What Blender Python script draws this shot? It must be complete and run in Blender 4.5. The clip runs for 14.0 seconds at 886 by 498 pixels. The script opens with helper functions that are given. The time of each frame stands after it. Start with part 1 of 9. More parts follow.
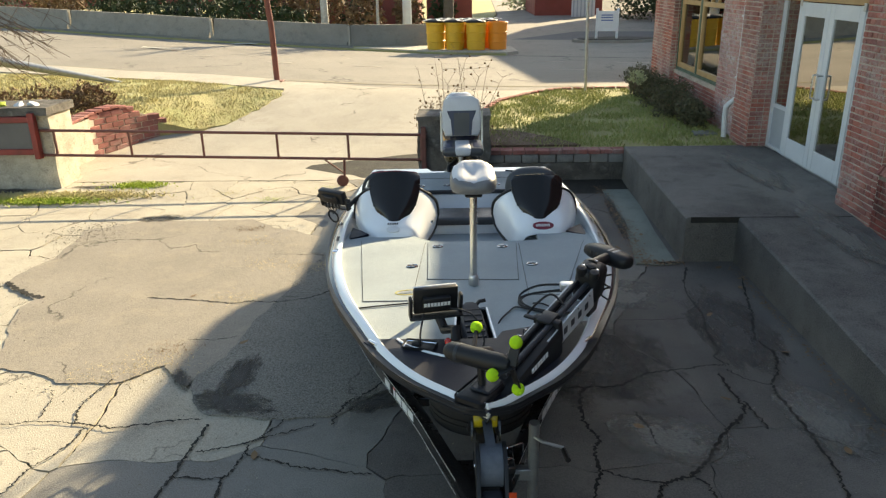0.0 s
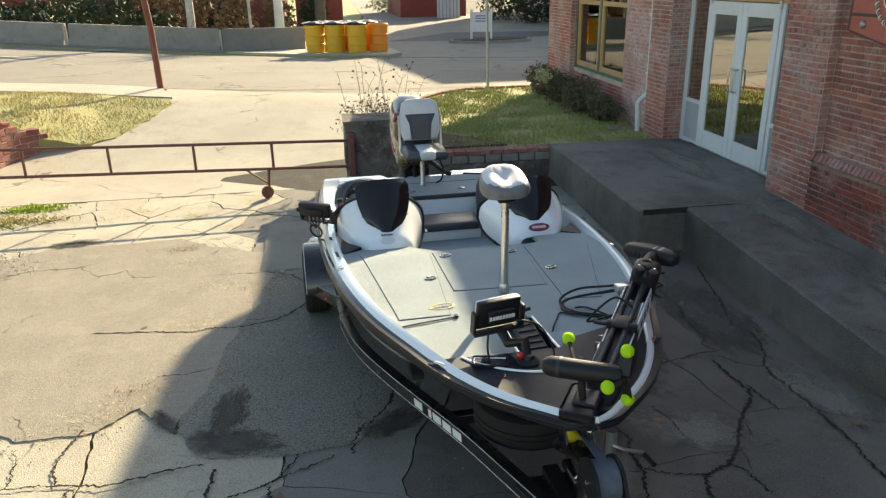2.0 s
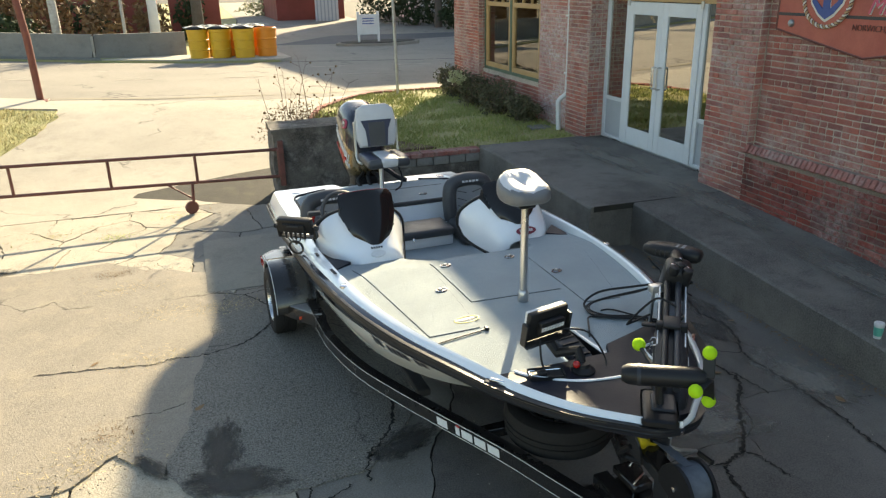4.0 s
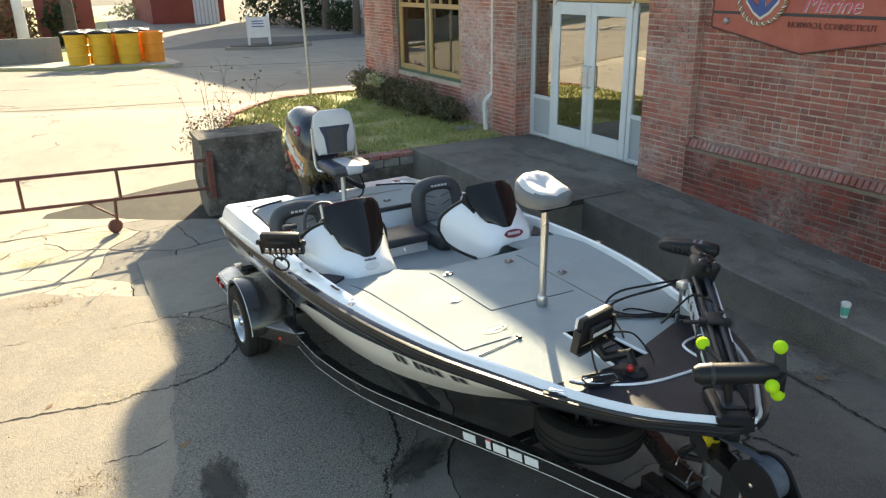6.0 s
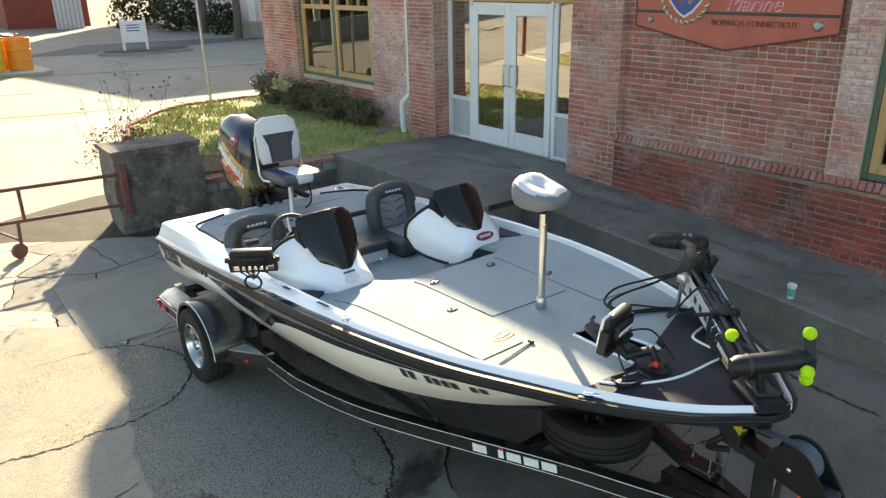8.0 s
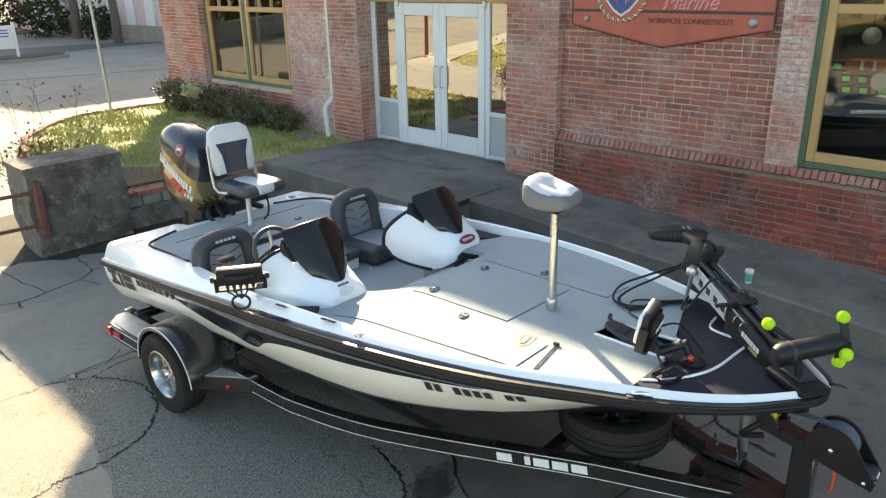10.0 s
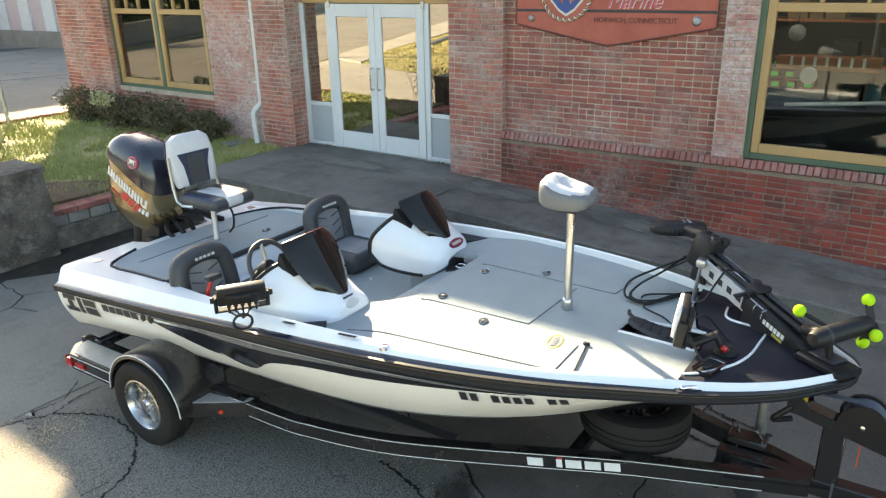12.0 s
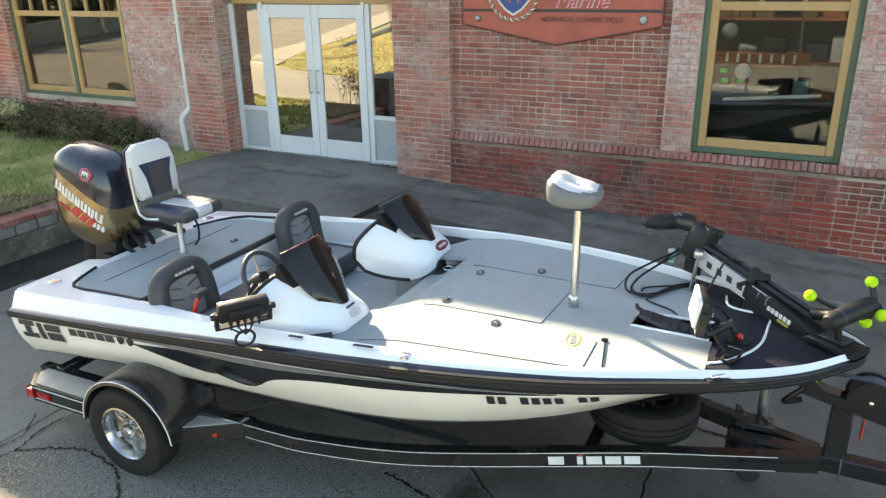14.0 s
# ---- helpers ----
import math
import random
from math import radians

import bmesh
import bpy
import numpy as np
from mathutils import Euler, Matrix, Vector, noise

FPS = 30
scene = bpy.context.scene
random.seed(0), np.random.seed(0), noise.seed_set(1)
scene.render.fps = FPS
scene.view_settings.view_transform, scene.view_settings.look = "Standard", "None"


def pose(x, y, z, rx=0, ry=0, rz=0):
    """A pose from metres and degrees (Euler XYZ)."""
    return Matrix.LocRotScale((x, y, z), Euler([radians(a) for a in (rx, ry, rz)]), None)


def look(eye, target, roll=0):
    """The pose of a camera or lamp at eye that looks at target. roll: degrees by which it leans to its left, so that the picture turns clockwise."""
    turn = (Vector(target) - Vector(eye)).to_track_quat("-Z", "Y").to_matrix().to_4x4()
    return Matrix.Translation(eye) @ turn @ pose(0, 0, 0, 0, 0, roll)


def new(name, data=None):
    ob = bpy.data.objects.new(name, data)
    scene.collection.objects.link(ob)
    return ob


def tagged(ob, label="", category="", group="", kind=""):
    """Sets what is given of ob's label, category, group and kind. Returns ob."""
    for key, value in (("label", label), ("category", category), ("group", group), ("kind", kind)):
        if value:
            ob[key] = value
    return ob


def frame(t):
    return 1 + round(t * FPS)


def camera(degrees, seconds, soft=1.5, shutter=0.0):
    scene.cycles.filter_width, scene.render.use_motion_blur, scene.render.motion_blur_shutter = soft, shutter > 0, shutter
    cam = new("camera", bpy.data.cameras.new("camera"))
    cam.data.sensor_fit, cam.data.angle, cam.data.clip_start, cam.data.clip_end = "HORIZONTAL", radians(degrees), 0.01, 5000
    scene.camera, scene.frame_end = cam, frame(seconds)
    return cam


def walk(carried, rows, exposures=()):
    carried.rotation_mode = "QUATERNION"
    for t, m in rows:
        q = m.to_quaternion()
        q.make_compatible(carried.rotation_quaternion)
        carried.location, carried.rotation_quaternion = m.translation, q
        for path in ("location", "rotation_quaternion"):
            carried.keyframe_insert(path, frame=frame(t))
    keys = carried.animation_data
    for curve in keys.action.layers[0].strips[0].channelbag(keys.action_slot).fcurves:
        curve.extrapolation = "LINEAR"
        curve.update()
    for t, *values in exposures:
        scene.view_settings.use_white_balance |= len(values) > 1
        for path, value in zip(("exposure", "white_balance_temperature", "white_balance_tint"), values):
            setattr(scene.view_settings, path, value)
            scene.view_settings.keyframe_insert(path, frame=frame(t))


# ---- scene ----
cam = camera(62.3, 14.0, 1.3)
METRES, EYE, TILT, LEAN, TURN = 5.8, 3.3, 0.0, 0.0, 2.25
ROWS = [
    (0.0, 0.0, 0.0, 0.0, -0.37, -20.3, 1.0),
    (0.5, -0.042, 0.0124, -0.0011, -3.02, -20.3, 1.02),
    (1.0, -0.0897, 0.0268, -0.0016, -5.7, -20.32, 1.05),
    (1.5, -0.1396, 0.0433, -0.0014, -8.47, -20.32, 1.05),
    (2.0, -0.186, 0.061, -0.0019, -11.27, -20.33, 1.05),
    (2.5, -0.2252, 0.0787, -0.0027, -13.87, -20.33, 1.04),
    (3.0, -0.2621, 0.0972, -0.0018, -16.32, -20.33, 1.03),
    (5.5, -0.4126, 0.2052, -0.001, -27.92, -20.37, 1.07),
    (6.0, -0.4421, 0.2294, -0.0016, -30.23, -20.39, 1.07),
    (6.5, -0.4665, 0.2525, -0.0009, -32.58, -20.4, 1.07),
    (7.0, -0.4875, 0.2755, -0.0002, -34.93, -20.42, 1.09),
    (7.5, -0.5091, 0.299, -0.0011, -37.3, -20.43, 1.07),
    (8.0, -0.5271, 0.3216, -0.0022, -39.65, -20.45, 1.08),
    (10.5, -0.6199, 0.4593, -0.0045, -50.71, -20.5, 1.11),
    (11.0, -0.6368, 0.4887, -0.005, -52.77, -20.51, 1.12),
    (11.5, -0.6505, 0.517, -0.0048, -54.92, -20.51, 1.1),
    (12.0, -0.6621, 0.5438, -0.0043, -57.06, -20.54, 1.06),
    (12.5, -0.6733, 0.5699, -0.0045, -59.09, -20.54, 1.03),
    (13.0, -0.6837, 0.5956, -0.0049, -61.05, -20.55, 0.99),
    (13.5, -0.6933, 0.6202, -0.0059, -62.95, -20.56, 0.95),
    (14.0, -0.7022, 0.6462, -0.0058, -64.75, -20.57, 0.93),
]
walk(cam, [(t, pose(0, 0, EYE, TILT, LEAN, TURN) @ pose(METRES * x, METRES * y, METRES * z, 90 + pitch, roll, yaw)) for t, x, y, z, yaw, pitch, roll in ROWS], exposures=[(0.0, 1.45, 7650, 6), (3.0, 1.52, 7600, 5), (5.5, 1.78, 7600, 6), (8.0, 2.0, 7700, 6), (10.5, 2.25, 7800, 6), (14.0, 2.40, 7850, 7)])

# ---- light: low winter sun from beyond the building, clear sky ----
SUN_DIR = Vector((0.505, 0.863, 0.0)).normalized()      # level direction towards the sun
SUN_ELEV = radians(24.5)
to_sun = Vector((SUN_DIR.x * math.cos(SUN_ELEV), SUN_DIR.y * math.cos(SUN_ELEV), math.sin(SUN_ELEV)))
world = bpy.data.worlds.new("sky")
scene.world = world
world.use_nodes = True
wn = world.node_tree
sky = wn.nodes.new("ShaderNodeTexSky")
sky.sky_type = "NISHITA"
sky.sun_disc = False
sky.sun_elevation = SUN_ELEV
sky.sun_rotation = math.atan2(SUN_DIR.x, SUN_DIR.y)
wn.links.new(sky.outputs[0], wn.nodes["Background"].inputs[0])
wn.nodes["Background"].inputs[1].default_value = 0.112
sun = new("sun", bpy.data.lights.new("sun", "SUN"))
sun.data.energy, sun.data.angle, sun.data.color = 5.2, radians(0.55), (1.0, 0.875, 0.67)
sun.matrix_world = look(to_sun * 60, (0, 0, 0))

# ---- mesh tools ----
def curve(xs, ys):
    """A smooth function through the pairs."""
    xs, ys = [float(a) for a in xs], [float(a) for a in ys]
    n = len(xs)
    d = [(ys[i + 1] - ys[i]) / (xs[i + 1] - xs[i]) for i in range(n - 1)]
    m = [d[0]] + [(d[i - 1] + d[i]) / 2 if d[i - 1] * d[i] > 0 else 0.0 for i in range(1, n - 1)] + [d[-1]]

    def f(x):
        x = min(max(x, xs[0]), xs[-1])
        i = min(max(int(np.searchsorted(xs, x)) - 1, 0), n - 2)
        h = xs[i + 1] - xs[i]
        t = (x - xs[i]) / h
        return ((2 * t**3 - 3 * t**2 + 1) * ys[i] + (t**3 - 2 * t**2 + t) * h * m[i]
                + (-2 * t**3 + 3 * t**2) * ys[i + 1] + (t**3 - t**2) * h * m[i + 1])
    return f


def part(name, bm, material, parent=None, label="", sharp=38, recalc=True):
    """Links a bmesh as one mesh object, under a thing or a part."""
    if recalc:
        bmesh.ops.recalc_face_normals(bm, faces=bm.faces)
    me = bpy.data.meshes.new(name)
    bm.to_mesh(me)
    bm.free()
    me.polygons.foreach_set("use_smooth", [True] * len(me.polygons))
    me.set_sharp_from_angle(angle=radians(sharp))
    if material:
        me.materials.append(material)
    ob = new(name, me)
    if parent:
        ob.parent = parent
    if label:
        tagged(ob, label)
    return ob


def thing(name, m, label, category, group="", kind=""):
    ob = new(name)
    ob.matrix_world = m
    ob.empty_display_size = 0.1
    return tagged(ob, label, category, group, kind)


def box(bm, lo, hi, bev=0.0, seg=2, m=None):
    lo, hi = Vector(lo), Vector(hi)
    r = bmesh.ops.create_cube(bm, size=1.0)
    vs = r["verts"]
    c, d = (lo + hi) / 2, hi - lo
    for v in vs:
        v.co = Vector((c.x + v.co.x * d.x, c.y + v.co.y * d.y, c.z + v.co.z * d.z))
    if bev:
        es = list({e for v in vs for e in v.link_edges})
        r = bmesh.ops.bevel(bm, geom=es, offset=bev, segments=seg, profile=0.5, affect="EDGES")
        vs = list({v for f in r["faces"] for v in f.verts} | {v for v in vs if v.is_valid})
    if m:
        bmesh.ops.transform(bm, matrix=m, verts=vs)
    return vs


def boxed(lo, hi, bev=0.0, seg=2, m=None):
    bm = bmesh.new()
    box(bm, lo, hi, bev, seg, m)
    return bm


def loft(bm, rings, closed=True, caps=True):
    rows = [[bm.verts.new(p) for p in ring] for ring in rings]
    n = len(rows[0])
    for a, b in zip(rows, rows[1:]):
        for i in range(n if closed else n - 1):
            j = (i + 1) % n
            try:
                bm.faces.new((a[i], a[j], b[j], b[i]))
            except ValueError:
                pass
    if caps and closed:
        bm.faces.new(rows[0][::-1])
        bm.faces.new(rows[-1])
    return rows


def smooth_line(pts, k=6):
    pts = [Vector(p) for p in pts]
    out = []
    for i in range(len(pts) - 1):
        p0, p1, p2, p3 = pts[max(i - 1, 0)], pts[i], pts[i + 1], pts[min(i + 2, len(pts) - 1)]
        for j in range(k):
            t = j / k
            out.append(0.5 * ((2 * p1) + (p2 - p0) * t + (2 * p0 - 5 * p1 + 4 * p2 - p3) * t * t
                              + (3 * p1 - p0 - 3 * p2 + p3) * t**3))
    return out + [pts[-1]]


def tube(bm, pts, r, n=8, r1=None, squash=1.0):
    pts = [Vector(p) for p in pts]
    r1 = r if r1 is None else r1
    t = (pts[1] - pts[0]).normalized()
    u = t.cross(Vector((0, 0, 1)) if abs(t.z) < 0.9 else Vector((1, 0, 0))).normalized()
    rings = []
    for i, p in enumerate(pts):
        t = (pts[min(i + 1, len(pts) - 1)] - pts[max(i - 1, 0)]).normalized()
        u = (u - t * u.dot(t)).normalized()
        w = t.cross(u)
        rr = r + (r1 - r) * i / (len(pts) - 1)
        rings.append([p + (u * math.cos(a) + w * math.sin(a) * squash) * rr for a in [2 * math.pi * k / n for k in range(n)]])
    loft(bm, rings)


def tubed(pts, r, n=8, r1=None, squash=1.0):
    bm = bmesh.new()
    tube(bm, pts, r, n, r1, squash)
    return bm


def lathe(bm, profile, m=None, n=24, caps=True):
    """profile: pairs of radius and height along the local z axis."""
    m = m or Matrix()
    rings = [[m @ Vector((r * math.cos(a), r * math.sin(a), z)) for a in [2 * math.pi * k / n for k in range(n)]] for r, z in profile]
    loft(bm, rings, caps=caps)


def lathed(profile, m=None, n=24, caps=True):
    bm = bmesh.new()
    lathe(bm, profile, m, n, caps)
    return bm


def prism(bm, poly, z0, z1, m=None):
    """A flat polygon (pairs of x and y) given thickness."""
    m = m or Matrix()
    a = [bm.verts.new(m @ Vector((x, y, z0))) for x, y in poly]
    b = [bm.verts.new(m @ Vector((x, y, z1))) for x, y in poly]
    bm.faces.new(a[::-1])
    bm.faces.new(b)
    for i in range(len(poly)):
        j = (i + 1) % len(poly)
        bm.faces.new((a[i], a[j], b[j], b[i]))


def prismed(poly, z0, z1, m=None):
    bm = bmesh.new()
    prism(bm, poly, z0, z1, m)
    return bm


def sphered(c, r, n=20):
    bm = bmesh.new()
    bmesh.ops.create_uvsphere(bm, u_segments=n, v_segments=n // 2, radius=r, matrix=Matrix.Translation(c))
    return bm


def aim(p, q):
    """Turns the local z axis from p towards q, standing at p."""
    p, q = Vector(p), Vector(q)
    return Matrix.Translation(p) @ (q - p).to_track_quat("Z", "Y").to_matrix().to_4x4()


# ---- materials ----
def shader(name, rough=0.6, metal=0.0, coat=0.0, spec=0.5):
    ma = bpy.data.materials.new(name)
    ma.use_nodes = True
    b = ma.node_tree.nodes["Principled BSDF"]
    b.inputs["Roughness"].default_value = rough
    b.inputs["Metallic"].default_value = metal
    b.inputs["Coat Weight"].default_value = coat
    b.inputs["Coat Roughness"].default_value = 0.06
    b.inputs["Specular IOR Level"].default_value = spec
    return ma, ma.node_tree, b


def node(nt, kind, **inputs):
    nd = nt.nodes.new("ShaderNode" + kind)
    for k, v in inputs.items():
        nd.inputs[k.replace("_", " ")].default_value = v
    return nd


def noise_of(nt, coords, scale, detail=4.0, rough=0.6, lo=0.35, hi=0.65):
    """A noise stretched to 0..1 between lo and hi."""
    t = node(nt, "TexNoise", Scale=scale, Detail=detail, Roughness=rough)
    nt.links.new(coords, t.inputs["Vector"])
    r = node(nt, "MapRange")
    r.inputs["From Min"].default_value, r.inputs["From Max"].default_value = lo, hi
    nt.links.new(t.outputs["Fac"], r.inputs["Value"])
    return r.outputs["Result"]


def mixed(nt, fac, a, b, blend="MIX"):
    m = nt.nodes.new("ShaderNodeMix")
    m.data_type, m.blend_type = "RGBA", blend
    for socket, v in ((m.inputs[0], fac), (m.inputs[6], a), (m.inputs[7], b)):
        if isinstance(v, bpy.types.NodeSocket):
            nt.links.new(v, socket)
        elif isinstance(v, (int, float)):
            socket.default_value = v
        else:
            socket.default_value = (*v, 1)
    return m.outputs[2]


def scaled(nt, value, k):
    m = nt.nodes.new("ShaderNodeMath")
    m.operation = "MULTIPLY"
    nt.links.new(value, m.inputs[0])
    m.inputs[1].default_value = k
    return m.outputs[0]


def bumped(nt, b, height, strength, dist=0.01):
    bu = node(nt, "Bump", Strength=strength, Distance=dist)
    nt.links.new(height, bu.inputs["Height"])
    nt.links.new(bu.outputs["Normal"], b.inputs["Normal"])


def surface(name, col, rough=0.6, metal=0.0, coat=0.0, dirt=None, big=1.5, fine=60.0, amount=0.35, bump=0.15, grain=0.25, rvar=0.1, spec=0.5):
    """Colour with stains at a large and grain at a small scale, relief, and uneven gloss."""
    ma, nt, b = shader(name, rough, metal, coat, spec)
    co = nt.nodes.new("ShaderNodeTexCoord").outputs["Object"]
    dirt = dirt or tuple(c * 0.55 for c in col)
    large = noise_of(nt, co, big, 6.0, 0.65)
    small = noise_of(nt, co, fine, 3.0, 0.6)
    c = mixed(nt, scaled(nt, large, amount), col, dirt)
    c = mixed(nt, scaled(nt, small, grain), c, tuple(x * 0.6 for x in col))
    nt.links.new(c, b.inputs["Base Color"])
    r = node(nt, "MapRange")
    r.inputs["To Min"].default_value, r.inputs["To Max"].default_value = max(rough - rvar, 0.02), min(rough + rvar, 1)
    nt.links.new(large, r.inputs["Value"])
    nt.links.new(r.outputs["Result"], b.inputs["Roughness"])
    if bump:
        bumped(nt, b, small, bump, 0.004)
    return ma


def concrete(name, col, dark, stain, crack=0.0, big=0.5, coarse=90.0, bump=0.35, spread=(0.38, 0.62), speck=0.42):
    """Weathered concrete or asphalt: patches, dark stains, aggregate grain and hairline cracks."""
    ma, nt, b = shader(name, 0.88, spec=0.3)
    geo = nt.nodes.new("ShaderNodeNewGeometry")
    co = geo.outputs["Position"]
    c = mixed(nt, noise_of(nt, co, big, 7.0, 0.62, *spread), col, dark)
    c = mixed(nt, scaled(nt, noise_of(nt, co, big * 2.7 + 0.31, 6.0, 0.7, 0.52, 0.72), 0.75), c, stain)
    c = mixed(nt, scaled(nt, noise_of(nt, co, 9.0, 6.0, 0.75, 0.4, 0.7), 0.3), c, tuple(x * 0.65 for x in col))
    grain = noise_of(nt, co, coarse, 2.0, 0.5, 0.35, 0.65)
    c = mixed(nt, scaled(nt, grain, speck), c, tuple(min(x * (1.55 if speck < 0.9 else 1.9), 0.9) for x in col))
    if speck >= 0.8:
        c = mixed(nt, scaled(nt, noise_of(nt, co, 42.0, 3.0, 0.6, 0.54, 0.66), 0.55), c, tuple(x * 0.45 for x in dark))
        c = mixed(nt, scaled(nt, noise_of(nt, co, 120.0, 2.0, 0.6, 0.57, 0.66), 0.65), c, tuple(min(x * 2.3, 0.8) for x in col))
    if crack:
        warp = node(nt, "TexNoise", Scale=2.2, Detail=5.0)
        nt.links.new(co, warp.inputs["Vector"])
        add = nt.nodes.new("ShaderNodeVectorMath")
        add.operation = "MULTIPLY_ADD"
        nt.links.new(warp.outputs["Color"], add.inputs[0])
        add.inputs[1].default_value = (0.9, 0.9, 0.9)
        nt.links.new(co, add.inputs[2])
        v = node(nt, "TexVoronoi", Scale=crack)
        v.feature = "DISTANCE_TO_EDGE"
        nt.links.new(add.outputs[0], v.inputs["Vector"])
        r = node(nt, "MapRange")
        r.inputs["From Min"].default_value, r.inputs["From Max"].default_value = 0.0, 0.012
        r.inputs["To Min"].default_value, r.inputs["To Max"].default_value = 1.0, 0.0
        nt.links.new(v.outputs["Distance"], r.inputs["Value"])
        gate = nt.nodes.new("ShaderNodeMath")
        gate.operation = "MULTIPLY"
        nt.links.new(r.outputs["Result"], gate.inputs[0])
        nt.links.new(noise_of(nt, co, 0.9, 3.0, 0.5, 0.48, 0.56), gate.inputs[1])
        c = mixed(nt, scaled(nt, gate.outputs[0], 0.8), c, tuple(x * 0.18 for x in dark))
    nt.links.new(c, b.inputs["Base Color"])
    bumped(nt, b, grain, bump, 0.006)
    return ma


def brick_look(name, reds, white, whiteness, soot=0.35):
    """Old brick: each brick its own red, with lime bloom, soot and pits."""
    ma, nt, b = shader(name, 0.85, spec=0.3)
    geo = nt.nodes.new("ShaderNodeNewGeometry")
    info = nt.nodes.new("ShaderNodeObjectInfo")
    s = nt.nodes.new("ShaderNodeMath")
    s.operation = "ADD"
    nt.links.new(geo.outputs["Random Per Island"], s.inputs[0])
    nt.links.new(info.outputs["Random"], s.inputs[1])
    f = nt.nodes.new("ShaderNodeMath")
    f.operation = "FRACT"
    nt.links.new(s.outputs[0], f.inputs[0])
    ramp = nt.nodes.new("ShaderNodeValToRGB")
    el = ramp.color_ramp.elements
    reds = [(c[0] * 1.29 + 0.016, c[1] * 1.16 + 0.016, c[2] * 1.16 + 0.018) for c in reds]
    el[0].color, el[1].color = (*reds[0], 1), (*reds[-1], 1)
    for i, c in enumerate(reds[1:-1]):
        el.new((i + 1) / (len(reds) - 1)).color = (*c, 1)
    nt.links.new(f.outputs[0], ramp.inputs["Fac"])
    co = geo.outputs["Position"]
    shift = nt.nodes.new("ShaderNodeVectorMath")
    shift.operation = "MULTIPLY_ADD"
    comb = nt.nodes.new("ShaderNodeCombineXYZ")
    nt.links.new(f.outputs[0], comb.inputs[0])
    nt.links.new(comb.outputs[0], shift.inputs[0])
    shift.inputs[1].default_value = (11.0, 0, 0)
    nt.links.new(co, shift.inputs[2])
    mean = tuple(sum(r[i] for r in reds) / len(reds) for i in range(3))
    base = mixed(nt, 0.20, ramp.outputs["Color"], mean)
    blotch = noise_of(nt, shift.outputs[0], 6.0, 5.0, 0.7, 0.45, 0.68)
    base = mixed(nt, scaled(nt, blotch, 0.35), base, tuple(v * 0.55 for v in mean))
    lime = noise_of(nt, co, 1.15, 8.0, 0.68, 0.49 - whiteness * 1.3, 0.64 - whiteness * 1.3)
    broken = noise_of(nt, co, 19.0, 6.0, 0.7, 0.36, 0.60)
    patchy = nt.nodes.new("ShaderNodeMath")
    patchy.operation = "MULTIPLY"
    nt.links.new(lime, patchy.inputs[0])
    nt.links.new(broken, patchy.inputs[1])
    c = mixed(nt, scaled(nt, patchy.outputs[0], 0.85), base, white)
    bloom = noise_of(nt, shift.outputs[0], 2.3, 6.0, 0.7, 0.62 - whiteness, 0.74 - whiteness)
    c = mixed(nt, scaled(nt, bloom, 0.55), c, white)
    c = mixed(nt, scaled(nt, noise_of(nt, co, 0.85, 8.0, 0.74, 0.49, 0.63), soot * 0.8), c, (0.05, 0.036, 0.032))
    c = mixed(nt, scaled(nt, noise_of(nt, co, 4.5, 6.0, 0.75, 0.56, 0.70), soot * 0.7), c, (0.04, 0.03, 0.027))
    g = noise_of(nt, co, 70.0, 4.0, 0.65)
    c = mixed(nt, scaled(nt, g, 0.3), c, (0.10, 0.035, 0.025))
    nt.links.new(c, b.inputs["Base Color"])
    bumped(nt, b, g, 0.5, 0.006)
    return ma


def pane_look(name, tint, gloss_tint=(1, 1, 1), ior=1.9):
    """Window glass: clear straight on, a mirror at a slant."""
    ma = bpy.data.materials.new(name)
    ma.use_nodes = True
    nt = ma.node_tree
    nt.nodes.remove(nt.nodes["Principled BSDF"])
    tr = node(nt, "BsdfTransparent", Color=(*tint, 1))
    gl = node(nt, "BsdfGlossy", Color=(*gloss_tint, 1), Roughness=0.012)
    fr = node(nt, "Fresnel", IOR=ior)
    mx = nt.nodes.new("ShaderNodeMixShader")
    nt.links.new(fr.outputs[0], mx.inputs[0])
    nt.links.new(tr.outputs[0], mx.inputs[1])
    nt.links.new(gl.outputs[0], mx.inputs[2])
    nt.links.new(mx.outputs[0], nt.nodes["Material Output"].inputs[0])
    return ma


def leaf_look(name, a, b_, rough=0.7):
    ma, nt, b = shader(name, rough, spec=0.25)
    geo = nt.nodes.new("ShaderNodeNewGeometry")
    c = mixed(nt, geo.outputs["Random Per Island"], a, b_)
    c = mixed(nt, scaled(nt, noise_of(nt, geo.outputs["Position"], 1.3, 4.0), 0.5), c, tuple(x * 0.6 for x in a))
    nt.links.new(c, b.inputs["Base Color"])
    return ma


GELCOAT = surface("white_gelcoat", (0.78, 0.80, 0.82), 0.16, coat=0.6, dirt=(0.66, 0.67, 0.68), amount=0.3, bump=0, grain=0.04, rvar=0.05)
GEL_BLACK = surface("black_gelcoat", (0.012, 0.012, 0.014), 0.10, coat=0.5, amount=0.3, bump=0, grain=0.1, rvar=0.04)
GEL_CREAM = surface("cream_gelcoat", (0.81, 0.79, 0.735), 0.18, coat=0.5, dirt=(0.6, 0.58, 0.52), amount=0.3, bump=0, grain=0.04, rvar=0.05)
GEL_GREY = surface("grey_graphic", (0.16, 0.16, 0.16), 0.25, coat=0.3, amount=0.2, bump=0, grain=0.1)
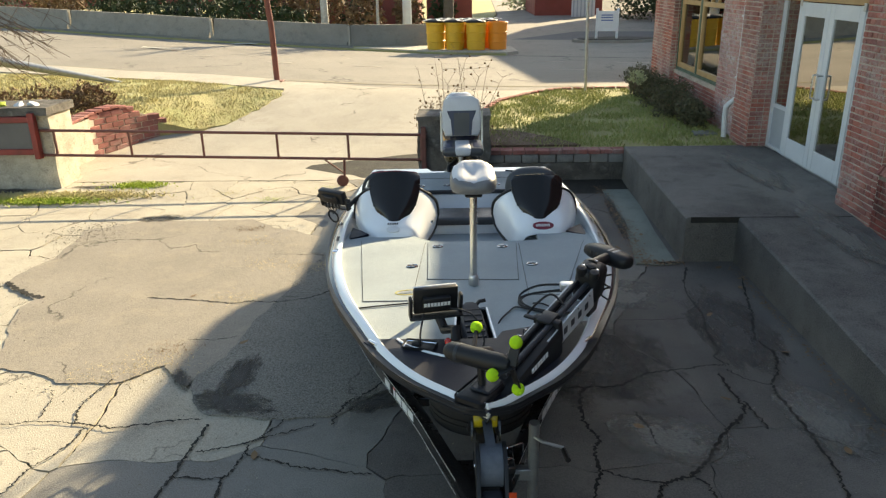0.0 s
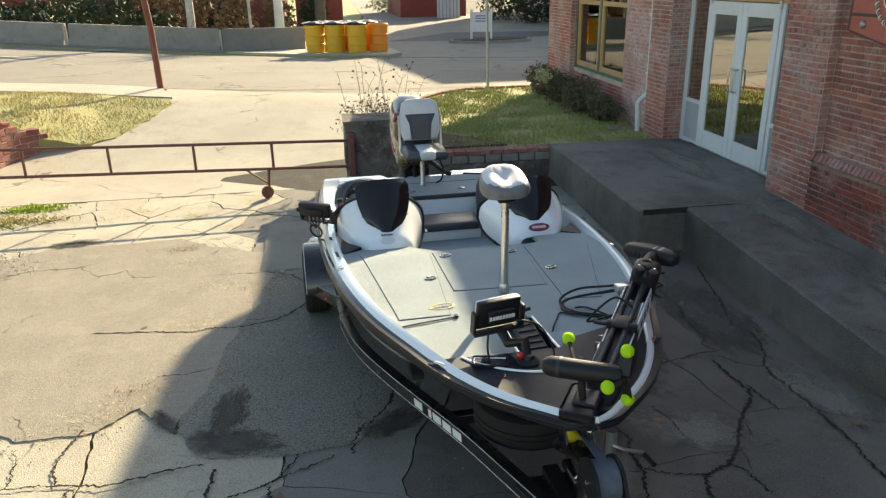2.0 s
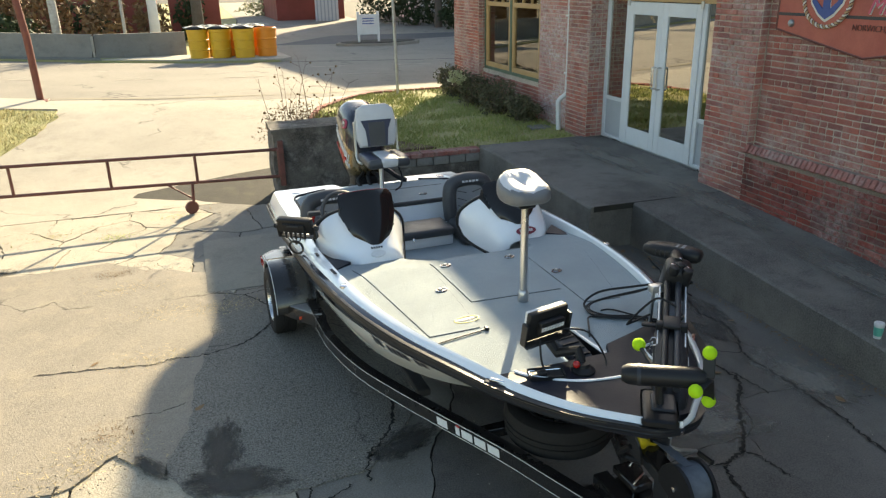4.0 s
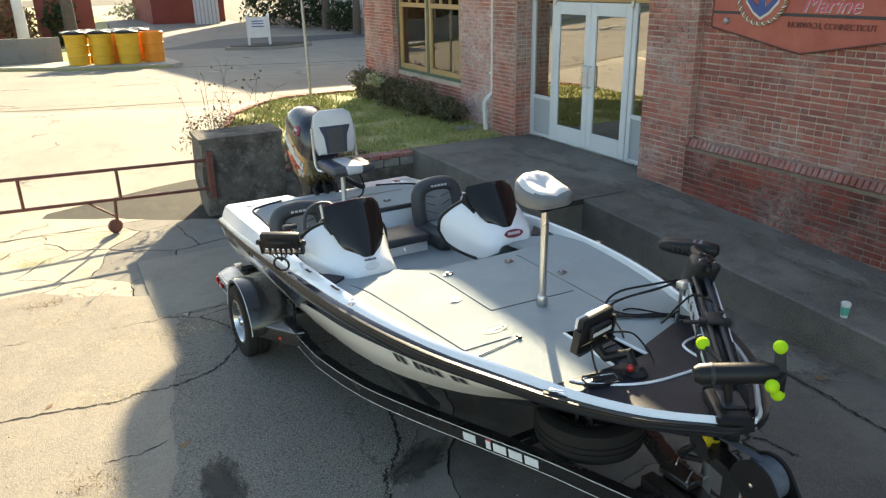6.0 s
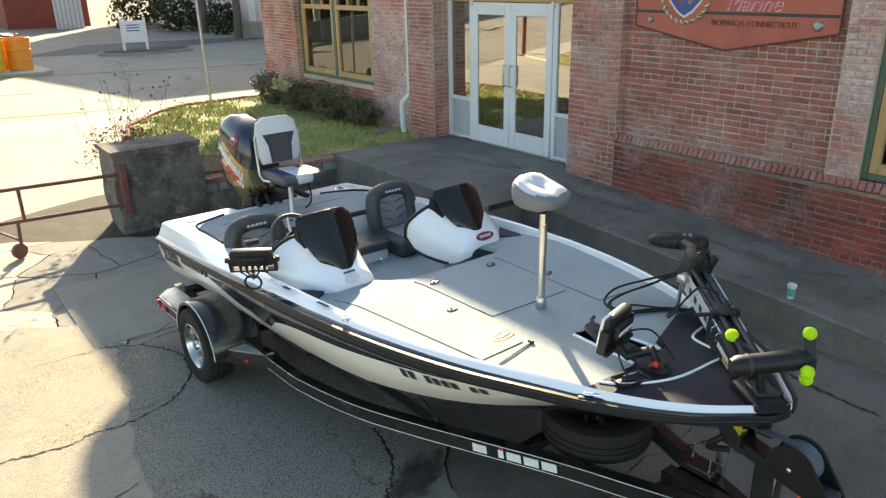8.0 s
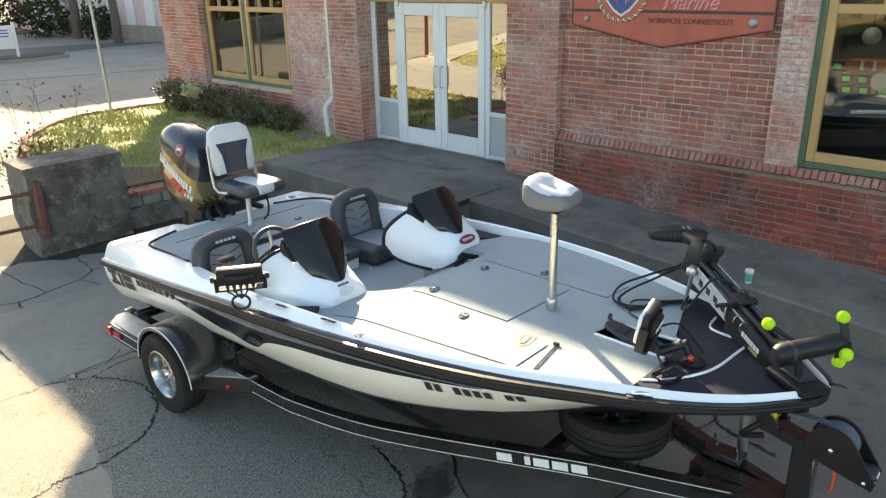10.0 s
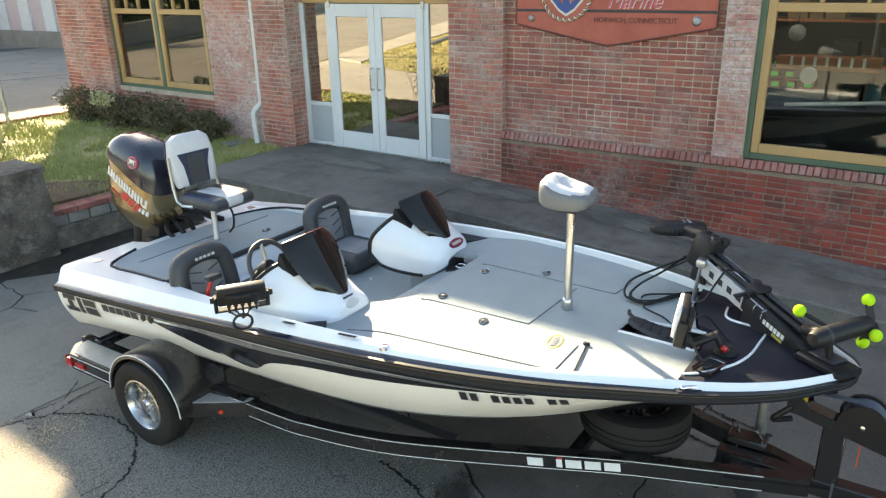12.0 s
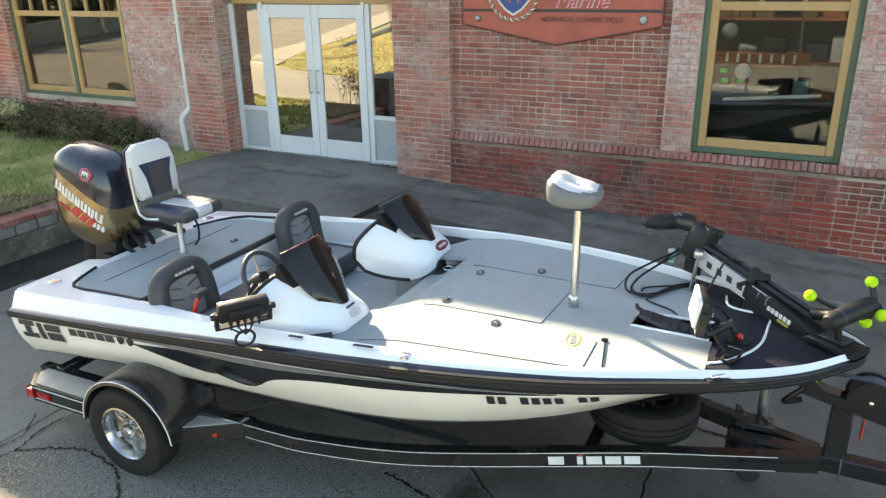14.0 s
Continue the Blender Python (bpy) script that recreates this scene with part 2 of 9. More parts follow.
NAVY = surface("navy_black_deck", (0.012, 0.014, 0.024), 0.55, amount=0.3, bump=0.1, grain=0.2, spec=0.25)
GEL_NAVY = surface("navy_gelcoat", (0.016, 0.020, 0.034), 0.14, coat=0.2, amount=0.3, bump=0, grain=0.08, rvar=0.03, spec=0.4)
RUBBER = surface("black_rub_rail", (0.010, 0.011, 0.014), 0.45, amount=0.4, dirt=(0.020, 0.020, 0.022), bump=0.05, grain=0.2, spec=0.28)
CARPET = surface("grey_deck_carpet", (0.35, 0.395, 0.41), 0.95, dirt=(0.285, 0.32, 0.33), big=2.2, fine=240.0, amount=0.5, bump=0.5, grain=0.4, spec=0.15)
CARPET_EDGE = surface("dark_carpet_edge", (0.05, 0.05, 0.052), 0.95, fine=200.0, bump=0.4)
VINYL_DARK = surface("charcoal_vinyl", (0.055, 0.056, 0.060), 0.42, amount=0.35, big=4.0, fine=160.0, bump=0.15, grain=0.2)
SEAT_GREY = surface("mid_grey_vinyl", (0.15, 0.153, 0.16), 0.45, amount=0.3, big=4.0, fine=160.0, bump=0.15, grain=0.15)
VINYL_GREY = surface("grey_vinyl", (0.25, 0.255, 0.265), 0.45, amount=0.3, big=4.0, fine=160.0, bump=0.15, grain=0.15)
VINYL_LIGHT = surface("light_grey_vinyl", (0.58, 0.58, 0.59), 0.45, amount=0.25, big=4.0, fine=160.0, bump=0.15, grain=0.12)
VINYL_NAVY = surface("navy_vinyl", (0.028, 0.036, 0.075), 0.42, amount=0.3, big=4.0, fine=160.0, bump=0.15, grain=0.2)
SMOKE = surface("smoked_acrylic", (0.014, 0.013, 0.013), 0.08, amount=0.2, bump=0, grain=0.05, rvar=0.03, spec=0.35)
BLACK_PLASTIC = surface("black_plastic", (0.011, 0.011, 0.012), 0.46, amount=0.4, dirt=(0.022, 0.022, 0.023), fine=120.0, bump=0.1, spec=0.3)
GREY_PLASTIC = surface("dark_grey_plastic", (0.030, 0.033, 0.040), 0.5, amount=0.3, fine=120.0, bump=0.1, spec=0.35)
RAIL_SILVER = surface("satin_aluminium", (0.66, 0.67, 0.68), 0.42, metal=0.35, amount=0.25, fine=90.0, bump=0.03)
CHROME = surface("chrome", (0.75, 0.75, 0.76), 0.14, metal=1.0, amount=0.2, bump=0, grain=0.1)
ALUMINIUM = surface("aluminium", (0.62, 0.62, 0.61), 0.34, metal=1.0, amount=0.3, fine=90.0, bump=0.05)
GALVANISED = surface("galvanised_steel", (0.42, 0.43, 0.43), 0.45, metal=0.9, amount=0.5, big=8.0, bump=0.1)
TRAILER_BLACK = surface("black_trailer_paint", (0.014, 0.013, 0.013), 0.22, coat=0.4, amount=0.4, dirt=(0.035, 0.03, 0.026), bump=0.02)
WHITE_MARK = surface("white_marking", (0.75, 0.75, 0.74), 0.5, amount=0.2, bump=0)
MAROON = surface("maroon_sticker", (0.20, 0.018, 0.035), 0.3, amount=0.2, bump=0)
RED_MARK = surface("red_marking", (0.50, 0.03, 0.03), 0.45, amount=0.2, bump=0)
DARK_MARK = surface("dark_marking", (0.03, 0.03, 0.035), 0.45, amount=0.2, bump=0)
EDGE_YELLOW = surface("worn_road_yellow", (0.30, 0.245, 0.12), 0.8, dirt=(0.20, 0.18, 0.15), big=0.6, fine=14.0, amount=0.9, bump=0)
GOLD_DULL = surface("dull_tan_line", (0.10, 0.085, 0.055), 0.5, amount=0.3, bump=0)
GOLD_MARK = surface("yellow_marking", (0.50, 0.42, 0.08), 0.5, amount=0.3, bump=0)
STRAP_GREY = surface("grey_webbing", (0.10, 0.115, 0.14), 0.8, big=20.0, fine=120.0, amount=0.4, bump=0.2)
TYRE = surface("tyre_rubber", (0.016, 0.015, 0.015), 0.75, amount=0.5, dirt=(0.034, 0.031, 0.028), fine=80.0, bump=0.3, spec=0.2)
RIM = surface("silver_rim", (0.55, 0.55, 0.54), 0.25, metal=1.0, amount=0.3, bump=0, grain=0.1)
TENNIS = surface("tennis_felt", (0.46, 0.78, 0.03), 0.9, dirt=(0.36, 0.62, 0.03), big=12.0, fine=300.0, amount=0.3, bump=0.5, spec=0.1)
RED_GLASS = surface("red_lens", (0.45, 0.015, 0.012), 0.15, coat=0.4, bump=0)
ORANGE_FLAG = surface("orange_plastic", (0.85, 0.09, 0.02), 0.5, bump=0)
YELLOW_ROLLER = surface("yellow_roller", (0.62, 0.46, 0.02), 0.4, bump=0)
COWL_SIDE = surface("bronze_black_cowl", (0.30, 0.215, 0.10), 0.16, metal=0.75, coat=0.7, amount=0.3, bump=0, grain=0.1, rvar=0.03)
COWL_TOP = surface("navy_cowl_top", (0.018, 0.021, 0.034), 0.22, coat=0.5, amount=0.3, bump=0, grain=0.1)
BASE_DIRT = concrete("joint_dirt", (0.035, 0.032, 0.026), (0.022, 0.020, 0.017), (0.075, 0.072, 0.040), 0, 1.2)
CRACK_DIRT = concrete("crack_dirt", (0.020, 0.018, 0.015), (0.010, 0.009, 0.008), (0.045, 0.042, 0.028), 0, 2.2)
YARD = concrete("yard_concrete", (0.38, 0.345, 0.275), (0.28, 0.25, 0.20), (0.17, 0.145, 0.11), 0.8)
# yard concrete again, its colour darkened for the building's shade
YARD_SHADED = concrete("shaded_yard_concrete", (0.20, 0.188, 0.165), (0.14, 0.13, 0.115), (0.085, 0.075, 0.062), 0)
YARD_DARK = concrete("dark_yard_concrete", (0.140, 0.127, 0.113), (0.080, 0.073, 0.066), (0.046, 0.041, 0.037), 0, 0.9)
ASPHALT_SHADED = concrete("shaded_coarse_asphalt", (0.135, 0.126, 0.109), (0.088, 0.082, 0.072), (0.056, 0.052, 0.046), 0.6, 0.9, 70.0, 0.8, (0.36, 0.64), 1.0)
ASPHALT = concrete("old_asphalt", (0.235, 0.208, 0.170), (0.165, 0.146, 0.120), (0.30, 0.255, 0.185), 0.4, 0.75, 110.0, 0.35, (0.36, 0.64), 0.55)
DRIVE = concrete("driveway_concrete", (0.37, 0.335, 0.275), (0.29, 0.26, 0.21), (0.20, 0.175, 0.14), 0.35)
GUTTER = concrete("gutter_concrete", (0.20, 0.215, 0.185), (0.15, 0.16, 0.135), (0.09, 0.085, 0.07), 0, 1.4)
PAD = concrete("smooth_pad", (0.205, 0.193, 0.165), (0.15, 0.14, 0.122), (0.09, 0.082, 0.07), 0)
ROAD = concrete("road_asphalt", (0.225, 0.203, 0.172), (0.18, 0.164, 0.14), (0.13, 0.118, 0.10), 0.22, 0.25, 60.0, 0.4)
ROAD_DARK = concrete("dark_road_asphalt", (0.085, 0.085, 0.088), (0.07, 0.07, 0.072), (0.055, 0.055, 0.056), 0, 0.3)
SIDEWALK = concrete("sidewalk_concrete", (0.37, 0.34, 0.28), (0.31, 0.28, 0.235), (0.22, 0.20, 0.165), 0)
SIDEWALK_PALE = concrete("worn_road_white", (0.52, 0.49, 0.42), (0.40, 0.37, 0.31), (0.26, 0.24, 0.20), 0, 1.5)
DOCK = concrete("dock_concrete", (0.165, 0.153, 0.136), (0.075, 0.069, 0.063), (0.030, 0.027, 0.025), 0, 0.9, 70.0, 0.4, (0.40, 0.60))
PILLAR_STONE = concrete("pillar_concrete", (0.13, 0.117, 0.10), (0.045, 0.04, 0.036), (0.34, 0.32, 0.29), 0, 1.9, 60.0, 0.9, (0.43, 0.56))
PILLAR_LIGHT = concrete("painted_pillar", (0.46, 0.41, 0.33), (0.30, 0.26, 0.20), (0.12, 0.10, 0.08), 0, 2.6, 60.0, 0.6)
BARRIER = concrete("barrier_concrete", (0.27, 0.245, 0.205), (0.20, 0.18, 0.15), (0.09, 0.082, 0.07), 0, 0.9)
BLOCK = concrete("stone_block", (0.22, 0.21, 0.195), (0.15, 0.145, 0.135), (0.09, 0.085, 0.08), 0, 2.5)
MORTAR = concrete("mortar", (0.48, 0.40, 0.32), (0.30, 0.235, 0.185), (0.12, 0.10, 0.085), 0, 1.3, 110.0)
MORTAR_DARK = concrete("sooty_mortar", (0.27, 0.21, 0.165), (0.15, 0.115, 0.09), (0.05, 0.042, 0.036), 0, 1.6, 110.0)
BRICK = brick_look("worn_brick", [(0.28, 0.085, 0.058), (0.36, 0.115, 0.075), (0.22, 0.075, 0.06), (0.38, 0.15, 0.105), (0.16, 0.065, 0.055), (0.31, 0.12, 0.095)], (0.50, 0.41, 0.37), 0.01, 0.5)
BRICK_PIER = brick_look("lime_stained_brick", [(0.32, 0.10, 0.07), (0.42, 0.14, 0.09), (0.27, 0.10, 0.08), (0.43, 0.20, 0.14), (0.20, 0.08, 0.07), (0.36, 0.16, 0.13)], (0.56, 0.48, 0.44), 0.025, 0.4)
BRICK_LIME = brick_look("whitewashed_brick", [(0.36, 0.14, 0.11), (0.44, 0.18, 0.13), (0.30, 0.13, 0.12), (0.46, 0.25, 0.20), (0.26, 0.12, 0.11)], (0.66, 0.60, 0.58), 0.075, 0.25)
BRICK_TAN = brick_look("painted_tan_brick", [(0.42, 0.28, 0.20), (0.46, 0.32, 0.23), (0.38, 0.24, 0.18)], (0.6, 0.52, 0.44), 0.10, 0.2)
BRICK_SILL = brick_look("weathered_sill_brick", [(0.26, 0.085, 0.065), (0.31, 0.115, 0.09), (0.24, 0.10, 0.085), (0.30, 0.13, 0.10)], (0.42, 0.34, 0.31), 0.0, 0.6)
BRICK_RED = brick_look("red_base_brick", [(0.23, 0.036, 0.022), (0.29, 0.05, 0.028), (0.17, 0.034, 0.024), (0.32, 0.08, 0.045), (0.11, 0.032, 0.028), (0.26, 0.056, 0.036)], (0.46, 0.36, 0.33), -0.02, 0.95)
MULCH = concrete("brown_mulch", (0.15, 0.10, 0.065), (0.10, 0.068, 0.045), (0.06, 0.042, 0.03), 0, 3.0, 120.0, 1.0)
LAWN_SOIL = concrete("lawn_soil", (0.30, 0.29, 0.12), (0.33, 0.28, 0.14), (0.19, 0.15, 0.09), 0, 1.2, 120.0, 0.6)
GRASS = leaf_look("winter_grass", (0.27, 0.32, 0.09), (0.46, 0.42, 0.18))
GRASS_DRY = leaf_look("dry_grass", (0.58, 0.50, 0.25), (0.46, 0.40, 0.17))
STRAW = leaf_look("dead_straw", (0.62, 0.50, 0.27), (0.50, 0.38, 0.19))
WEED = leaf_look("green_weed", (0.27, 0.38, 0.03), (0.42, 0.46, 0.07))
HEDGE = leaf_look("hedge_leaves", (0.075, 0.080, 0.040), (0.17, 0.145, 0.085))
HEDGE_PALE = leaf_look("pale_leaves", (0.52, 0.52, 0.32), (0.34, 0.36, 0.17))
EVERGREEN = leaf_look("evergreen_leaves", (0.025, 0.045, 0.018), (0.06, 0.075, 0.03))
DRY_LEAF = leaf_look("dry_brown_leaves", (0.16, 0.09, 0.045), (0.26, 0.17, 0.09))
TWIG = surface("twig_bark", (0.16, 0.11, 0.08), 0.85, bump=0.2)
BARK = surface("tree_bark", (0.12, 0.095, 0.075), 0.9, big=5.0, fine=40.0, amount=0.6, bump=0.5)
BARK_PALE = surface("pale_trunk", (0.52, 0.50, 0.46), 0.85, dirt=(0.2, 0.18, 0.16), big=5.0, fine=30.0, amount=0.7, bump=0.4)
GATE_RED = surface("rusty_red_paint", (0.17, 0.055, 0.042), 0.6, dirt=(0.09, 0.04, 0.028), big=9.0, amount=0.7, bump=0.3)
FRAME_RED = surface("red_steel_paint", (0.27, 0.028, 0.022), 0.45, dirt=(0.12, 0.03, 0.02), big=6.0, amount=0.6, bump=0.1)
POLE_RED = surface("brown_red_pole", (0.20, 0.055, 0.035), 0.6, dirt=(0.12, 0.04, 0.03), big=4.0, amount=0.6, bump=0.2)
DOOR_WHITE = surface("white_aluminium_paint", (0.66, 0.68, 0.69), 0.4, dirt=(0.52, 0.53, 0.53), big=2.0, amount=0.4, bump=0.02, grain=0.08)
PANEL_GREY = surface("grey_panel", (0.40, 0.43, 0.45), 0.5, dirt=(0.30, 0.32, 0.34), amount=0.4, bump=0.02)
TRIM_YELLOW = surface("ochre_window_paint", (0.46, 0.285, 0.12), 0.5, dirt=(0.36, 0.22, 0.10), big=3.0, amount=0.4, bump=0.08, grain=0.1)
TRIM_GREEN = surface("green_window_paint", (0.085, 0.125, 0.080), 0.55, dirt=(0.06, 0.085, 0.055), big=3.0, amount=0.4, bump=0.08, grain=0.1)
WINDOW_GLASS = pane_look("window_glass", (0.86, 0.90, 0.88), (1, 1, 1), 1.55)
DOOR_GLASS = pane_look("door_glass", (0.42, 0.44, 0.42), (0.52, 0.50, 0.46), 1.9)
FAR_GLASS = pane_look("far_window_glass", (0.75, 0.77, 0.74), (1.0, 0.97, 0.90), 2.5)
PVC = surface("white_pvc", (0.68, 0.68, 0.67), 0.4, dirt=(0.5, 0.49, 0.47), big=3.0, amount=0.4, bump=0.02)
SIGN_WOOD = surface("red_sign_board", (0.44, 0.105, 0.070), 0.5, dirt=(0.32, 0.066, 0.045), big=3.5, fine=45.0, amount=0.6, bump=0.1)
SIGN_BLUE = surface("sign_blue", (0.035, 0.075, 0.26), 0.5, bump=0)
SIGN_CREAM = surface("sign_cream", (0.70, 0.66, 0.58), 0.5, bump=0)
SIGN_ROPE = surface("sign_rope", (0.46, 0.29, 0.14), 0.7, big=20.0, amount=0.5, bump=0.2)
SIGN_PINK = surface("sign_pink", (0.62, 0.10, 0.16), 0.5, bump=0)
SIGN_BROWN = surface("sign_brown", (0.15, 0.045, 0.032), 0.5, bump=0)
DRUM_YELLOW = surface("yellow_drum_plastic", (0.72, 0.40, 0.02), 0.5, dirt=(0.55, 0.30, 0.03), amount=0.4, bump=0.05)
DRUM_ORANGE = surface("orange_drum_plastic", (0.80, 0.27, 0.02), 0.5, dirt=(0.62, 0.2, 0.02), amount=0.3, bump=0.05)
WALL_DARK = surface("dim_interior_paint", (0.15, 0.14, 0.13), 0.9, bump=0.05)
CARDBOARD = surface("cardboard", (0.20, 0.125, 0.07), 0.85, big=3.0, amount=0.4, bump=0.05)
GREEN_TAG = surface("green_tag", (0.03, 0.75, 0.13), 0.7, bump=0)
WOOD_ORANGE = surface("orange_wood", (0.38, 0.12, 0.04), 0.5, bump=0.05)
BLUE_PAINT = surface("teal_paint", (0.03, 0.13, 0.17), 0.5, bump=0.02)
PAPER = surface("paper", (0.66, 0.66, 0.64), 0.8, bump=0)
CUP_GREEN = surface("cup_green", (0.10, 0.42, 0.32), 0.5, bump=0)
SIDING = surface("pink_siding", (0.62, 0.48, 0.46), 0.7, dirt=(0.5, 0.38, 0.36), amount=0.4)
FAR_BRICK = surface("far_red_brick", (0.24, 0.055, 0.04), 0.85, dirt=(0.17, 0.05, 0.035), big=0.8, fine=12.0, amount=0.6)
CAR_PAINT = surface("white_car_paint", (0.7, 0.71, 0.72), 0.2, coat=0.5, bump=0)
DIAMOND = surface("tread_plate", (0.60, 0.60, 0.60), 0.42, metal=0.6, amount=0.4, big=6.0, bump=0.2)


def stain_look(name, col):
    """A damp stain that fades out unevenly from its middle; laid as a thin film."""
    ma, nt, b = shader(name, 0.75, spec=0.3)
    co = nt.nodes.new("ShaderNodeTexCoord").outputs["Object"]
    ln = nt.nodes.new("ShaderNodeVectorMath")
    ln.operation = "LENGTH"
    nt.links.new(co, ln.inputs[0])
    r = node(nt, "MapRange")
    r.inputs["From Min"].default_value, r.inputs["From Max"].default_value = 0.15, 1.0
    r.inputs["To Min"].default_value, r.inputs["To Max"].default_value = 0.75, -0.75
    nt.links.new(ln.outputs["Value"], r.inputs["Value"])
    add = nt.nodes.new("ShaderNodeMath")
    nt.links.new(r.outputs["Result"], add.inputs[0])
    nt.links.new(noise_of(nt, co, 2.2, 8.0, 0.75, 0.3, 0.7), add.inputs[1])
    q = node(nt, "MapRange")
    q.inputs["From Min"].default_value, q.inputs["From Max"].default_value = 0.40, 1.15
    q.inputs["To Max"].default_value = 0.78
    nt.links.new(add.outputs[0], q.inputs["Value"])
    nt.links.new(mixed(nt, noise_of(nt, co, 30.0), col, tuple(x * 1.7 for x in col)), b.inputs["Base Color"])
    nt.links.new(q.outputs["Result"], b.inputs["Alpha"])
    return ma


DAMP_SHADE = stain_look("damp_silt_shade", (0.045, 0.042, 0.037))
PALE_SILT = stain_look("pale_silt", (0.16, 0.15, 0.132))
OILY = stain_look("old_stain", (0.07, 0.065, 0.06))
TUBE_LIGHT = bpy.data.materials.new("tube_light")
TUBE_LIGHT.use_nodes = True
TUBE_LIGHT.node_tree.nodes["Principled BSDF"].inputs["Emission Color"].default_value = (1, 0.95, 0.88, 1)
TUBE_LIGHT.node_tree.nodes["Principled BSDF"].inputs["Emission Strength"].default_value = 6.0

# ---- lie of the land ----
def land(x, y):
    """Height of the ground: level yard, drive rising to the street, street climbing to -x."""
    d = y + 0.25 * x
    rise = min(max(-5.5 - x, 0.0), 22.0) * float(np.interp(d, (17.0, 19.5, 31.0), (0.0, 0.022, 0.054)))
    return rise + float(np.interp(d, (12.6, 14.0, 18.2, 20.4, 31.0, 42.0, 60.0), (0.0, 0.10, 0.58, 0.60, 0.32, 0.12, 0.10)))


def patch(name, poly, material, lift, label, step=1.0, height=land, category="", skirt=0.0, kind="structure"):
    """A sheet of ground over a polygon, following the land."""
    bm = bmesh.new()
    bm.faces.new([bm.verts.new((x, y, 0)) for x, y in poly])
    xs, ys = [p[0] for p in poly], [p[1] for p in poly]
    for axis, lo, hi in ((0, min(xs), max(xs)), (1, min(ys), max(ys))):
        k = math.ceil(lo / step)
        while k * step < hi:
            co, no = [0, 0, 0], [0, 0, 0]
            co[axis], no[axis] = k * step, 1
            bmesh.ops.bisect_plane(bm, geom=bm.verts[:] + bm.edges[:] + bm.faces[:], plane_co=co, plane_no=no)
            k += 1
    bmesh.ops.triangulate(bm, faces=bm.faces)
    for v in bm.verts:
        v.co.z = height(v.co.x, v.co.y) + lift
    if skirt:
        edges = [e for e in bm.edges if e.is_boundary]
        r = bmesh.ops.extrude_edge_only(bm, edges=edges)
        for v in r["geom"]:
            if isinstance(v, bmesh.types.BMVert):
                v.co.z -= skirt
    ob = part(name, bm, material, sharp=30)
    return tagged(ob, label, category or name.split("_")[0], kind=kind)


patch("ground", [(-140, -30), (140, -30), (140, 200), (-140, 200)], BASE_DIRT, -0.06, "bare earth and dirt under the paving, reaching far off", 5.0)
ROADSIDE = [(-60, 40.2), (-14.3, 24.5), (-10.7, 23.15), (-7.7, 22.45), (-5.4, 21.55), (-4.2, 20.9), (-2.8, 20.0), (0.4, 18.95), (4.2, 18.9), (40, 16.0)]
FAR_KERB = [(40, 17.5), (14, 27.0), (6.2, 28.9), (1.6, 30.6), (-1.7, 31.9), (-5.4, 34.5), (-12.3, 35.6), (-20.0, 37.4), (-31, 40.5), (-60, 50)]
patch("road", ROADSIDE + FAR_KERB, ROAD, -0.02, "sunlit grey asphalt street with faded lane marks", 2.0)
patch("side_street", [(1.6, 30.7), (6.2, 29.0), (14, 27.1), (22, 32), (24, 48), (12, 60), (14, 130), (3.6, 130), (2.6, 70), (0.5, 42)], ROAD, -0.015, "grey asphalt side street running off from the junction", 3.0)
patch("street_patch", [(2.2, 41.0), (6.5, 46.5), (14, 45.0), (16, 42.5), (9.5, 41.2), (6.0, 40.0)], ROAD_DARK, 0.0, "darker strip of newer asphalt on the side street", 3.0, category="road")
patch("far_verge", [(-60, 50.1), (-31, 40.6), (-20.0, 37.5), (-12.3, 35.7), (-5.4, 34.6), (-1.7, 32.0), (1.5, 30.8), (0.4, 42.1), (2.5, 70), (3.5, 130), (-90, 130)], LAWN_SOIL, 0.05, "bare winter verge behind the concrete barrier", 4.0, category="verge", skirt=0.12)
patch("pavement", [(-60, 40), (-14.3, 24.3), (-10.7, 22.95), (-7.7, 22.25), (-5.5, 21.35), (-4.9, 19.5), (-6.3, 20.15), (-8.1, 20.95), (-10.0, 21.5), (-15.5, 23.05), (-60, 38)], SIDEWALK, 0.05, "pale concrete pavement along the street", 1.5, skirt=0.15)
patch("driveway", [(-7.0, 12.45), (-1.0, 12.45), (0.2, 12.5), (0.25, 14.8), (0.1, 16.0), (0.6, 17.2), (1.4, 18.2), (2.3, 18.8), (0.4, 18.95), (-2.8, 20.0), (-4.2, 20.88), (-5.45, 21.35), (-5.2, 19.0), (-5.9, 16.8), (-7.8, 15.6), (-8.2, 12.45)], DRIVE, 0.0, "pale worn concrete drive rising to the street", 0.7, skirt=0.06)


patch("drum_pad", [(-5.3, 34.75), (-1.75, 32.1), (1.6, 30.85), (2.05, 31.5), (1.9, 34.4), (-2.0, 35.3)], SIDEWALK, 0.10, "kerbed concrete corner under the sand drums", 1.0, category="pavement", skirt=0.2)


patch("kerb", [(-5.3, 34.65), (-5.6, 36.4), (-12.3, 37.1), (-20.0, 39.0), (-31, 41.7), (-31, 40.62), (-20.0, 37.52), (-12.3, 35.72)], PAD, 0.10, "dark concrete kerb below the barriers", 1.0, skirt=0.13)


def left_bank(x, y):
    edge = min(max((-5.6 - x) / 2.2, 0), 1)
    d = y + 0.25 * x
    return max(land(x, y), 0.12) + 0.45 * edge * edge * (3 - 2 * edge) * min(max((19.0 - d) / 3.5, 0), 1)


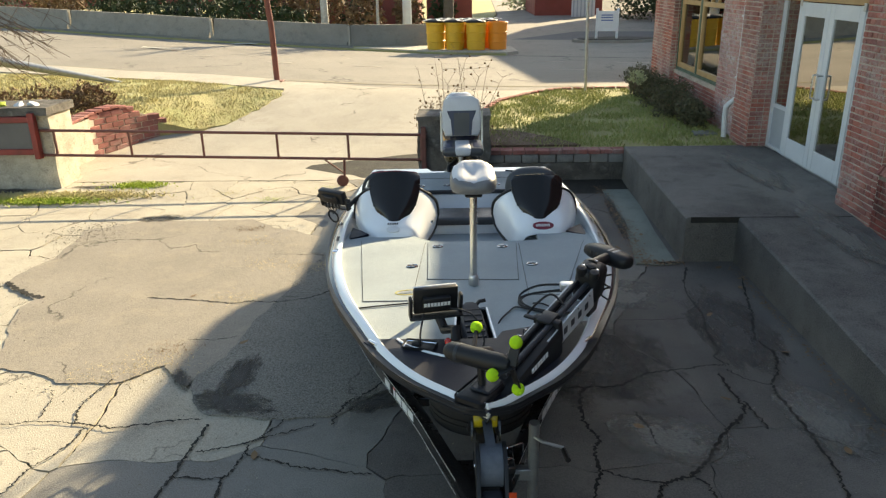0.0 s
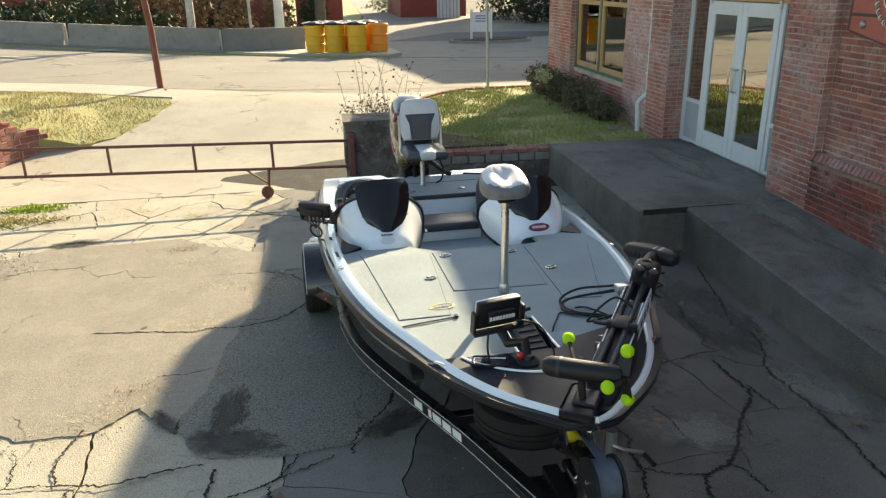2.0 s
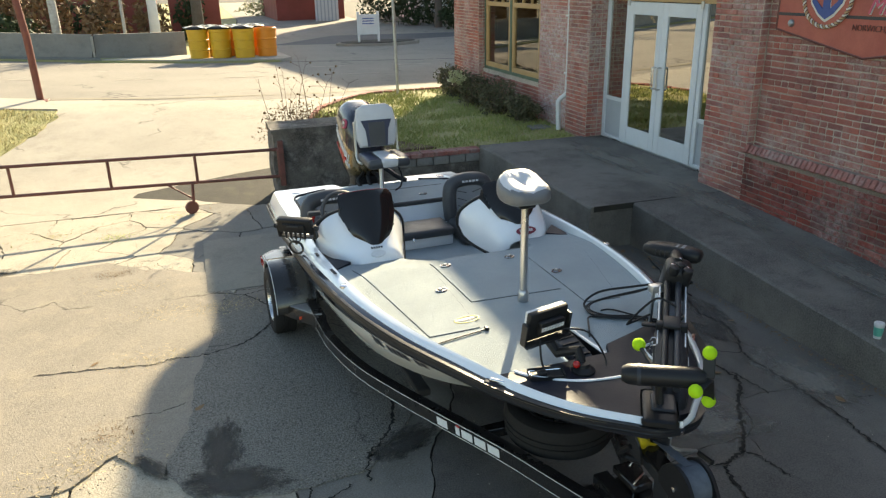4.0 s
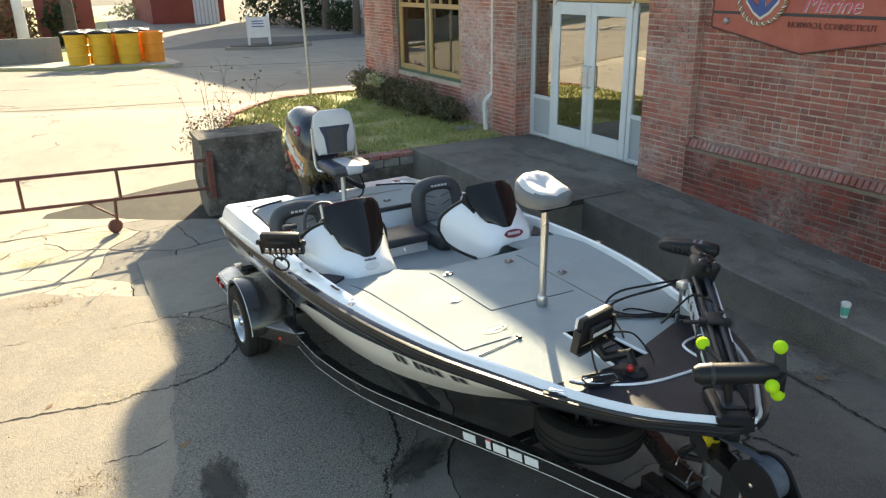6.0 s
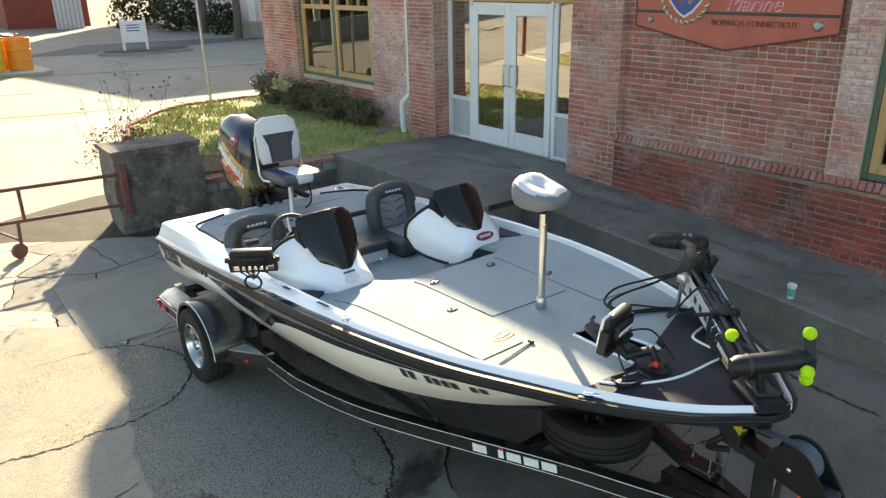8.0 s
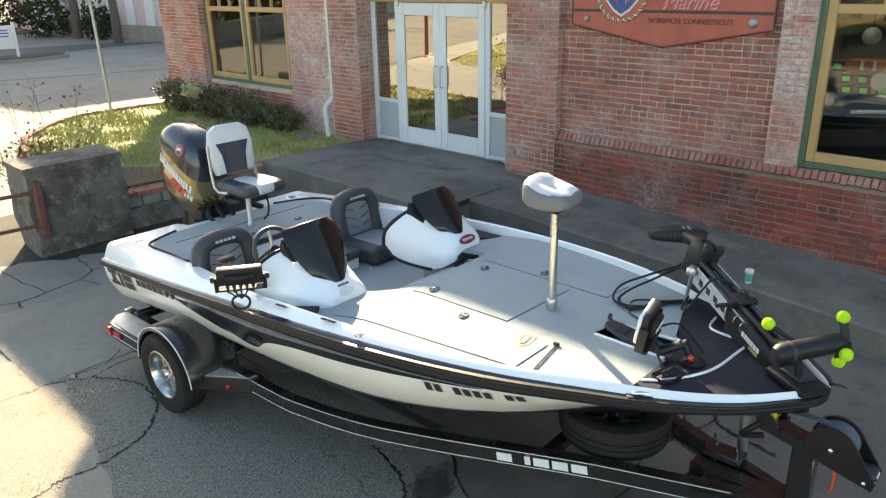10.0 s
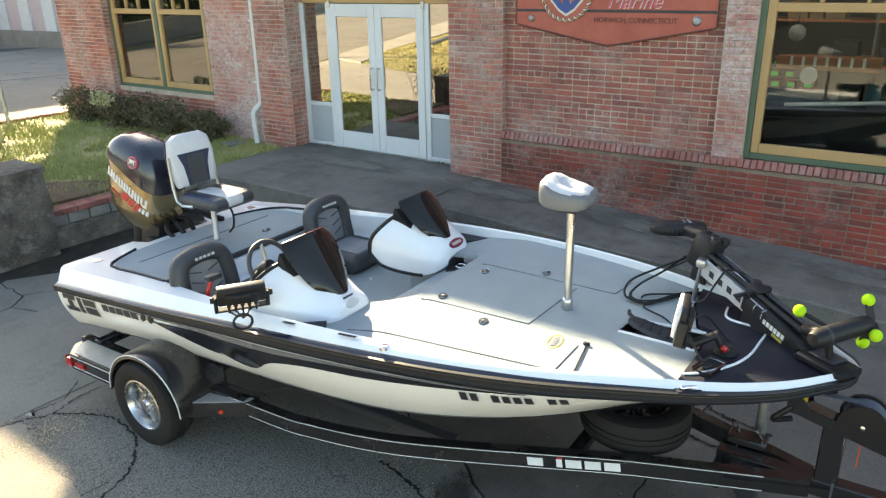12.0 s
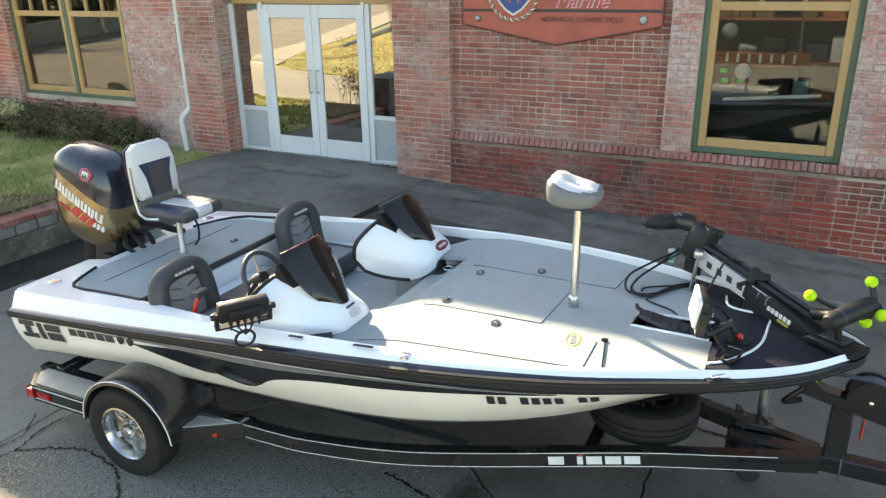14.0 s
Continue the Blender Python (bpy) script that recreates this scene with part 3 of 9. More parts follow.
def right_bank(x, y):
    return 0.55 + 0.012 * (y - 12.4) + 0.03 * noise.noise(Vector((x, y, 0)) * 0.8)


LEFT_LAWN = [(-40, 14.0), (-12, 13.4), (-7.85, 13.3), (-7.85, 14.4), (-7.55, 15.1), (-7.2, 15.75), (-6.55, 16.02)]
lawn_side = [(-6.55, 16.02), (-6.1, 16.0), (-5.6, 16.55), (-5.15, 17.7), (-4.85, 18.9), (-4.95, 19.45)]
for (ax, ay), (bx, by) in zip(lawn_side, lawn_side[1:]):
    for i in range(1, 7):
        x, y = ax + (bx - ax) * i / 6, ay + (by - ay) * i / 6
        v = noise.noise_vector(Vector((x, y, 2)) * 3.1) * 0.12
        LEFT_LAWN.append((x + v.x, y + v.y * 0.4))
LEFT_LAWN += [(-6.3, 20.1), (-8.0, 20.87), (-10.0, 21.42), (-15.5, 22.97), (-40, 31)]
patch("lawn", LEFT_LAWN, LAWN_SOIL, 0.02, "dry yellow-green winter lawn beside the drive", 0.6, left_bank, skirt=0.5)
RIGHT_LAWN = [(0.30, 12.42), (4.62, 12.42), (4.62, 18.85), (3.4, 18.75), (2.3, 18.7), (1.45, 18.05), (0.7, 17.1), (0.30, 15.8)]
patch("lawn", RIGHT_LAWN, LAWN_SOIL, 0.0, "green winter lawn below the brick wall, half in shade", 0.4, right_bank, skirt=0.5)


edging = thing("lawn_edging", pose(0, 0, 0), "row of dark weathered edging stones round the lawn", "edging", kind="structure")
line = [(0.30, 15.8), (0.70, 17.1), (1.45, 18.05), (2.3, 18.7), (3.4, 18.75), (4.5, 18.85)]
erng = random.Random(4)
for (ax, ay), (bx, by) in zip(line, line[1:]):
    n = max(1, int(math.hypot(bx - ax, by - ay) / 0.24))
    for i in range(n):
        x, y = ax + (bx - ax) * (i + 0.5) / n, ay + (by - ay) * (i + 0.5) / n
        m = pose(x, y, right_bank(x, y), erng.uniform(-4, 4), erng.uniform(-4, 4), math.degrees(math.atan2(by - ay, bx - ax)) + erng.uniform(-5, 5))
        part("stone", boxed((-0.115, -0.06, -0.25), (0.115, 0.06, 0.05), 0.012, 1, m), BRICK_SILL, edging)


def inside(x, y, poly):
    hit = False
    for (x0, y0), (x1, y1) in zip(poly, poly[1:] + poly[:1]):
        if (y0 > y) != (y1 > y) and x < (x1 - x0) * (y - y0) / (y1 - y0) + x0:
            hit = not hit
    return hit


def grass(name, poly, height, count, tall, material, label, spots=None):
    """Many single blades over a polygon."""
    rng = random.Random(7)
    xs, ys = [p[0] for p in poly], [p[1] for p in poly]
    verts, faces = [], []
    x0, x1, y0, y1 = max(min(xs), -14), max(xs), min(ys), max(ys)
    while len(faces) < count:
        x, y = rng.uniform(x0, x1), rng.uniform(y0, y1)
        if not inside(x, y, poly):
            continue
        if noise.noise(Vector((x, y, 3.0)) * 1.6) < rng.uniform(-0.55, 0.15):
            continue
        z = height(x, y)
        a, h, w = rng.uniform(0, 6.28), tall * rng.uniform(0.5, 1.5), 0.012
        lean = rng.uniform(0.1, 0.9) * h
        b = rng.uniform(0, 6.28)
        i = len(verts)
        verts += [(x - w * math.cos(a), y - w * math.sin(a), z), (x + w * math.cos(a), y + w * math.sin(a), z),
                  (x + lean * math.cos(b), y + lean * math.sin(b), z + h)]
        faces.append((i, i + 1, i + 2))
    me = bpy.data.meshes.new(name)
    me.from_pydata(verts, [], faces)
    me.materials.append(material)
    return tagged(new(name, me), label, "grass", kind="stuff")


grass("grass", RIGHT_LAWN, right_bank, 16000, 0.055, GRASS, "short green and straw-coloured winter grass blades")
grass("grass", LEFT_LAWN, left_bank, 30000, 0.07, GRASS_DRY, "short dry straw-coloured winter grass blades")

# ---- the cracked yard: broken slabs with open joints over dirt ----
yard = thing("yard_floor", pose(0, 0, 0), "cracked old concrete yard with weeds in its joints", "floor", kind="structure")
yard_bed = part("bed", boxed((-16, -6, -0.30), (3.26, 12.44, -0.018)), BASE_DIRT, yard, "dirt showing in the cracks")
PATCH_EDGE = [(-5.5, 9.7), (-5.3, 8.6), (-5.45, 7.8), (-4.85, 7.35), (-4.7, 6.5), (-4.35, 5.8), (-3.7, 5.47), (-3.05, 5.62), (-2.72, 5.9), (-2.5, 5.5),
              (-2.25, 5.16), (-1.6, 5.03), (-1.05, 5.05), (-0.62, 5.4), (-0.42, 6.2), (-0.55, 7.3), (-1.0, 8.2), (-1.75, 8.5), (-2.12, 9.4), (-3.2, 10.15), (-4.9, 10.1)]


def waver(p):
    v = noise.noise_vector(Vector((p[0], p[1], 0)) * 1.25) * 0.15 + noise.noise_vector(Vector((p[0], p[1], 5)) * 5.5) * 0.045
    w = noise.noise_vector(Vector((p[0], p[1], 9)) * 21.0) * 0.016
    return p[0] + v.x + w.x, p[1] + v.y + w.y


def clip(poly, px, py, nx, ny):
    """Keeps the part of a polygon on the side of the point away from the normal."""
    out = []
    for (ax, ay), (bx, by) in zip(poly, poly[1:] + poly[:1]):
        da, db = (ax - px) * nx + (ay - py) * ny, (bx - px) * nx + (by - py) * ny
        if da <= 0:
            out.append((ax, ay))
        if da * db < 0:
            t = da / (da - db)
            out.append((ax + (bx - ax) * t, ay + (by - ay) * t))
    return out


rng = random.Random(21)
seeds = []
for attempt in range(6000):
    x, y = rng.uniform(-11, 3.3), rng.uniform(0.6, 12.4)
    gap = 3.2 if x > 0.2 else (2.1 if y < 5.3 and x > -4.0 else 0.62 if x < -4.3 else 0.9)
    if y > 10.2:
        gap = 0.7
    if all((x - a)**2 + (y - b)**2 > (gap * rng.uniform(0.75, 1.25))**2 for a, b in seeds):
        seeds.append((x, y))
for sx, sy in seeds:
    cell = [(-16, -6), (3.25, -6), (3.25, 12.43), (-16, 12.43)]
    for ox, oy in seeds:
        if (ox, oy) != (sx, sy) and (ox - sx)**2 + (oy - sy)**2 < 60:
            dx, dy = ox - sx, oy - sy
            k = math.hypot(dx, dy)
            g = 0.004 if sx > 0.2 or (sy < 5.3 and sx > -4.0) else 0.009
            cell = clip(cell, (sx + ox) / 2 - dx / k * g, (sy + oy) / 2 - dy / k * g, dx / k, dy / k)
            if len(cell) < 3:
                break
    if len(cell) < 3:
        continue
    ring = []
    for (ax, ay), (bx, by) in zip(cell, cell[1:] + cell[:1]):
        k = max(1, int(math.hypot(bx - ax, by - ay) / 0.09))
        k = min(k, 26)
        for i in range(k):
            px, py = waver((ax + (bx - ax) * i / k, ay + (by - ay) * i / k))
            ring.append((min(px, 3.25), min(py, 12.43)))
    bm = bmesh.new()
    top = rng.uniform(-0.004, 0.006)
    prism(bm, ring, -0.05, top)
    # middle slabs darkened for shade; right slabs darker concrete with some shade put in
    part("slab", bm, YARD_DARK if sx > 0.1 else (YARD_SHADED if sx > -2.3 + 0.7 * noise.noise(Vector((sx, sy, 7))) else YARD), yard)
edge = []
for (ax, ay), (bx, by) in zip(PATCH_EDGE, PATCH_EDGE[1:] + PATCH_EDGE[:1]):
    for i in range(10):
        edge.append(waver((ax + (bx - ax) * i / 10, ay + (by - ay) * i / 10)))
# split along the building's shadow edge: boat side coarser, its colour darkened for shade
for side, ma in ((1, ASPHALT), (-1, ASPHALT_SHADED)):
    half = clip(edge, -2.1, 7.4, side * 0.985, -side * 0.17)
    ring = []
    for (ax, ay), (bx, by) in zip(half, half[1:] + half[:1]):
        k = max(1, int(math.hypot(bx - ax, by - ay) / 0.08))
        for i in range(k):
            x, y = ax + (bx - ax) * i / k, ay + (by - ay) * i / k
            if k > 3:
                w = noise.noise_vector(Vector((x, y, 3)) * 2.2) * 0.06 + noise.noise_vector(Vector((x, y, 8)) * 9.0) * 0.03
                x, y = x + w.x - (0.03 if side < 0 else 0.0), y
            ring.append((x, y))
    part("asphalt_patch", prismed(ring, -0.04, 0.014 if side > 0 else 0.0125), ma, yard, "worn tan asphalt patch with fine grit" if side > 0 else "coarse asphalt patch coloured darker for shade")
part("smooth_pad", boxed((-2.05, 8.75, -0.03), (0.4, 10.6, 0.016), 0.006), PAD, yard, "newer smooth concrete pad")

def film(x, y, z, rx, ry, turn, material, label):
    """A thin uneven film on the ground."""
    pts = [(math.cos(a), math.sin(a)) for a in [2 * math.pi * k / 32 for k in range(32)]]
    ob = part("stain", prismed(pts, -0.0004, 0.0), material, yard, label)
    ob.matrix_basis = pose(x, y, z, 0, 0, turn) @ Matrix.Diagonal((rx, ry, 1, 1))
    return ob


film(-2.00, 5.22, 0.0185, 0.60, 0.30, -14, DAMP_SHADE, "dark damp silt caught at the patch edge")
film(-2.06, 5.66, 0.0195, 0.24, 0.62, -8, DAMP_SHADE, "dark damp silt caught at the patch edge")
film(-2.56, 5.60, 0.0205, 0.34, 0.12, -56, DAMP_SHADE, "dark damp silt caught at the patch edge")


def crack(points, width, seed, z=0.0175):
    """A crumbled open crack, wandering and of uneven width."""
    rng = random.Random(seed)
    line = smooth_line([(x, y, 0.0) for x, y in points], 14)
    left, right = [], []
    for i, p in enumerate(line):
        q = line[min(i + 1, len(line) - 1)] - line[max(i - 1, 0)]
        n = Vector((-q.y, q.x, 0)).normalized()
        c = p + n * rng.gauss(0, 0.008)
        w = width * rng.uniform(0.25, 1.0) * (0.3 if i in (0, len(line) - 1) else 1.0)
        left.append((c + n * w).xy)
        right.append((c - n * w).xy)
    bm = bmesh.new()
    for i in range(len(line) - 1):
        bm.faces.new([bm.verts.new((*v, z)) for v in (left[i], left[i + 1], right[i + 1], right[i])])
    part("crack", bm, CRACK_DIRT, yard, "open crack full of dirt")


crack([(-3.6, 7.36), (-3.03, 7.29), (-2.6, 7.21), (-2.4, 7.26), (-2.17, 7.23), (-1.8, 7.33), (-1.57, 7.56), (-1.47, 7.74), (-1.43, 8.06), (-1.52, 8.31), (-1.67, 8.55)], 0.013, 4)
crack([(-0.66, 5.95), (-0.74, 5.64), (-0.86, 5.39), (-1.03, 5.2), (-1.1, 4.9)], 0.017, 5)
crack([(-2.02, 8.72), (-1.8, 8.62), (-1.67, 8.55), (-1.3, 8.62), (-1.0, 8.5)], 0.010, 6)
for i, (width, pts) in enumerate((
        (0.011, [(2.58, 8.22), (2.39, 7.62), (2.38, 7.14), (2.38, 6.89), (2.31, 6.53), (2.31, 6.16), (2.22, 6.01), (2.32, 5.86)]),
        (0.012, [(3.12, 7.9), (2.98, 7.34), (2.88, 6.89), (2.73, 6.4), (2.79, 6.08), (2.71, 5.79), (2.56, 5.52), (2.55, 5.21), (2.57, 4.95), (2.57, 4.67), (2.56, 4.38), (2.52, 4.11), (2.5, 3.6)]),
        (0.010, [(0.71, 5.48), (0.96, 5.48), (1.27, 5.51), (1.56, 5.72), (1.91, 5.79), (2.11, 5.86), (2.28, 5.86)]),
        (0.015, [(2.17, 5.72), (2.18, 5.45), (2.20, 5.27), (2.17, 5.09), (1.95, 4.84), (1.82, 4.66), (1.71, 4.49), (1.53, 4.31), (1.35, 4.22), (1.27, 4.09), (1.2, 3.7)]),
        (0.014, [(0.96, 5.48), (0.90, 5.26), (0.90, 4.94), (0.97, 4.73), (0.91, 4.6), (0.91, 4.37), (0.84, 4.09), (0.80, 3.7)]),
        (0.008, [(0.91, 4.37), (1.08, 4.28), (1.35, 4.22)]), (0.008, [(1.31, 5.11), (1.37, 4.89), (1.39, 4.66)]),
        (0.006, [(1.46, 6.78), (2.03, 6.8), (2.38, 6.89)]), (0.005, [(1.33, 6.41), (1.48, 6.12), (1.56, 5.72)]),
        (0.007, [(2.56, 5.52), (2.37, 5.62), (2.26, 5.79)]), (0.009, [(2.23, 5.27), (2.27, 5.06), (2.28, 4.87)]),
        (0.009, [(1.53, 4.31), (1.62, 4.2), (1.66, 3.95)]), (0.006, [(2.57, 4.8), (2.85, 4.62), (3.05, 4.55)]),
        (0.012, [(-4.4, 4.78), (-3.75, 4.87), (-3.47, 4.93), (-3.16, 4.91), (-2.79, 4.85), (-2.4, 4.95), (-2.15, 4.97)]),
        (0.011, [(-3.17, 5.59), (-3.21, 5.39), (-3.24, 5.17), (-3.16, 4.91)]), (0.007, [(-3.62, 5.41), (-3.54, 5.25), (-3.49, 4.97)]),
        (0.010, [(-3.06, 4.88), (-3.06, 4.69), (-3.12, 4.47), (-3.21, 4.31), (-3.22, 4.12), (-3.3, 3.8)]),
        (0.016, [(-2.08, 4.91), (-2.11, 4.61), (-2.12, 4.3), (-2.15, 4.04), (-2.18, 3.4)]),
        (0.012, [(-2.06, 4.55), (-1.89, 4.59), (-1.68, 4.68), (-1.58, 4.79), (-1.49, 4.98)]),
        (0.012, [(-2.13, 4.25), (-1.77, 4.25), (-1.71, 4.41), (-1.67, 4.64)]), (0.014, [(-1.77, 4.25), (-1.74, 4.04), (-1.7, 3.6)]),
        (0.010, [(-1.68, 4.53), (-1.35, 4.41), (-1.11, 4.35), (-0.7, 4.3)]), (0.010, [(-1.68, 4.68), (-1.47, 4.79), (-1.22, 4.91)]),
        (0.045, [(-5.48, 7.83), (-5.17, 7.57), (-4.78, 7.35)]), (0.007, [(-2.77, 6.35), (-2.5, 6.35), (-2.3, 6.42)]),
        (0.010, [(-3.88, 12.33), (-3.29, 12.36), (-2.62, 12.22), (-1.73, 11.84)]), (0.008, [(-1.75, 8.7), (-1.5, 8.69), (-1.27, 8.87)]))):
    crack(pts, width * (1.35 if pts[0][0] > 0 else 1.1), 20 + i, 0.0175 if pts[0][0] < -2.3 or pts[0][1] > 8.5 else 0.0115)
film(-0.75, 5.25, 0.0185, 0.5, 0.26, 30, DAMP_SHADE, "dark damp silt caught at the patch edge")
film(0.9, 6.2, 0.0105, 1.2, 1.9, 20, OILY, "old dark stain on the yard")
film(-4.6, 10.25, 0.0165, 0.55, 0.30, 10, DAMP_SHADE, "dark crumbled asphalt at the patch edge")
part("gutter_strip", prismed([waver((x, y)) for x, y in ((2.20, 11.9), (2.16, 10.9), (2.10, 9.6), (2.05, 8.35), (2.28, 8.32), (2.50, 8.36), (2.54, 9.6), (2.57, 10.9), (2.60, 11.9))], -0.03, 0.011), GUTTER, yard, "pale greenish concrete strip beside the dock")
film(2.12, 10.2, 0.0125, 0.13, 1.9, -2, DAMP_SHADE, "dark leaf mould along the strip")
film(2.40, 8.36, 0.0130, 0.30, 0.09, 6, DAMP_SHADE, "dark leaf mould along the strip")
film(-6.4, 12.06, 0.0105, 0.85, 0.17, 0, DAMP_SHADE, "dark damp silt along the gate line")
# dark soil, with the shadow at the pillar's foot painted into the same film
film(-7.9, 11.85, 0.0105, 0.8, 0.28, 0, DAMP_SHADE, "dark damp soil and painted shadow below the gate pillar")
film(1.6, 7.4, 0.0105, 0.9, 0.7, 15, PALE_SILT, "pale dried silt smear on the yard")
film(1.5, 4.75, 0.0105, 0.8, 0.5, -20, PALE_SILT, "pale dried silt smear on the yard")
film(2.75, 5.0, 0.0105, 0.45, 0.9, 5, PALE_SILT, "pale dried silt smear on the yard")
film(2.55, 6.6, 0.0105, 0.6, 1.6, 0, OILY, "old dark stain on the yard")


# ---- concrete dock along the wall ----
def dock_top(y):
    return float(np.interp(y, (0.0, 2.7, 4.9, 6.8, 8.4, 11.0), (0.03, 0.22, 0.37, 0.475, 0.565, 0.60)))


dock = thing("loading_dock", pose(0, 0, 0), "stained dark concrete dock sloping along the brick wall", "dock", kind="structure")
for name, x0, ys in (("ramp", 3.20, [-6, 0, 1, 2, 3, 4, 5, 6, 7, 8, 8.43]), ("landing", 2.585, [8.43, 9.5, 10.5, 11.3, 12.2])):
    bm = bmesh.new()
    rings = []
    for y in ys:
        z = dock_top(y)
        rings.append([(x0, y, -0.3), (x0, y, z - 0.02), (x0 + 0.02, y, z), (4.95, y, z), (4.95, y, -0.3)])
    loft(bm, rings)
    part(name, bm, DOCK, dock)

# pale silt washed along the foot of the wall, a joint across the landing, leaf scraps
for i, (y0, y1) in enumerate(((2.0, 4.6), (4.4, 7.0), (6.6, 9.2), (9.0, 12.0))):
    pts = [(math.cos(q), math.sin(q)) for q in [2 * math.pi * k / 32 for k in range(32)]]
    ob = part("silt", prismed(pts, -0.0004, 0.0), PALE_SILT, dock, "pale silt washed over the dock")
    ya, yb = dock_top(y0), dock_top(y1)
    tilt = math.degrees(math.atan2(yb - ya, y1 - y0))
    ob.matrix_basis = pose(4.12, (y0 + y1) / 2, dock_top((y0 + y1) / 2) + 0.012, tilt, 0, 0) @ Matrix.Diagonal((0.40, (y1 - y0) / 2 * 1.25, 1, 1))
part("joint", boxed((2.64, 8.42, 0.50), (4.53, 8.432, 0.570)), BASE_DIRT, dock, "dark joint across the dock")

# ---- retaining wall before the lawn ----
rwall = thing("retaining_wall", pose(0, 0, 0), "low retaining wall of stone blocks with a brick cap", "wall", kind="structure")
part("mulch", prismed([(0.32, 12.46), (1.9, 12.46), (1.5, 13.1), (0.9, 13.7), (0.34, 13.9)], 0.50, 0.585), MULCH, rwall, "bare brown mulch bed behind the wall")
part("footing", boxed((0.30, 12.20, -0.2), (2.62, 12.46, 0.33), 0.01), PILLAR_STONE, rwall)
for i in range(8):
    x = 0.31 + i * 0.29
    part("block", boxed((x, 12.19 + rng.uniform(0, 0.015), 0.335), (x + 0.275, 12.42, 0.475), 0.015), BLOCK, rwall)
for i in range(11):
    x = 0.31 + i * 0.21
    part("brick", boxed((x, 12.17 + rng.uniform(0, 0.02), 0.48), (x + 0.20, 12.44, 0.545 + rng.uniform(0, 0.008)), 0.006, 1), BRICK_SILL, rwall)

# ---- brick building ----
FACE, DEEP = 4.54, 4.67     # faces of the piers and of the sunk panels


def brick_shape(name, l, h):
    bm = bmesh.new()
    box(bm, (-0.055, -l / 2, -h / 2), (0.0, l / 2, h / 2), 0.006, 1)
    for v in bm.verts:
        v.co += noise.noise_vector(v.co * 31.0 + Vector((l * 9, h, 0))) * 0.004
    me = bpy.data.meshes.new(name)
    bm.to_mesh(me)
    bm.free()
    return me


COURSE = 0.0715
LONG, HEAD = brick_shape("brick", 0.205, 0.057), brick_shape("brick", 0.098, 0.057)
STAND = brick_shape("brick", 0.062, 0.105)
brick_meshes = {}


def lay(wall, x, y0, y1, z0, z1, material, singles, holes=(), seed=0):
    """Courses of brick on a face that looks to -x, between two heights; the first ones as single pieces."""
    rng = random.Random(seed)
    verts, faces, made = [], [], 0
    spots = []
    k = 0
    z = z0 + COURSE / 2
    while z < z1 - COURSE * 0.3:
        heads = (k % 6 == 5)
        y = y0 + (0.0 if k % 2 else -0.108)
        while y < y1 - 0.02:
            l = 0.108 if heads or rng.random() < 0.12 else 0.215
            a, b = max(y, y0), min(y + l, y1)
            y += l
            if b - a < 0.035 or any(h0 - 0.01 < (a + b) / 2 < h1 + 0.01 and g0 < z < g1 for h0, h1, g0, g1 in holes):
                continue
            spots.append(((a + b) / 2, z, b - a - 0.011))
        k += 1
        z += COURSE
    for i, (y, z, l) in enumerate(spots):
        out = x - 0.010 - rng.uniform(-0.004, 0.006)
        dz, tilt = rng.uniform(-0.003, 0.003), rng.uniform(-0.012, 0.012)
        base = LONG if l > 0.14 else HEAD
        full = 0.205 if l > 0.14 else 0.098
        if i >= len(spots) - singles:
            key = (base.name, material.name)
            if key not in brick_meshes:
                brick_meshes[key] = base.copy()
                brick_meshes[key].name = "brick"
                brick_meshes[key].materials.append(material)
            ob = new("brick", brick_meshes[key])
            ob.parent = wall
            ob.location, ob.scale, ob.rotation_euler = (out + 0.055, y, z + dz), (1, l / full, 1), (tilt, 0, 0)
        else:
            n0 = len(verts)
            for v in base.vertices:
                verts.append((out + 0.055 + v.co.x, y + v.co.y * l / full, z + dz + v.co.z + v.co.y * tilt))
            faces += [tuple(n0 + j for j in p.vertices) for p in base.polygons]
    if faces:
        me = bpy.data.meshes.new("brickwork")
        me.from_pydata(verts, [], faces)
        me.materials.append(material)
        ob = new("brickwork", me)
        ob.parent = wall
        tagged(ob, "courses of old brick", kind="stuff")


def lay_return(wall, y, x0, x1, z0, z1, material, seed=0):
    """Brick ends on the narrow side of a pier that looks to -y."""
    rng = random.Random(seed)
    verts, faces = [], []
    z, k = z0 + COURSE / 2, 0
    while z < z1 - COURSE * 0.3:
        x = x0 + 0.004
        while x < x1 - 0.03:
            l = min(0.205 if (k % 2) and x1 - x > 0.2 else 0.098, x1 - x - 0.004)
            base, full = (LONG, 0.205) if l > 0.14 else (HEAD, 0.098)
            out = y - 0.008 - rng.uniform(-0.003, 0.005)
            n0 = len(verts)
            for v in base.vertices:
                verts.append((x + l / 2 - v.co.y * l / full, out + 0.055 + v.co.x, z + v.co.z))
            faces += [tuple(n0 + j for j in p.vertices) for p in base.polygons]
            x += l + 0.011
        k += 1
        z += COURSE
    me = bpy.data.meshes.new("brickwork")
    me.from_pydata(verts, [], faces)
    me.materials.append(material)
    ob = new("brickwork", me)
    ob.parent = wall
    tagged(ob, "courses of old brick", kind="stuff")


def wall_piece(name, x, y0, y1, z0, z1, back=5.0):
    """Mortar core of a length of wall."""
    w = thing(name, pose(0, 0, 0), "old red brick wall with lime stains and wide mortar", "wall", kind="structure")
    part("mortar", boxed((x, y0, z0), (back, y1, z1)), MORTAR_DARK if "below" in name and "far" not in name else MORTAR, w)
    return w


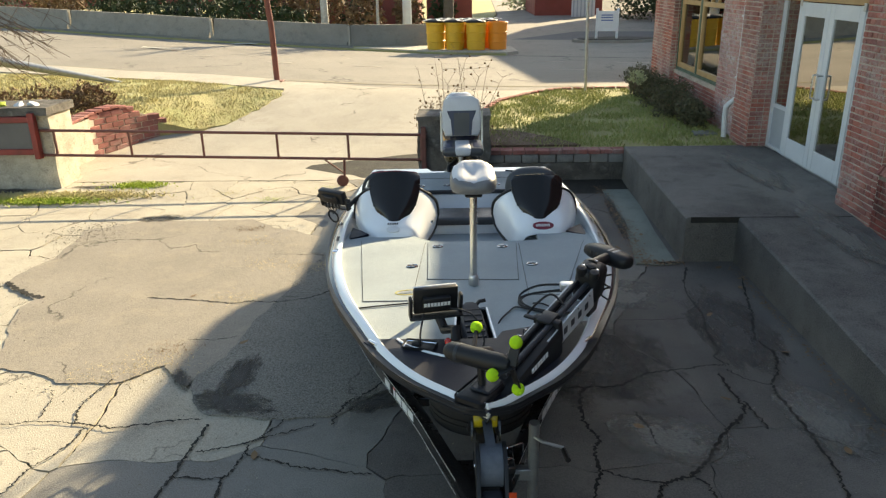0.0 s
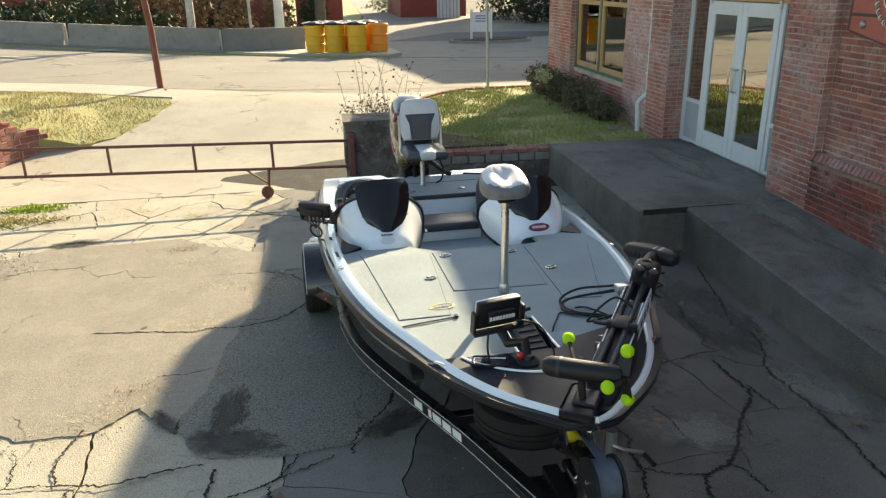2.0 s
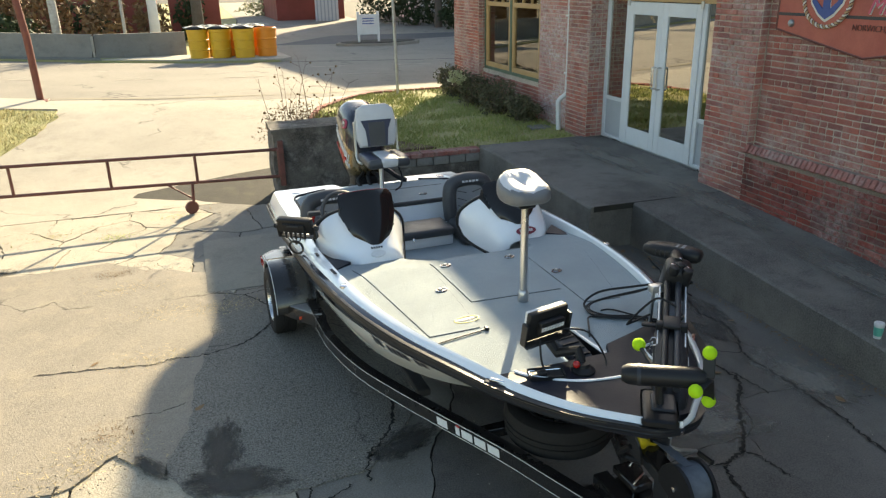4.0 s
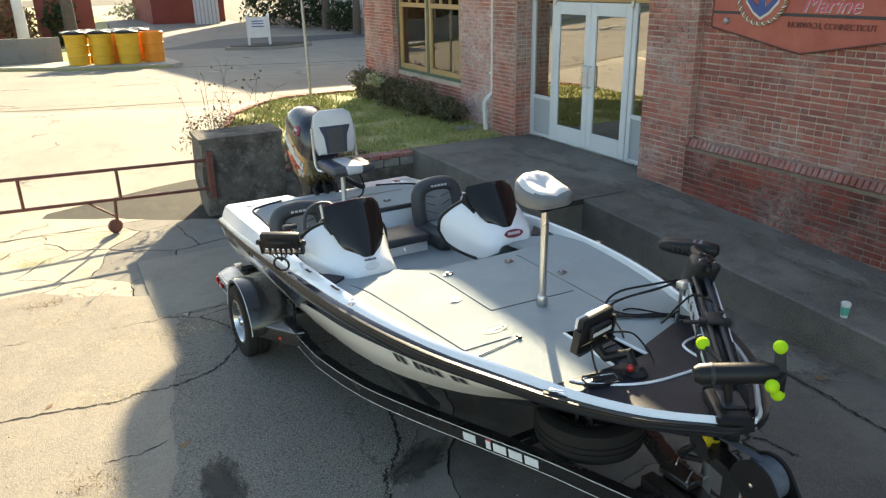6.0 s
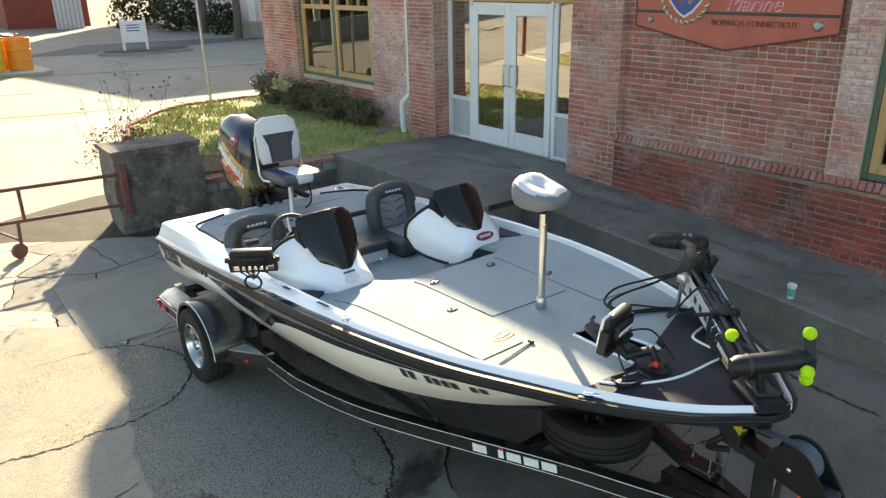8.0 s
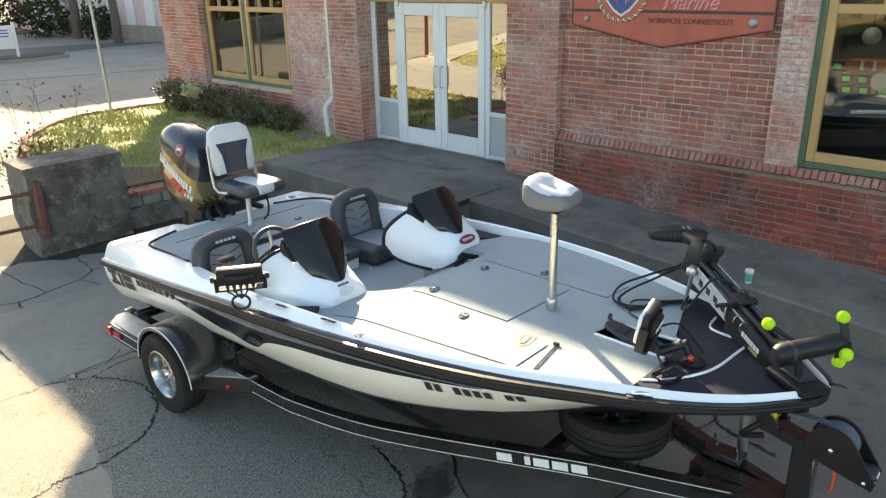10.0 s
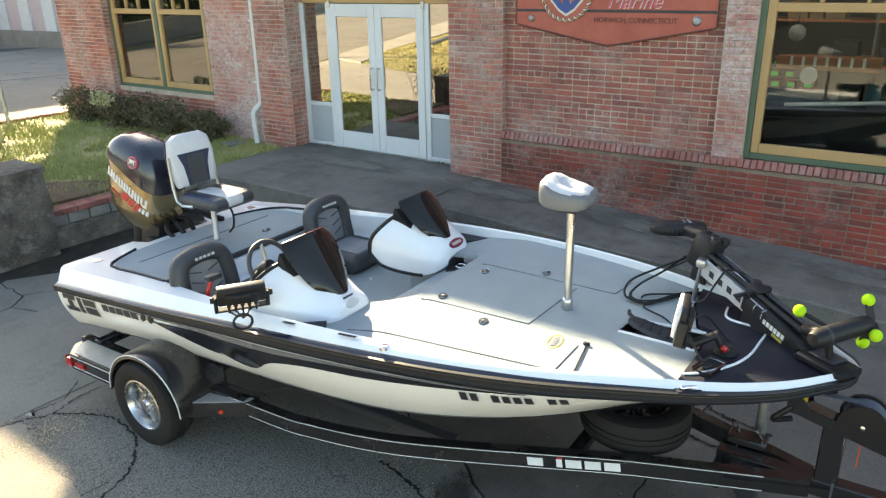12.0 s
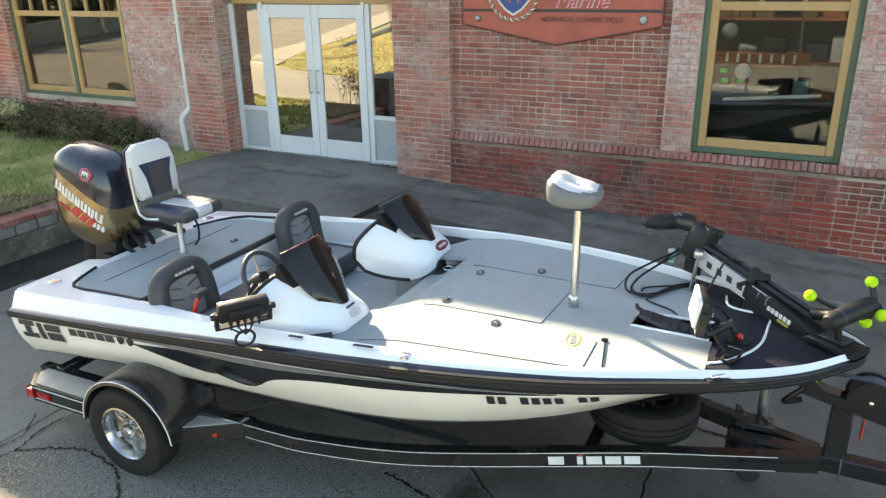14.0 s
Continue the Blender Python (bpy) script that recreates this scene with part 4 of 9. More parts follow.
TOP = 3.35
walls = []
w = wall_piece("wall_right", FACE + 0.012, -6.0, 3.39, -0.2, TOP)
lay(w, FACE + 0.012, 1.2, 3.39, 1.26, 3.2, BRICK_LIME, 150, seed=11)
w = wall_piece("wall_below_window", FACE + 0.012, 3.39, 5.28, -0.2, 1.20)
w = wall_piece("pier_by_window", FACE + 0.012, 4.945, 5.28, 1.20, TOP)
lay(w, FACE + 0.012, 4.945, 5.28, 1.26, 3.2, BRICK_LIME, 120, seed=3)
w = wall_piece("wall_below_sign", FACE + 0.012, 5.28, 8.08, -0.2, 1.20)
lay(w, FACE + 0.012, 1.2, 8.08, 0.05, 1.15, BRICK_RED, 300, seed=4)
w = wall_piece("wall_sign_panel", DEEP, 5.28, 8.08, 1.20, TOP)
lay(w, DEEP, 5.28, 8.08, 1.22, 3.2, BRICK, 300, seed=5)
w = wall_piece("pier_by_door", FACE + 0.012, 8.08, 8.93, -0.2, TOP)
lay(w, FACE + 0.012, 8.08, 8.93, 0.5, 3.2, BRICK_PIER, 260, seed=6)
lay_return(w, 8.08, FACE + 0.012, DEEP, 1.22, 3.2, BRICK_PIER, 21)
w = wall_piece("wall_over_door", 4.86, 8.93, 12.1, 2.96, TOP)
w = wall_piece("pier_by_downspout", FACE + 0.012, 12.1, 12.86, -0.2, TOP)
lay(w, FACE + 0.012, 12.1, 12.86, 0.5, 3.2, BRICK_PIER, 220, seed=7)
lay_return(w, 12.1, FACE + 0.012, 4.87, 0.6, 3.2, BRICK_PIER, 22)
w = wall_piece("wall_by_downspout", DEEP, 12.86, 14.25, -0.2, TOP)
lay(w, DEEP, 12.86, 14.25, 0.55, 3.2, BRICK_LIME, 150, seed=8)
w = wall_piece("wall_below_far_window", DEEP, 14.25, 17.25, -0.2, 1.27)
lay(w, DEEP, 14.25, 17.25, 0.55, 1.25, BRICK, 120, seed=9)
w = wall_piece("pier_at_corner", FACE + 0.012, 17.25, 18.92, -0.2, TOP)
lay(w, FACE + 0.012, 17.25, 18.92, 0.55, 3.2, BRICK_PIER, 200, seed=10)
lay_return(w, 17.25, FACE + 0.012, DEEP + 0.03, 0.6, 3.2, BRICK_PIER, 23)
# standing bricks of the sloping sill course
sill = thing("brick_sill", pose(0, 0, 0), "sloping course of standing bricks below the panel and window", "sill", kind="structure")
STAND.materials.append(BRICK_SILL)
k = 0
y = 1.2
while y < 8.06:
    ob = new("brick", STAND)
    ob.parent = sill
    ob.location, ob.rotation_euler = (FACE + 0.035 + rng.uniform(-0.006, 0.004), y, 1.205 + rng.uniform(-0.005, 0.005)), (0, radians(28), 0)
    y += 0.072
bm = bmesh.new()
loft(bm, [[(FACE + 0.004, y, 1.145), (FACE - 0.002, y, 1.20), (FACE + 0.03, y, 1.236), (FACE + 0.12, y, 1.262), (FACE + 0.14, y, 1.145)] for y in (1.18, 3.38, 5.3, 8.07)])
part("mortar", bm, MORTAR_DARK, sill)

# roofline and the rest of the building, above and behind
upper = thing("building_upper", pose(0, 0, 0), "upper storey and parapet of the old brick building", "building", kind="structure")
bm = bmesh.new()
box(bm, (FACE, -6, TOP), (5.0, 18.95, 5.58))
part("upper_wall", bm, FAR_BRICK, upper)
prof = [(16.7, 5.58), (16.7, 6.60), (17.5, 6.60), (18.3, 6.56), (18.7, 6.54), (18.95, 6.50), (19.10, 6.42), (19.13, 6.32), (19.05, 6.15), (18.93, 6.0), (18.86, 5.85), (18.85, 5.58)]
part("parapet", prismed(prof, 0, 0.46, Matrix(((0, 0, 1, FACE), (1, 0, 0, 0), (0, 1, 0, 0), (0, 0, 0, 1)))), FAR_BRICK, upper)
scroll = [(FACE + 0.2, 17.45 + 0.24 * math.cos(a), 7.0 + 0.24 * math.sin(a)) for a in [2 * math.pi * k / 20 for k in range(21)]]
part("scroll_bracket", tubed(scroll, 0.03, 6), GATE_RED, upper, "iron scroll on the parapet")
# unseen slab at roof level, outlined to cast the shadow's edge on the yard
slab_outline = [(4.0, 17.2), (3.98, 20.3), (4.05, 20.85), (4.64, 22.2), (5.4, 22.9), (6.2, 23.0), (7.4, 24.5), (8.5, 26.2), (12.0, 26.2), (12.0, 17.2)]
part("shadow_slab", prismed(slab_outline, 5.30, 5.45), FAR_BRICK, upper, "unseen slab added to cast shadow past the building's corner")
part("roof", boxed((5.0, -6, 4.6), (14.0, 18.75, 4.8)), WALL_DARK, upper)
part("end_wall", boxed((5.0, 18.45, -0.2), (14.0, 18.75, 5.58)), FAR_BRICK, upper)
part("back_wall", boxed((14.0, -6, -0.2), (14.3, 18.75, 5.58)), FAR_BRICK, upper)
part("near_wall", boxed((5.0, -6.3, -0.2), (14.3, -6, 5.58)), FAR_BRICK, upper)
inner = thing("interior_shell", pose(0, 0, 0), "dim shop interior behind the windows and doors", "interior", kind="structure")
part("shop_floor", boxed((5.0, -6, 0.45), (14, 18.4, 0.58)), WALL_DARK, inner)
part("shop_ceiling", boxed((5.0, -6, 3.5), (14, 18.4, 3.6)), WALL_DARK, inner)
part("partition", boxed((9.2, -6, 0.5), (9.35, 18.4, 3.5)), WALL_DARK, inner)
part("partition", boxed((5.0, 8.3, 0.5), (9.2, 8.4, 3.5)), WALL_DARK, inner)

# ---- windows, doors, downspout, sign ----
def window(name, label, y0, y1, z0, z1, x, lights, rail, glass):
    """A painted window: green outer frame, ochre sashes, clear panes; rail: height of the transom."""
    w = thing(name, pose(0, 0, 0), label, "window", kind="structure")
    g = 0.065
    for a, b in (((y0, z0), (y0 + g, z1)), ((y1 - g, z0), (y1, z1)), ((y0 + g, z0), (y1 - g, z0 + g)), ((y0 + g, z1 - g), (y1 - g, z1))):
        part("outer_frame", boxed((x, a[0], a[1]), (x + 0.12, b[0], b[1]), 0.005, 1), TRIM_GREEN, w, "green painted frame")
    span = (y1 - y0 - 2 * g) / lights
    for i in range(lights):
        a, b = y0 + g + i * span, y0 + g + (i + 1) * span
        if i:
            part("mullion", boxed((x - 0.002, a - 0.05, z0 + g), (x + 0.12, a + 0.05, z1 - g), 0.005, 1), TRIM_GREEN, w, "green painted frame")
            a += 0.05
        if i < lights - 1:
            b -= 0.05
        f = 0.085
        xs = (x + 0.012, x + 0.09)
        for lo, hi in (((a, z0 + g), (a + f, z1 - g)), ((b - f, z0 + g), (b, z1 - g)), ((a + f, z0 + g), (b - f, z0 + g + f * 1.2)), ((a + f, rail - 0.045), (b - f, rail + 0.045))):
            part("sash", boxed((xs[0], lo[0], lo[1]), (xs[1], hi[0], hi[1]), 0.006, 1), TRIM_YELLOW, w, "ochre painted sash")
        for j in (1, 2):
            m = a + f + (b - a - 2 * f) * j / 3
            part("glazing_bar", boxed((xs[0] + 0.01, m - 0.02, rail + 0.045), (xs[1] - 0.01, m + 0.02, z1 - g), 0.004, 1), TRIM_YELLOW, w, "ochre painted bar")
        for lo, hi in ((z0 + g + f * 1.2, rail - 0.045), (rail + 0.045, z1 - g)):
            p = part("pane", boxed((x + 0.055, a + f, lo), (x + 0.059, b - f, hi)), glass, w, "clear reflecting glass")
            p.visible_shadow = False
    return w


window("window_1", "large shop window with ochre sash and green frame", 3.39, 4.945, 1.275, 3.3, FACE + 0.07, 1, 2.89, WINDOW_GLASS)
window("window_2", "two-light shop window with ochre sashes and green frame", 14.25, 17.25, 1.27, 3.3, DEEP + 0.03, 2, 2.72, FAR_GLASS)

entry = thing("door_1", pose(0, 0, 0), "white aluminium double glass doors with sidelights", "door", kind="structure")
DX = 4.87
def bar(parent, y0, y1, z0, z1, x0=DX, x1=DX + 0.07, name="frame", material=DOOR_WHITE, label=""):
    return part(name, boxed((x0, y0, z0), (x1, y1, z1), 0.005, 1), material, parent, label)


ZB, ZT = 0.605, 2.89
for y0, y1 in ((8.93, 9.00), (9.50, 9.585), (11.43, 11.515), (12.02, 12.10)):
    bar(entry, y0, y1, ZB, ZT)
bar(entry, 9.0, 12.02, ZT, ZT + 0.07, name="header", material=TRIM_YELLOW, label="ochre painted header")
bar(entry, 9.0, 12.02, ZB - 0.02, ZB + 0.015, name="threshold", material=ALUMINIUM)
for y0, y1 in ((9.0, 9.50), (11.515, 12.02)):
    bar(entry, y0, y1, 1.27, 1.33)
    bar(entry, y0, y1, ZB + 0.015, ZB + 0.06)
    bar(entry, y0, y1, ZB + 0.06, 1.27, DX + 0.025, DX + 0.05, "panel", PANEL_GREY, "grey infill panel")
    p = bar(entry, y0, y1, 1.33, ZT, DX + 0.03, DX + 0.036, "pane", DOOR_GLASS, "dark reflecting glass")
    p.visible_shadow = False
for y0, y1, hinge in ((9.59, 10.505, 9.59), (10.51, 11.425, 11.425)):
    leaf = bar(entry, y0, y0 + 0.13, ZB + 0.02, ZT - 0.01, DX - 0.012, DX + 0.035, "door_leaf", DOOR_WHITE, "white glazed door leaf")
    for a in (((y1 - 0.13), y1, ZB + 0.02, ZT - 0.01), (y0 + 0.13, y1 - 0.13, ZT - 0.20, ZT - 0.01), (y0 + 0.13, y1 - 0.13, ZB + 0.02, ZB + 0.30)):
        bar(leaf, *a, DX - 0.012, DX + 0.035, "stile")
    p = bar(leaf, y0 + 0.13, y1 - 0.13, ZB + 0.30, ZT - 0.20, DX + 0.008, DX + 0.014, "pane", DOOR_GLASS, "dark reflecting glass")
    p.visible_shadow = False
    hy = y1 - 0.065 if hinge == y0 else y0 + 0.065
    pull = smooth_line([(DX - 0.012, hy, 1.62), (DX - 0.07, hy, 1.62), (DX - 0.085, hy, 1.66), (DX - 0.085, hy, 1.90), (DX - 0.07, hy, 1.94), (DX - 0.012, hy, 1.94)], 4)
    part("pull_handle", tubed(pull, 0.013), ALUMINIUM, leaf, "bent steel pull handle")
    bar(leaf, hinge - 0.03, hinge + 0.03, ZT - 0.07, ZT + 0.03, DX - 0.03, DX - 0.010, "hinge", ALUMINIUM)

spout = thing("downspout", pose(0, 0, 0), "white plastic downspout with a kink near the ground", "downspout")
line = smooth_line([(FACE + 0.07, 12.93, 3.3), (FACE + 0.07, 12.93, 1.35), (FACE + 0.05, 12.93, 1.25), (FACE - 0.06, 12.99, 1.12), (FACE - 0.07, 13.0, 1.0), (FACE - 0.06, 12.98, 0.58)], 5)
part("pipe", tubed(line, 0.045, 12), PVC, spout)
for z in (1.6, 2.6):
    part("bracket", boxed((FACE + 0.015, 12.87, z), (FACE + 0.12, 12.99, z + 0.03), 0.004, 1), PVC, spout)
part("splash_block", boxed((4.05, 13.2, 0.54), (4.45, 13.5, 0.60), 0.01), BLOCK, tagged(thing("splash_block", pose(0, 0, 0), "small flat concrete splash block on the lawn", "block"), ""))

sign = thing("wall_sign", pose(0, 0, 0), "red wooden wall sign with anchor emblem and lettering", "sign")
SX = 4.625
def on_wall(x):
    """From the wall's own plane (y to the picture's right, z up) to the world, facing -x."""
    return Matrix(((0, 0, -1, x), (-1, 0, 0, 0), (0, 1, 0, 0), (0, 0, 0, 1)))


board = [(-7.915, 4.2), (-7.915, 2.665), (-6.655, 2.432), (-5.39, 2.665), (-5.39, 4.2)]
part("board", prismed(board, -0.03, 0.0, on_wall(SX)), SIGN_WOOD, sign, "red stained wooden board")
rim = bmesh.new()
for (ax, az), (bx, bz) in zip(board, board[1:]):
    tube(rim, [on_wall(SX) @ Vector((ax, az, 0)), on_wall(SX) @ Vector((bx, bz, 0))], 0.012, 6)
part("edge", rim, SIGN_BROWN, sign)
part("band", boxed((SX - 0.004, 5.40, 2.815), (SX - 0.001, 7.90, 2.848)), DARK_MARK, sign, "dark painted band")
cy, cz = 7.21, 3.045
disc = [(r * math.cos(a), r * math.sin(a)) for r in (0.318,) for a in [2 * math.pi * k / 40 for k in range(40)]]
part("emblem_disc", prismed([(-cy + a, cz + b) for a, b in disc], 0.004, 0.010, on_wall(SX)), SIGN_WOOD, sign, "red disc of the emblem")
ring = [(SX - 0.014, cy + 0.325 * math.cos(a), cz + 0.325 * math.sin(a)) for a in [2 * math.pi * k / 48 for k in range(49)]]
part("rope_ring", tubed(ring, 0.019, 8), SIGN_BROWN, sign, "dark core of the rope border")
for k in range(2):
    strand = []
    for i in range(289):
        a = 2 * math.pi * i / 288
        w = 26 * a + k * math.pi
        rr = 0.325 + 0.012 * math.cos(w)
        strand.append((SX - 0.016 - 0.012 * math.sin(w), cy + rr * math.cos(a), cz + rr * math.sin(a)))
    part("rope_strand", tubed(strand, 0.0115, 6), SIGN_CREAM if k else SIGN_ROPE, sign, "twisted rope strand of the border")
anchor = [(0, -0.25), (0.10, -0.19), (0.20, -0.08), (0.23, 0.02), (0.16, -0.01), (0.145, -0.06), (0.05, -0.14), (0.035, 0.2), (-0.035, 0.2), (-0.05, -0.14), (-0.145, -0.06), (-0.16, -0.01), (-0.23, 0.02), (-0.20, -0.08), (-0.10, -0.19)]
part("anchor_outline", prismed([(-cy + a * 1.10, cz + (b - 0.01) * 1.08) for a, b in anchor], 0.0105, 0.014, on_wall(SX)), SIGN_CREAM, sign, "white outline of the anchor")
part("anchor", prismed([(-cy + a, cz + b) for a, b in anchor], 0.011, 0.020, on_wall(SX)), SIGN_BLUE, sign, "blue anchor")


def lettering(name, text, size, m, material, parent, shear=0.0, label="", wide=1.0, bold=0.0):
    cu = bpy.data.curves.new(name, "FONT")
    cu.body, cu.size, cu.shear, cu.extrude, cu.align_x, cu.offset = text, size, shear, 0.003, "CENTER", bold
    ob = new(name, cu)
    bpy.context.view_layer.update()
    me = bpy.data.meshes.new_from_object(ob.evaluated_get(bpy.context.evaluated_depsgraph_get()))
    bpy.data.objects.remove(ob)
    me.materials.clear()
    me.materials.append(material)
    me.transform(m @ Matrix.Diagonal((wide, 1, 1, 1)))
    out = new(name, me)
    out.parent = parent
    if label:
        tagged(out, label)
    return out


lettering("lettering", "NORWICH, CONNECTICUT", 0.088, on_wall(SX - 0.006) @ Matrix.Translation((-6.335, 2.702, 0)), SIGN_BROWN, sign, label="dark painted capitals", wide=0.92)
lettering("lettering", "Marine", 0.235, on_wall(SX - 0.004) @ Matrix.Translation((-6.352, 2.864, 0)), SIGN_CREAM, sign, 0.35, "white outline of the script")
lettering("lettering", "Marine", 0.235, on_wall(SX - 0.013) @ Matrix.Translation((-6.36, 2.872, 0)), SIGN_PINK, sign, 0.35, "pink script word")
for y, r in ((7.69, 0.042), (5.61, 0.052)):
    part("bolt_cap", lathed([(r, 0), (r, 0.012), (r * 0.7, 0.03), (0.001, 0.036)], Matrix.Translation((SX, y, 2.735)) @ pose(0, 0, 0, 0, -90, 0), 20), GALVANISED, sign, "domed steel bolt cap")

# ---- what stands behind the shop window ----
shelf = thing("shop_shelf", pose(0, 0, 0), "shop shelving filled with dim boxes and goods", "shelf")
for z in (1.15, 1.62, 2.12, 2.65):
    part("board", boxed((6.3, 2.2, z), (6.9, 7.6, z + 0.03)), WOOD_ORANGE if z > 2 else BLUE_PAINT, shelf)
for y in (2.2, 4.0, 5.8, 7.57):
    part("upright", boxed((6.3, y, 0.58), (6.9, y + 0.03, 3.3)), WALL_DARK, shelf)
rng = random.Random(5)
# goods on shelves below 1.6 m are coloured dark to dim the window's lower half
for z, top in ((0.60, 0.5), (1.18, 0.40), (1.65, 0.42), (2.15, 0.42), (2.68, 0.4)):
    y = 2.3
    while y < 7.4:
        l, h = rng.uniform(0.10, 0.27), rng.uniform(0.10, top - 0.05)
        if rng.random() < 0.88 and not (4.45 < y + l / 2 < 5.30 and 1.6 < z < 2.5):
            crate = thing("carton", pose(6.33 + rng.uniform(0, 0.05), y, z), "carton on a shop shelf, coloured dark on the lower shelves", "carton", "cartons on the shop shelf")
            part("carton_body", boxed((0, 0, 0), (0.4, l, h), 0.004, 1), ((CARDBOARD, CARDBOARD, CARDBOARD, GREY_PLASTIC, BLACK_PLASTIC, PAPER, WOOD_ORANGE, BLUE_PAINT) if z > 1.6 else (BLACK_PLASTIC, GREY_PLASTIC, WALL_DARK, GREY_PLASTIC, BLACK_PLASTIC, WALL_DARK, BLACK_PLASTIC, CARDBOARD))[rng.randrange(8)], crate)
        y += l + rng.uniform(0.01, 0.06)
for y, z in ((5.05, 2.15), (5.19, 2.15), (5.07, 2.01), (4.89, 2.01), (5.05, 1.88), (4.86, 1.88), (4.66, 1.89), (4.68, 2.19)):
    bin_ = thing("storage_bin", pose(6.30, y, z), "dark stacked storage bin with a bright green tag", "bin", "tagged bins on the shop shelf")
    part("bin_body", boxed((0.0, -0.068, -0.062), (0.30, 0.068, 0.058), 0.008, 1), GREY_PLASTIC, bin_)
    part("tag", boxed((-0.006, -0.042, -0.028), (-0.002, 0.042, 0.030)), GREEN_TAG, bin_, "bright green tag")
skiff = thing("wooden_skiff", pose(6.05, 4.42, 2.20), "small varnished wooden hull on display in the shop", "boat")
bm = bmesh.new()
loft(bm, [[(x * w, y, z * d) for x, z in ((-1, 0.07), (-0.9, -0.02), (-0.4, -0.09), (0.4, -0.09), (0.9, -0.02), (1, 0.07))] for y, w, d in ((-0.55, 0.06, 1.1), (-0.3, 0.13, 1.0), (0.0, 0.16, 1.0), (0.35, 0.15, 1.0), (0.58, 0.12, 0.95))])
part("skiff_hull", bm, WOOD_ORANGE, skiff)
for k in range(7):
    part("rib", boxed((-0.165, -0.4 + k * 0.13, -0.03), (-0.145, -0.37 + k * 0.13, 0.075)), SIGN_CREAM, skiff, "pale rib on the hull")
part("stand_wheel", lathed([(0.02, -0.02), (0.06, -0.025), (0.095, -0.02), (0.10, 0.0), (0.095, 0.02), (0.06, 0.025), (0.02, 0.02)], pose(-0.12, 0.19, -0.15, 0, 90, 0), 20), VINYL_LIGHT, skiff, "pale spoked stand wheel")
counter = thing("display_rail", pose(5.6, 4.43, 1.78), "long pale rail on a dark counter behind the window", "rail")
part("rail", tubed([(0, -0.75, 0.06), (0, 0.34, -0.04)], 0.022, 8), PAPER, counter)
part("counter_front", boxed((0.02, -1.8, -1.2), (0.45, 0.9, -0.06), 0.01, 1), BLACK_PLASTIC, counter, "dark counter front")
lampg = thing("glass_float", pose(6.25, 4.86, 2.52), "round pale glass float hanging over the shelf", "float")
part("float", sphered((0, 0, 0), 0.10, 16), VINYL_GREY, lampg)
part("cord", tubed([(0, 0, 0.09), (0, 0, 0.98)], 0.006, 6), BLACK_PLASTIC, lampg)
table = thing("display_table", pose(0, 0, 0), "dark display table behind the shop window", "table")
part("tabletop", boxed((5.3, 2.6, 1.20), (5.9, 6.6, 1.24), 0.005, 1), GREY_PLASTIC, table)
for x, y in ((5.25, 2.7), (5.85, 2.7), (5.25, 6.5), (5.85, 6.5)):
    part("leg", boxed((x - 0.025, y - 0.025, 0.58), (x + 0.025, y + 0.025, 1.20)), WALL_DARK, table)

for y in (3.6, 5.2, 6.8):
    tl_ = thing("ceiling_light", pose(5.7, y, 3.2), "fluorescent tube light on the shop ceiling", "light", "tube lights in the shop")
    part("housing", boxed((-0.6, -0.06, 0.05), (0.6, 0.06, 0.12), 0.005, 1), PVC, tl_)
    part("tube", tubed([(-0.58, 0, 0.03), (0.58, 0, 0.03)], 0.018, 8), TUBE_LIGHT, tl_, "glowing tube")

# ---- gate, pillars, street ----
gate = thing("tube_gate", pose(0, 0, 0), "rusty red tubular steel gate across the drive", "gate")
def gate_z(x, low):
    return 0.895 - 0.0235 * (x + 2.0) - (0.42 if low else 0.0)


for low in (0, 1):
    part("rail", tubed([(-7.25, 12.0, gate_z(-7.25, low)), (-0.74, 12.03, gate_z(-0.74, low))], 0.024, 10), GATE_RED, gate)
for x in (-6.98, -5.70, -4.47, -3.21, -2.02, -0.80):
    part("upright", tubed([(x, 12.0, gate_z(x, 1)), (x, 12.0, gate_z(x, 0))], 0.022, 8), GATE_RED, gate)
part("leg", tubed([(-2.10, 12.0, gate_z(-2.1, 1)), (-2.12, 12.0, 0.13)], 0.022, 8), GATE_RED, gate)
part("brace", tubed([(-2.45, 12.0, gate_z(-2.4, 1)), (-2.12, 12.0, 0.24)], 0.015, 8), GATE_RED, gate)
part("wheel", lathed([(0.03, -0.03), (0.085, -0.03), (0.10, -0.015), (0.10, 0.015), (0.085, 0.03), (0.03, 0.03)], pose(-2.15, 12.0, 0.105, 90, 0, 20), 20), GATE_RED, gate, "small rusty wheel")
part("hinge_bar", boxed((-0.80, 11.97, 0.30), (-0.72, 12.05, 1.0), 0.006, 1), GATE_RED, gate)


def rough_block(lo, hi, material, parent, name, amount=0.02, cuts=7, label=""):
    bm = boxed(lo, hi)
    bmesh.ops.subdivide_edges(bm, edges=bm.edges[:], cuts=cuts, use_grid_fill=True)
    for v in bm.verts:
        v.co += noise.noise_vector(v.co * 3.1) * amount + noise.noise_vector(v.co * 11.0) * amount * 0.4
    return part(name, bm, material, parent, label, sharp=60)


